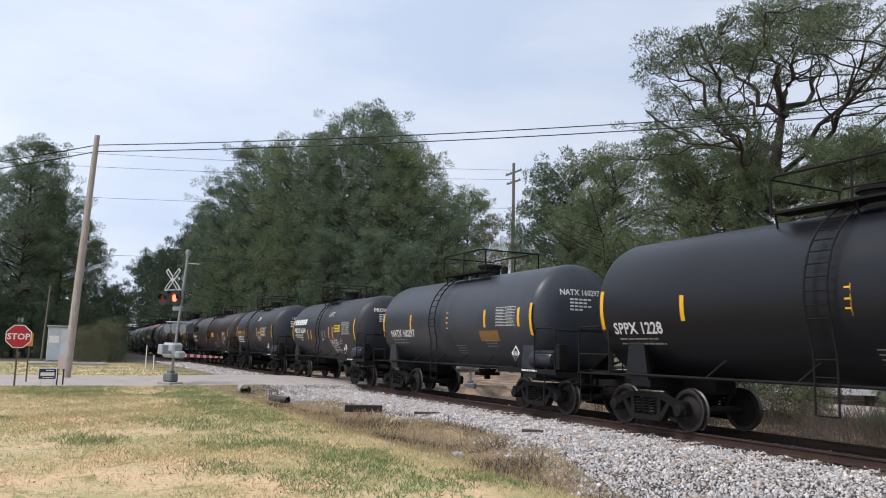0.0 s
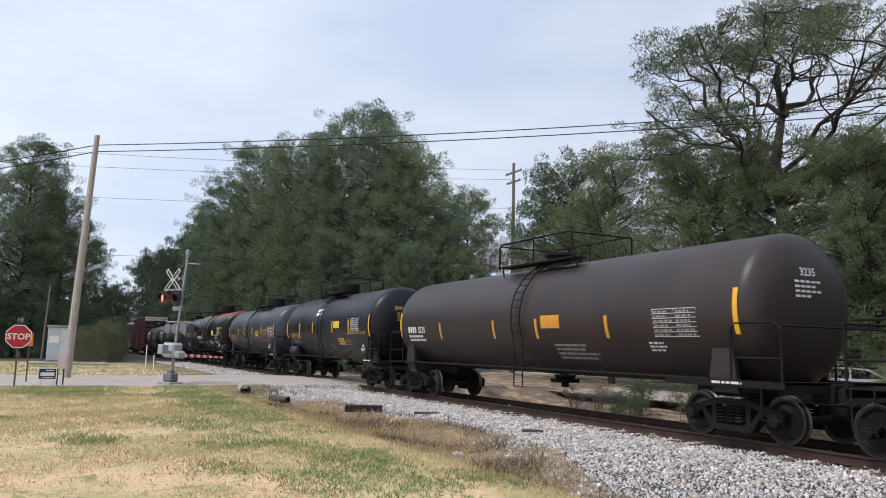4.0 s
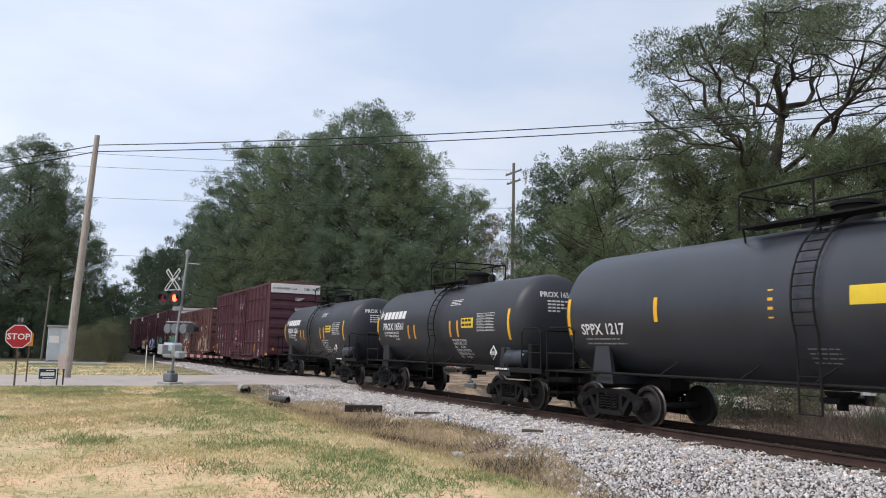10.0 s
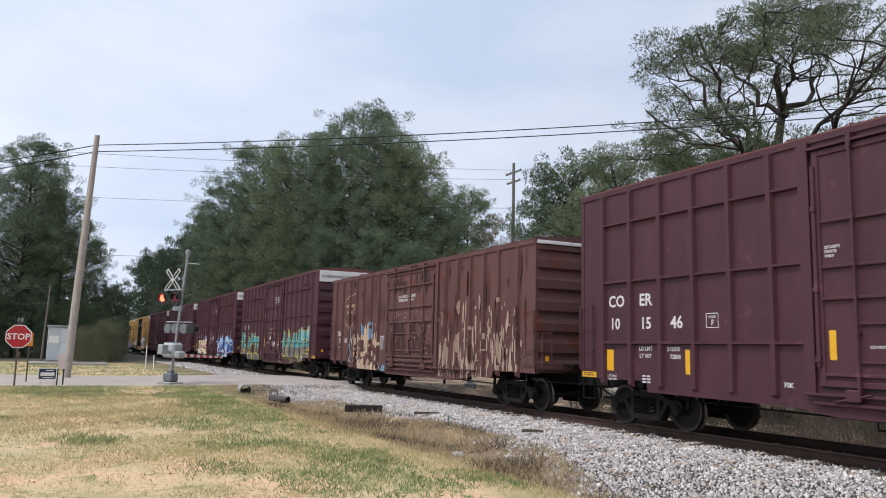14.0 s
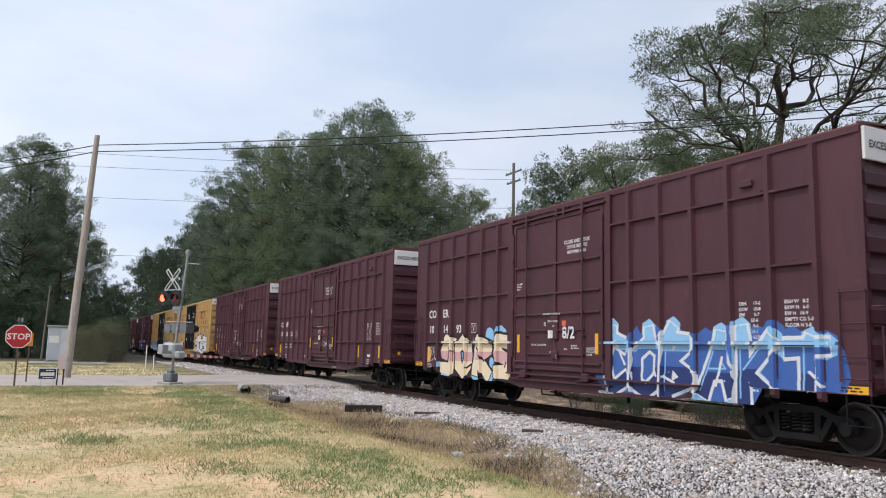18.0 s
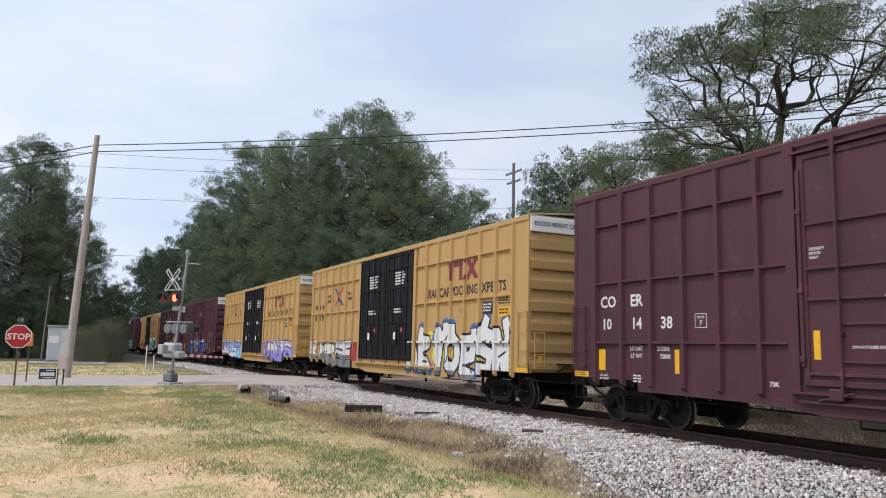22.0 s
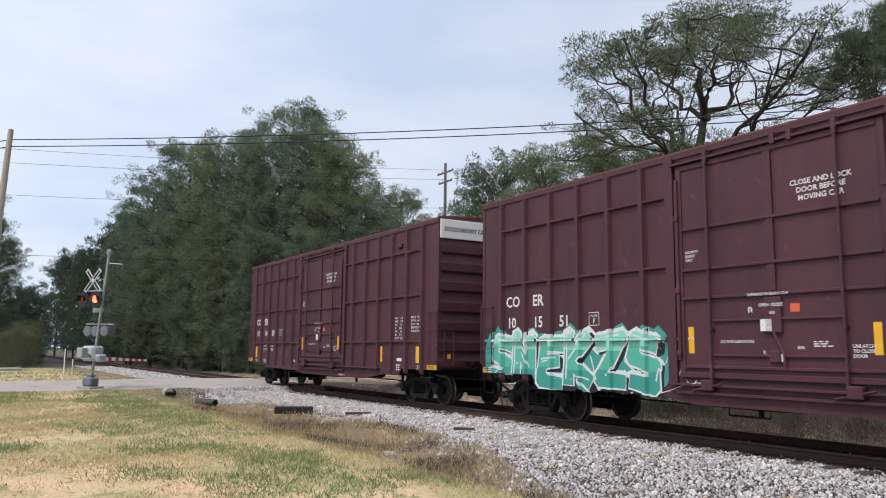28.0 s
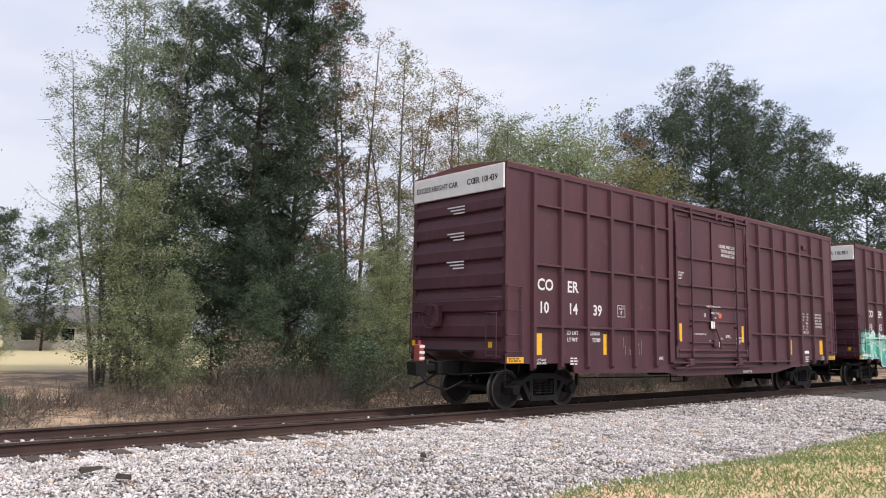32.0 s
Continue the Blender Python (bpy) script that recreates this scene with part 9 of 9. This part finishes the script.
# a waiting car and a house seen past the train
car_white = thing("car", "white sedan waiting on the lane beyond the track", "car", at=(-25.7, 22.0, -0.19), rz=-131)
CAR_WHEELS = []
M_CARW = plain("white_car_paint", hexcol("e6e6e8"), 0.25)
M_GLASS = plain("dark_car_glass", hexcol("14181c"), 0.08)
side = [(-2.35, 0.35), (-2.4, 0.62), (-2.3, 0.86), (-1.75, 0.95), (-0.9, 1.36), (0.35, 1.42), (1.15, 1.02), (2.1, 0.86), (2.4, 0.68), (2.4, 0.35)]
body = part("body", Geo().prism(side, -0.86, 0.86), M_CARW, car_white)
for s_ in (-1, 1):
    y = s_ * 0.865
    for w_ in ([(-1.45, 0.98), (-0.85, 1.30), (-0.30, 1.34), (-0.30, 0.98)], [(-0.22, 0.98), (-0.22, 1.34), (0.30, 1.35), (0.98, 1.0)]):
        part("side_window", Geo().prism(w_, min(y, y + s_ * 0.006), max(y, y + s_ * 0.006)), M_GLASS, body)
    part("door_handle", Geo().box(-0.42, -0.25, min(y, y + s_ * 0.03), max(y, y + s_ * 0.03), 0.86, 0.9), M_CARW, body)
    part("lamp", Geo().box(-2.36, -2.2, min(s_ * 0.55, s_ * 0.84), max(s_ * 0.55, s_ * 0.84), 0.68, 0.84), M_RED, body, "red tail lamp")
    for x in (-1.45, 1.45):
        wl_ = part("wheel", Geo().lathe([(0.02, -0.1), (0.31, -0.1), (0.33, -0.06), (0.33, 0.06), (0.31, 0.1), (0.02, 0.1)], "y", 20, (0, 0, 0)), M_LAMP_BLACK, car_white, "", (x, s_ * 0.78, 0.33), smooth=40)
        CAR_WHEELS.append(wl_)
        part("rim", Geo().lathe([(0.02, 0.0), (0.2, 0.0), (0.2, 0.02), (0.02, 0.02)], "y", 16, (0, s_ * 0.1 - (0.02 if s_ < 0 else 0), 0)), M_GALV, wl_)
        for q in range(5):
            a = q * 2 * math.pi / 5
            part("spoke", Geo().tube([(0.04 * math.cos(a), s_ * 0.125, 0.04 * math.sin(a)), (0.25 * math.cos(a), s_ * 0.108, 0.25 * math.sin(a))], 0.022, 5), M_GALV, wl_)
house = thing("house", "low pale house on a lawn behind the trees", "house", at=(21.5, 74.0, -0.3), rz=-14)
M_BRICKH = surf("pale_house_wall", hexcol("cfcac2"), hexcol("b5afa6"), size=0.3, fine=12, rough=0.9)
wall = part("wall", Geo().box(-6, 6, -4, 4, 0, 2.5), M_BRICKH, house)
part("roof", Geo().add([(-6.6, -4.6, 2.45), (6.6, -4.6, 2.45), (6.6, 4.6, 2.45), (-6.6, 4.6, 2.45), (-6.6, 0, 4.1), (6.6, 0, 4.1)], [(0, 1, 5, 4), (2, 3, 4, 5), (0, 4, 3), (1, 2, 5), (0, 3, 2, 1)]), surf("roof_shingle", hexcol("6a6460"), hexcol("565150")), house)
for x in (-4.2, -1.2, 3.6):
    wdw = part("window", Geo().box(x - 0.6, x + 0.6, -4.03, -4.0, 0.9, 2.1), M_WHITE, wall)
    part("pane", Geo().box(x - 0.5, x + 0.5, -4.04, -4.03, 1.0, 2.0), M_GLASS, wdw)
part("door", Geo().box(1.0, 1.9, -4.04, -4.0, 0.05, 2.1), M_WHITE, wall)


# ---- undergrowth, grass and litter ----
ru = random.Random(77)
for i in range(30):
    x = -150 + i * 3.9 + ru.uniform(-1, 1)
    if ROAD_A - 1 < x < ROAD_B + 1:
        continue
    y = 20.5 + ru.uniform(-0.8, 1.2) - 0.012 * (x + 60)
    kind = ru.choice(("bush_d", "bush_d", "bush_b"))
    tree(kind, x, y, ru.uniform(3.6, 6.2), "undergrowth", "dense dark green undergrowth at the foot of the pines", "bush")
for i in range(12):
    x = -108 - i * 9
    tree(("far_a", "far_b")[i % 2], x, 6.8 - 0.02 * i + ru.uniform(-0.4, 0.4), ru.uniform(7, 10.5), "pine_tree", "dark pine crowding the far track", "tree")
for x, y, h in ((-70, 4.3, 3.4), (-75, 4.9, 3.8), (-80, 5.4, 4.2), (-86, 6.0, 4.6), (-66, 3.0, 2.6), (-72, 2.2, 3.4), (-92, 6.2, 5.0), (-100, 6.8, 5.5), (-112, 7.4, 6.0), (-125, 8.0, 6.0), (-68, 3.4, 4.0), (-73, 4.6, 4.4), (-64.5, 2.4, 3.4), (-78, 4.2, 4.6), (-69.5, 2.0, 3.2)):
    tree("bush_e" if x > -76 else "bush_d", x, y, h * 0.9, "bush", "brownish green bush beside the cabinet beyond the road" if x > -76 else "dark green bush beside the track beyond the road", "bush")
for i in range(18):
    x = -120 + i * 2.6
    tree("bush_d", x, -14 - 0.35 * i + ru.uniform(-2, 2) if x > -92 else ru.uniform(-30, 0), ru.uniform(3, 6), "undergrowth", "dense green undergrowth beyond the road", "bush")
for i in range(22):
    tree("bush_d", -80 - ru.uniform(0, 5), -26 + i * 1.3 + ru.uniform(-0.5, 0.5), ru.uniform(3.5, 6.5), "undergrowth", "dark green undergrowth under the pines", "bush")
for i in range(34):
    x = -12 + i * 2.4 + ru.uniform(-0.8, 0.8)
    if 3.5 < x < 12 and ru.random() < 0.75:
        continue
    if 3.0 < x < 7.0:
        continue
    if x < 3:
        tree(ru.choice(("bush_a", "bush_b")), x, (38.0 if x < -6 else 33.5) + ru.uniform(-0.5, 2.5), ru.uniform(6.0, 8.5), "undergrowth", "dense green trees and creepers behind the track", "bush")
    else:
        tree(ru.choice(("bush_a", "bush_b", "bush_d")), x, 23.6 + ru.uniform(-0.8, 2.5), ru.uniform(3.2, 5.4), "undergrowth", "tangled green and yellow undergrowth", "bush")
for i in range(18):
    x = -19 + i * 1.15 + ru.uniform(-0.4, 0.4)
    tree(ru.choice(("bush_a", "bush_b", "bush_a")), x, 39.5 + ru.uniform(-0.8, 2.5), ru.uniform(8.5, 11.0) if x < -7 else ru.uniform(6.0, 8.0), "undergrowth", "dense green trees and creepers behind the track", "bush")
for i in range(30):
    x = -18 + i * 0.8 + ru.uniform(-0.3, 0.3)
    if x > 2.2:
        continue
    tree(ru.choice(("bush_a", "bush_b", "bush_a", "shrub_b")), x, 22.0 + ru.uniform(-1.6, 2.2), ru.uniform(1.5, 2.6), "undergrowth", "tangled low thicket beside the track", "bush")
for i in range(16):
    x = 9 + i * 1.7 + ru.uniform(-0.5, 0.5)
    tree(ru.choice(("bush_d", "bush_b", "bush_d")), x, 27.0 + ru.uniform(-1.5, 3.0), ru.uniform(4.5, 7.5), "undergrowth", "tall tangled undergrowth between the trees", "bush")
for i in range(26):
    x = -30 + i * 5.2
    tree(ru.choice(("far_a", "far_b")), x, 52 + ru.uniform(-4, 10) + (12 if 0 < x < 22 else 0), ru.uniform(10, 14), "pine_tree", "distant pine in the wood behind", "tree")


for x, y, h in ((-21.59, 18.92, 1.3), (-22.39, 19.32, 1.1), (-18.2, 19.9, 2.0), (-17.0, 20.5, 2.2), (-19.4, 19.5, 1.6), (-21.6, 18.0, 1.0), (-22.6, 18.6, 0.9), (-20.6, 17.8, 1.0)):
    tree("shrub_a", x, y, h, "shrub", "leafy green shrub beside the track", "shrub")


def lump(x, y, s):
    return np.sin(x * 1.1 * s + 2.1 * np.sin(y * 0.7 * s)) + np.sin(y * 1.3 * s - 1.7 * np.sin(x * 0.6 * s + 1.0)) + 0.6 * np.sin(x * 2.7 * s + y * 2.2 * s)


def turf(name, n, x0, x1, y0, y1, keep, blade, material, label, seed, lift=0.0, tuft=1, spread=0.05):
    """Blades of grass rooted on the ground where keep(x, y) allows."""
    rs = np.random.RandomState(seed)
    x, y = rs.uniform(x0, x1, n), rs.uniform(y0, y1, n)
    ok = keep(x, y, rs)
    x, y = x[ok], y[ok]
    x, y = np.repeat(x, tuft) + rs.normal(size=len(x) * tuft) * spread, np.repeat(y, tuft) + rs.normal(size=len(y) * tuft) * spread
    c = np.stack([x, y, height(x, y) + lift], -1)
    v, f = blades(c, np.full(len(c), 0.01), 1, blade[0], blade[1], seed + 1, 1.3)
    ob = new(name, array_mesh(name, v, f, material))
    return tagged(ob, label, "grass", kind="stuff")


M_STRAW = leafy("straw_grass", hexcol("d5c89e"), hexcol("b9ac80"), 0.8, 0.3)
M_GREENG = leafy("green_grass", hexcol("748455"), hexcol("8b9768"), 0.7, 0.3)
M_OLIVE = leafy("olive_grass", hexcol("9a945f"), hexcol("b0a670"), 0.8, 0.3)
M_WEED = leafy("dry_weeds", hexcol("9c8a6e"), hexcol("b5a27c"), 0.85, 0.2)
M_WEEDGREY = leafy("grey_dead_weeds", hexcol("7c7263"), hexcol("8f8370"), 0.85, 0.2)
M_TWIG = leafy("grey_brown_twigs", hexcol("6c6158"), hexcol("463d37"), 0.9, 0.1)


def oval(x, y, cx, cy, rx, ry):
    return 1 - np.sqrt(((x - cx) / rx) ** 2 + ((y - cy) / ry) ** 2)


def green_at(x, y):
    """How green the lawn is: a long patch towards the road and smaller ones near by."""
    m = np.maximum(oval(x, y, -23.5, 4.25, 9.0, 1.15), oval(x, y, -10.2, 4.1, 2.4, 0.9))
    for cx, cy, r in ((-14.6, 0.75, 0.55), (-10.7, 2.2, 0.5), (-12.8, 3.85, 0.6), (-9.4, 5.2, 0.6), (-17.0, 2.6, 0.8), (-9.2, 3.0, 0.5), (-29, 0.4, 2.2), (-13.5, 2.9, 0.7), (-18.5, -1.5, 0.8)):
        m = np.maximum(m, oval(x, y, cx, cy, r * 1.6, r))
    return m


def sand_at(x, y):
    m = np.maximum(oval(x, y, -9.8, 0.7, 2.2, 2.4), oval(x, y, -14.9, -0.3, 2.6, 1.1))
    return np.maximum(m, np.maximum(oval(x, y, -16.2, 5.0, 1.5, 0.5), oval(x, y, -28.5, 5.9, 2.0, 0.7)))


def ragged(x, y, rs):
    return 0.28 * lump(x, y, 1.7) + rs.normal(size=len(x)) * 0.35


turf("straw_grass", 56000, -30.6, -6.5, -4.2, 7.4, lambda x, y, rs: (y < toe(x) - 0.5) & (sand_at(x, y) + ragged(x, y, rs) < 0.2) & (lump(x, y, 0.55) > -1.1), (0.055, 0.0045), M_STRAW, "short dry straw-coloured grass", 101, 0.0, 4, 0.05)
turf("straw_grass", 3500, -12.5, -6.5, -2.5, 6.0, lambda x, y, rs: rs.rand(len(x)) > 0.2, (0.04, 0.003), M_STRAW, "sparse dry grass on the bare sand", 102, 0.0, 3, 0.08)
turf("green_grass", 30000, -30.6, -6.5, -4.2, 7.0, lambda x, y, rs: (y < toe(x) - 0.6) & (green_at(x, y) + 0.6 * ragged(x, y, rs) > 0.08), (0.085, 0.0068), M_GREENG, "patches of green grass in the lawn", 103, 0.0, 5, 0.055)
turf("green_grass", 12000, -30.6, -6.5, -4.2, 7.0, lambda x, y, rs: (y < toe(x) - 0.6) & (lump(x, y, 0.9) + rs.normal(size=len(x)) * 0.6 > 0.35), (0.07, 0.005), M_OLIVE, "dull olive tufts in the lawn", 104, 0.0, 6, 0.07)
turf("dry_weeds", 11000, -30.6, -6.5, -4.2, 7.0, lambda x, y, rs: (y < toe(x) - 0.6) & (np.maximum(oval(x, y, -20, 0.9, 6.5, 2.2), oval(x, y, -14.2, 5.4, 5, 0.8)) + 0.8 * ragged(x, y, rs) > 0.0), (0.085, 0.004), M_WEED, "brown dead tufts in the lawn", 106, 0.0, 5, 0.07)
turf("leaf_litter", 1200, -30.6, -6.5, -4.2, 7.0, lambda x, y, rs: (y < toe(x) - 0.4) & (rs.rand(len(x)) > 0.2), (0.035, 0.014), M_LEAFRED, "scattered dead leaves on the lawn", 108, 0.0, 1, 0.1)
turf("dry_weeds", 6500, -26, -8, 5.6, 9.4, lambda x, y, rs: (y < toe(x) + 0.35) & (lump(x, y, 0.8) + rs.normal(size=len(x)) * 0.5 > -0.5), (0.17, 0.005), M_WEED, "brown dry weeds along the ditch", 105, 0.0, 5, 0.07)
turf("dry_weeds", 3200, -24, -8, 6.0, 9.4, lambda x, y, rs: (y < toe(x) + 0.5) & (lump(x, y, 1.6) + rs.normal(size=len(x)) * 0.4 > 0.6), (0.20, 0.005), M_TWIG, "dark dead weed clumps along the ditch", 116, 0.0, 7, 0.08)
turf("green_grass", 60000, 6, 26, 0.5, 6.4, lambda x, y, rs: (y < toe(x) - 0.1), (0.085, 0.008), M_GREENG, "green grass beside the ballast", 107)
turf("straw_grass", 5000, 6, 26, 0.5, 6.4, lambda x, y, rs: (y < toe(x)), (0.09, 0.006), M_STRAW, "short dry grass beside the ballast", 109)
turf("straw_grass", 16000, -62, -41, -8, 8, lambda x, y, rs: rs.rand(len(x)) > 0.3, (0.12, 0.012), M_GREENG, "grass verge beyond the road", 111)
turf("dry_brush", 8000, -20, 44, 17.6, 22.4, lambda x, y, rs: lump(x, y, 0.7) + rs.normal(size=len(x)) > -0.8, (0.75, 0.0065), M_TWIG, "tangled dry brush and twigs", 113, 0.0, 6, 0.22)
turf("dry_brush", 4200, -15, 44, 18.2, 24.0, lambda x, y, rs: lump(x, y, 0.5) + 0.5 * rs.normal(size=len(x)) > np.where(x < 1.5, -1.0, np.where(x < 10.5, 3.5, 0.3)), (1.3, 0.007), M_TWIG, "tall tangled dead stems", 114, 0.0, 7, 0.3)
turf("dry_weeds", 2600, -29, 44, 15.6, 20.5, lambda x, y, rs: lump(x, y, 0.9) + rs.normal(size=len(x)) > 0.3, (0.25, 0.006), M_WEEDGREY, "dry weeds beyond the track", 115, 0.0, 6, 0.15)
turf("leaf_litter", 9000, -29, 44, 15.4, 24, lambda x, y, rs: rs.rand(len(x)) > 0.1, (0.06, 0.02), M_LEAFRED, "fallen russet leaves on the ground", 117, 0.0, 1, 0.1)


# ---- what moves ----
SPEED = 11.3
AHEAD = 0.18
SKIP = 50.4           # the train stands this much further on after the short dissolve


def run(t):
    """How far the train has come at t seconds."""
    if t <= 23.02:
        return AHEAD + SPEED * t
    if t >= 23.19:
        return AHEAD + SKIP + (SPEED * t if t <= 27 else SPEED * 27 + 11.22 * (t - 27))
    return AHEAD + SPEED * t + SKIP * (t - 23.02) / 0.17


def motions():
    times = sorted({i / 2 for i in range(65)} | {i / 30 for i in range(678, 709)})
    for car, w in CARS:
        walk(car, [(t, pose(w + run(t), TRACK_Y, 0)) for t in times])
        # wheels turn while the car is near
        t0 = max(0.0, (-46 - w - 10) / SPEED) if w > -300 else max(23.3, (-46 - SKIP - w - 10) / SPEED)
        t1 = min(32.0, t0 + 8.0) if w > -300 else 32.0
        if w > -300:
            t1 = min(t1, 22.9)
        steps = [i / 30 for i in range(int(t0 * 30) + 1, int(t1 * 30))] if t1 > t0 + 0.1 else []
        for tr in [o for o in car.children if o.name.startswith("truck")]:
            for ws in [o for o in tr.children if o.name.startswith("wheelset")]:
                spin = lambda t: pose(*ws.location, 0, math.degrees(SPEED * (t - t0) / WHEEL_R) if steps else 0, 0)
                rows = [(0.0, spin(t0))] + [(t, spin(t)) for t in steps if t > 0.01]
                if rows[-1][0] < 31.99:
                    rows.append((32.0, rows[-1][1]))
                at_ = tuple(ws.location)
                walk(ws, [(t, Matrix.Translation(at_) @ m.to_3x3().to_4x4()) for t, m in rows])
    # the white car rolls up the lane and waits
    stop, back = Vector((-25.7, 22.0, -0.19)), Vector((0.656, 0.755, 0)) * 8.0
    gone = [0.0] + [20.0 + 0.15 * i for i in range(33)] + [32.0]
    def left(t):
        u = min(1.0, max(0.0, (t - 20.0) / 4.8))
        return 1 - u * u * (3 - 2 * u)
    walk(car_white, [(t, pose(*(stop + back * left(t)), 0, 0, -131)) for t in gone])
    for wl in CAR_WHEELS:
        at_ = tuple(wl.location)
        walk(wl, [(t, pose(*at_, 0, math.degrees((1 - left(t)) * 8.0 / 0.33), 0)) for t in gone])
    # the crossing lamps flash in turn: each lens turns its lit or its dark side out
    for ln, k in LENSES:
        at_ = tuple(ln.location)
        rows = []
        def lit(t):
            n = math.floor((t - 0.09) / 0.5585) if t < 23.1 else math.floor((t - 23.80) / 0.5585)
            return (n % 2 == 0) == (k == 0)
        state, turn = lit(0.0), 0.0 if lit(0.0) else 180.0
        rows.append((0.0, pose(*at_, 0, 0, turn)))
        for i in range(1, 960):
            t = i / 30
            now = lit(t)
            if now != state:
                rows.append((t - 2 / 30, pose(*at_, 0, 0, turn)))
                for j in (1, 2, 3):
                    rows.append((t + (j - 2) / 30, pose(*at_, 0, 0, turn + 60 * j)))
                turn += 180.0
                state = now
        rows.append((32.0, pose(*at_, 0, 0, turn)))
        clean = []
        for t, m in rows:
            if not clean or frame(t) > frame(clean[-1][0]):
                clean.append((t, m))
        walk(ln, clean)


motions()
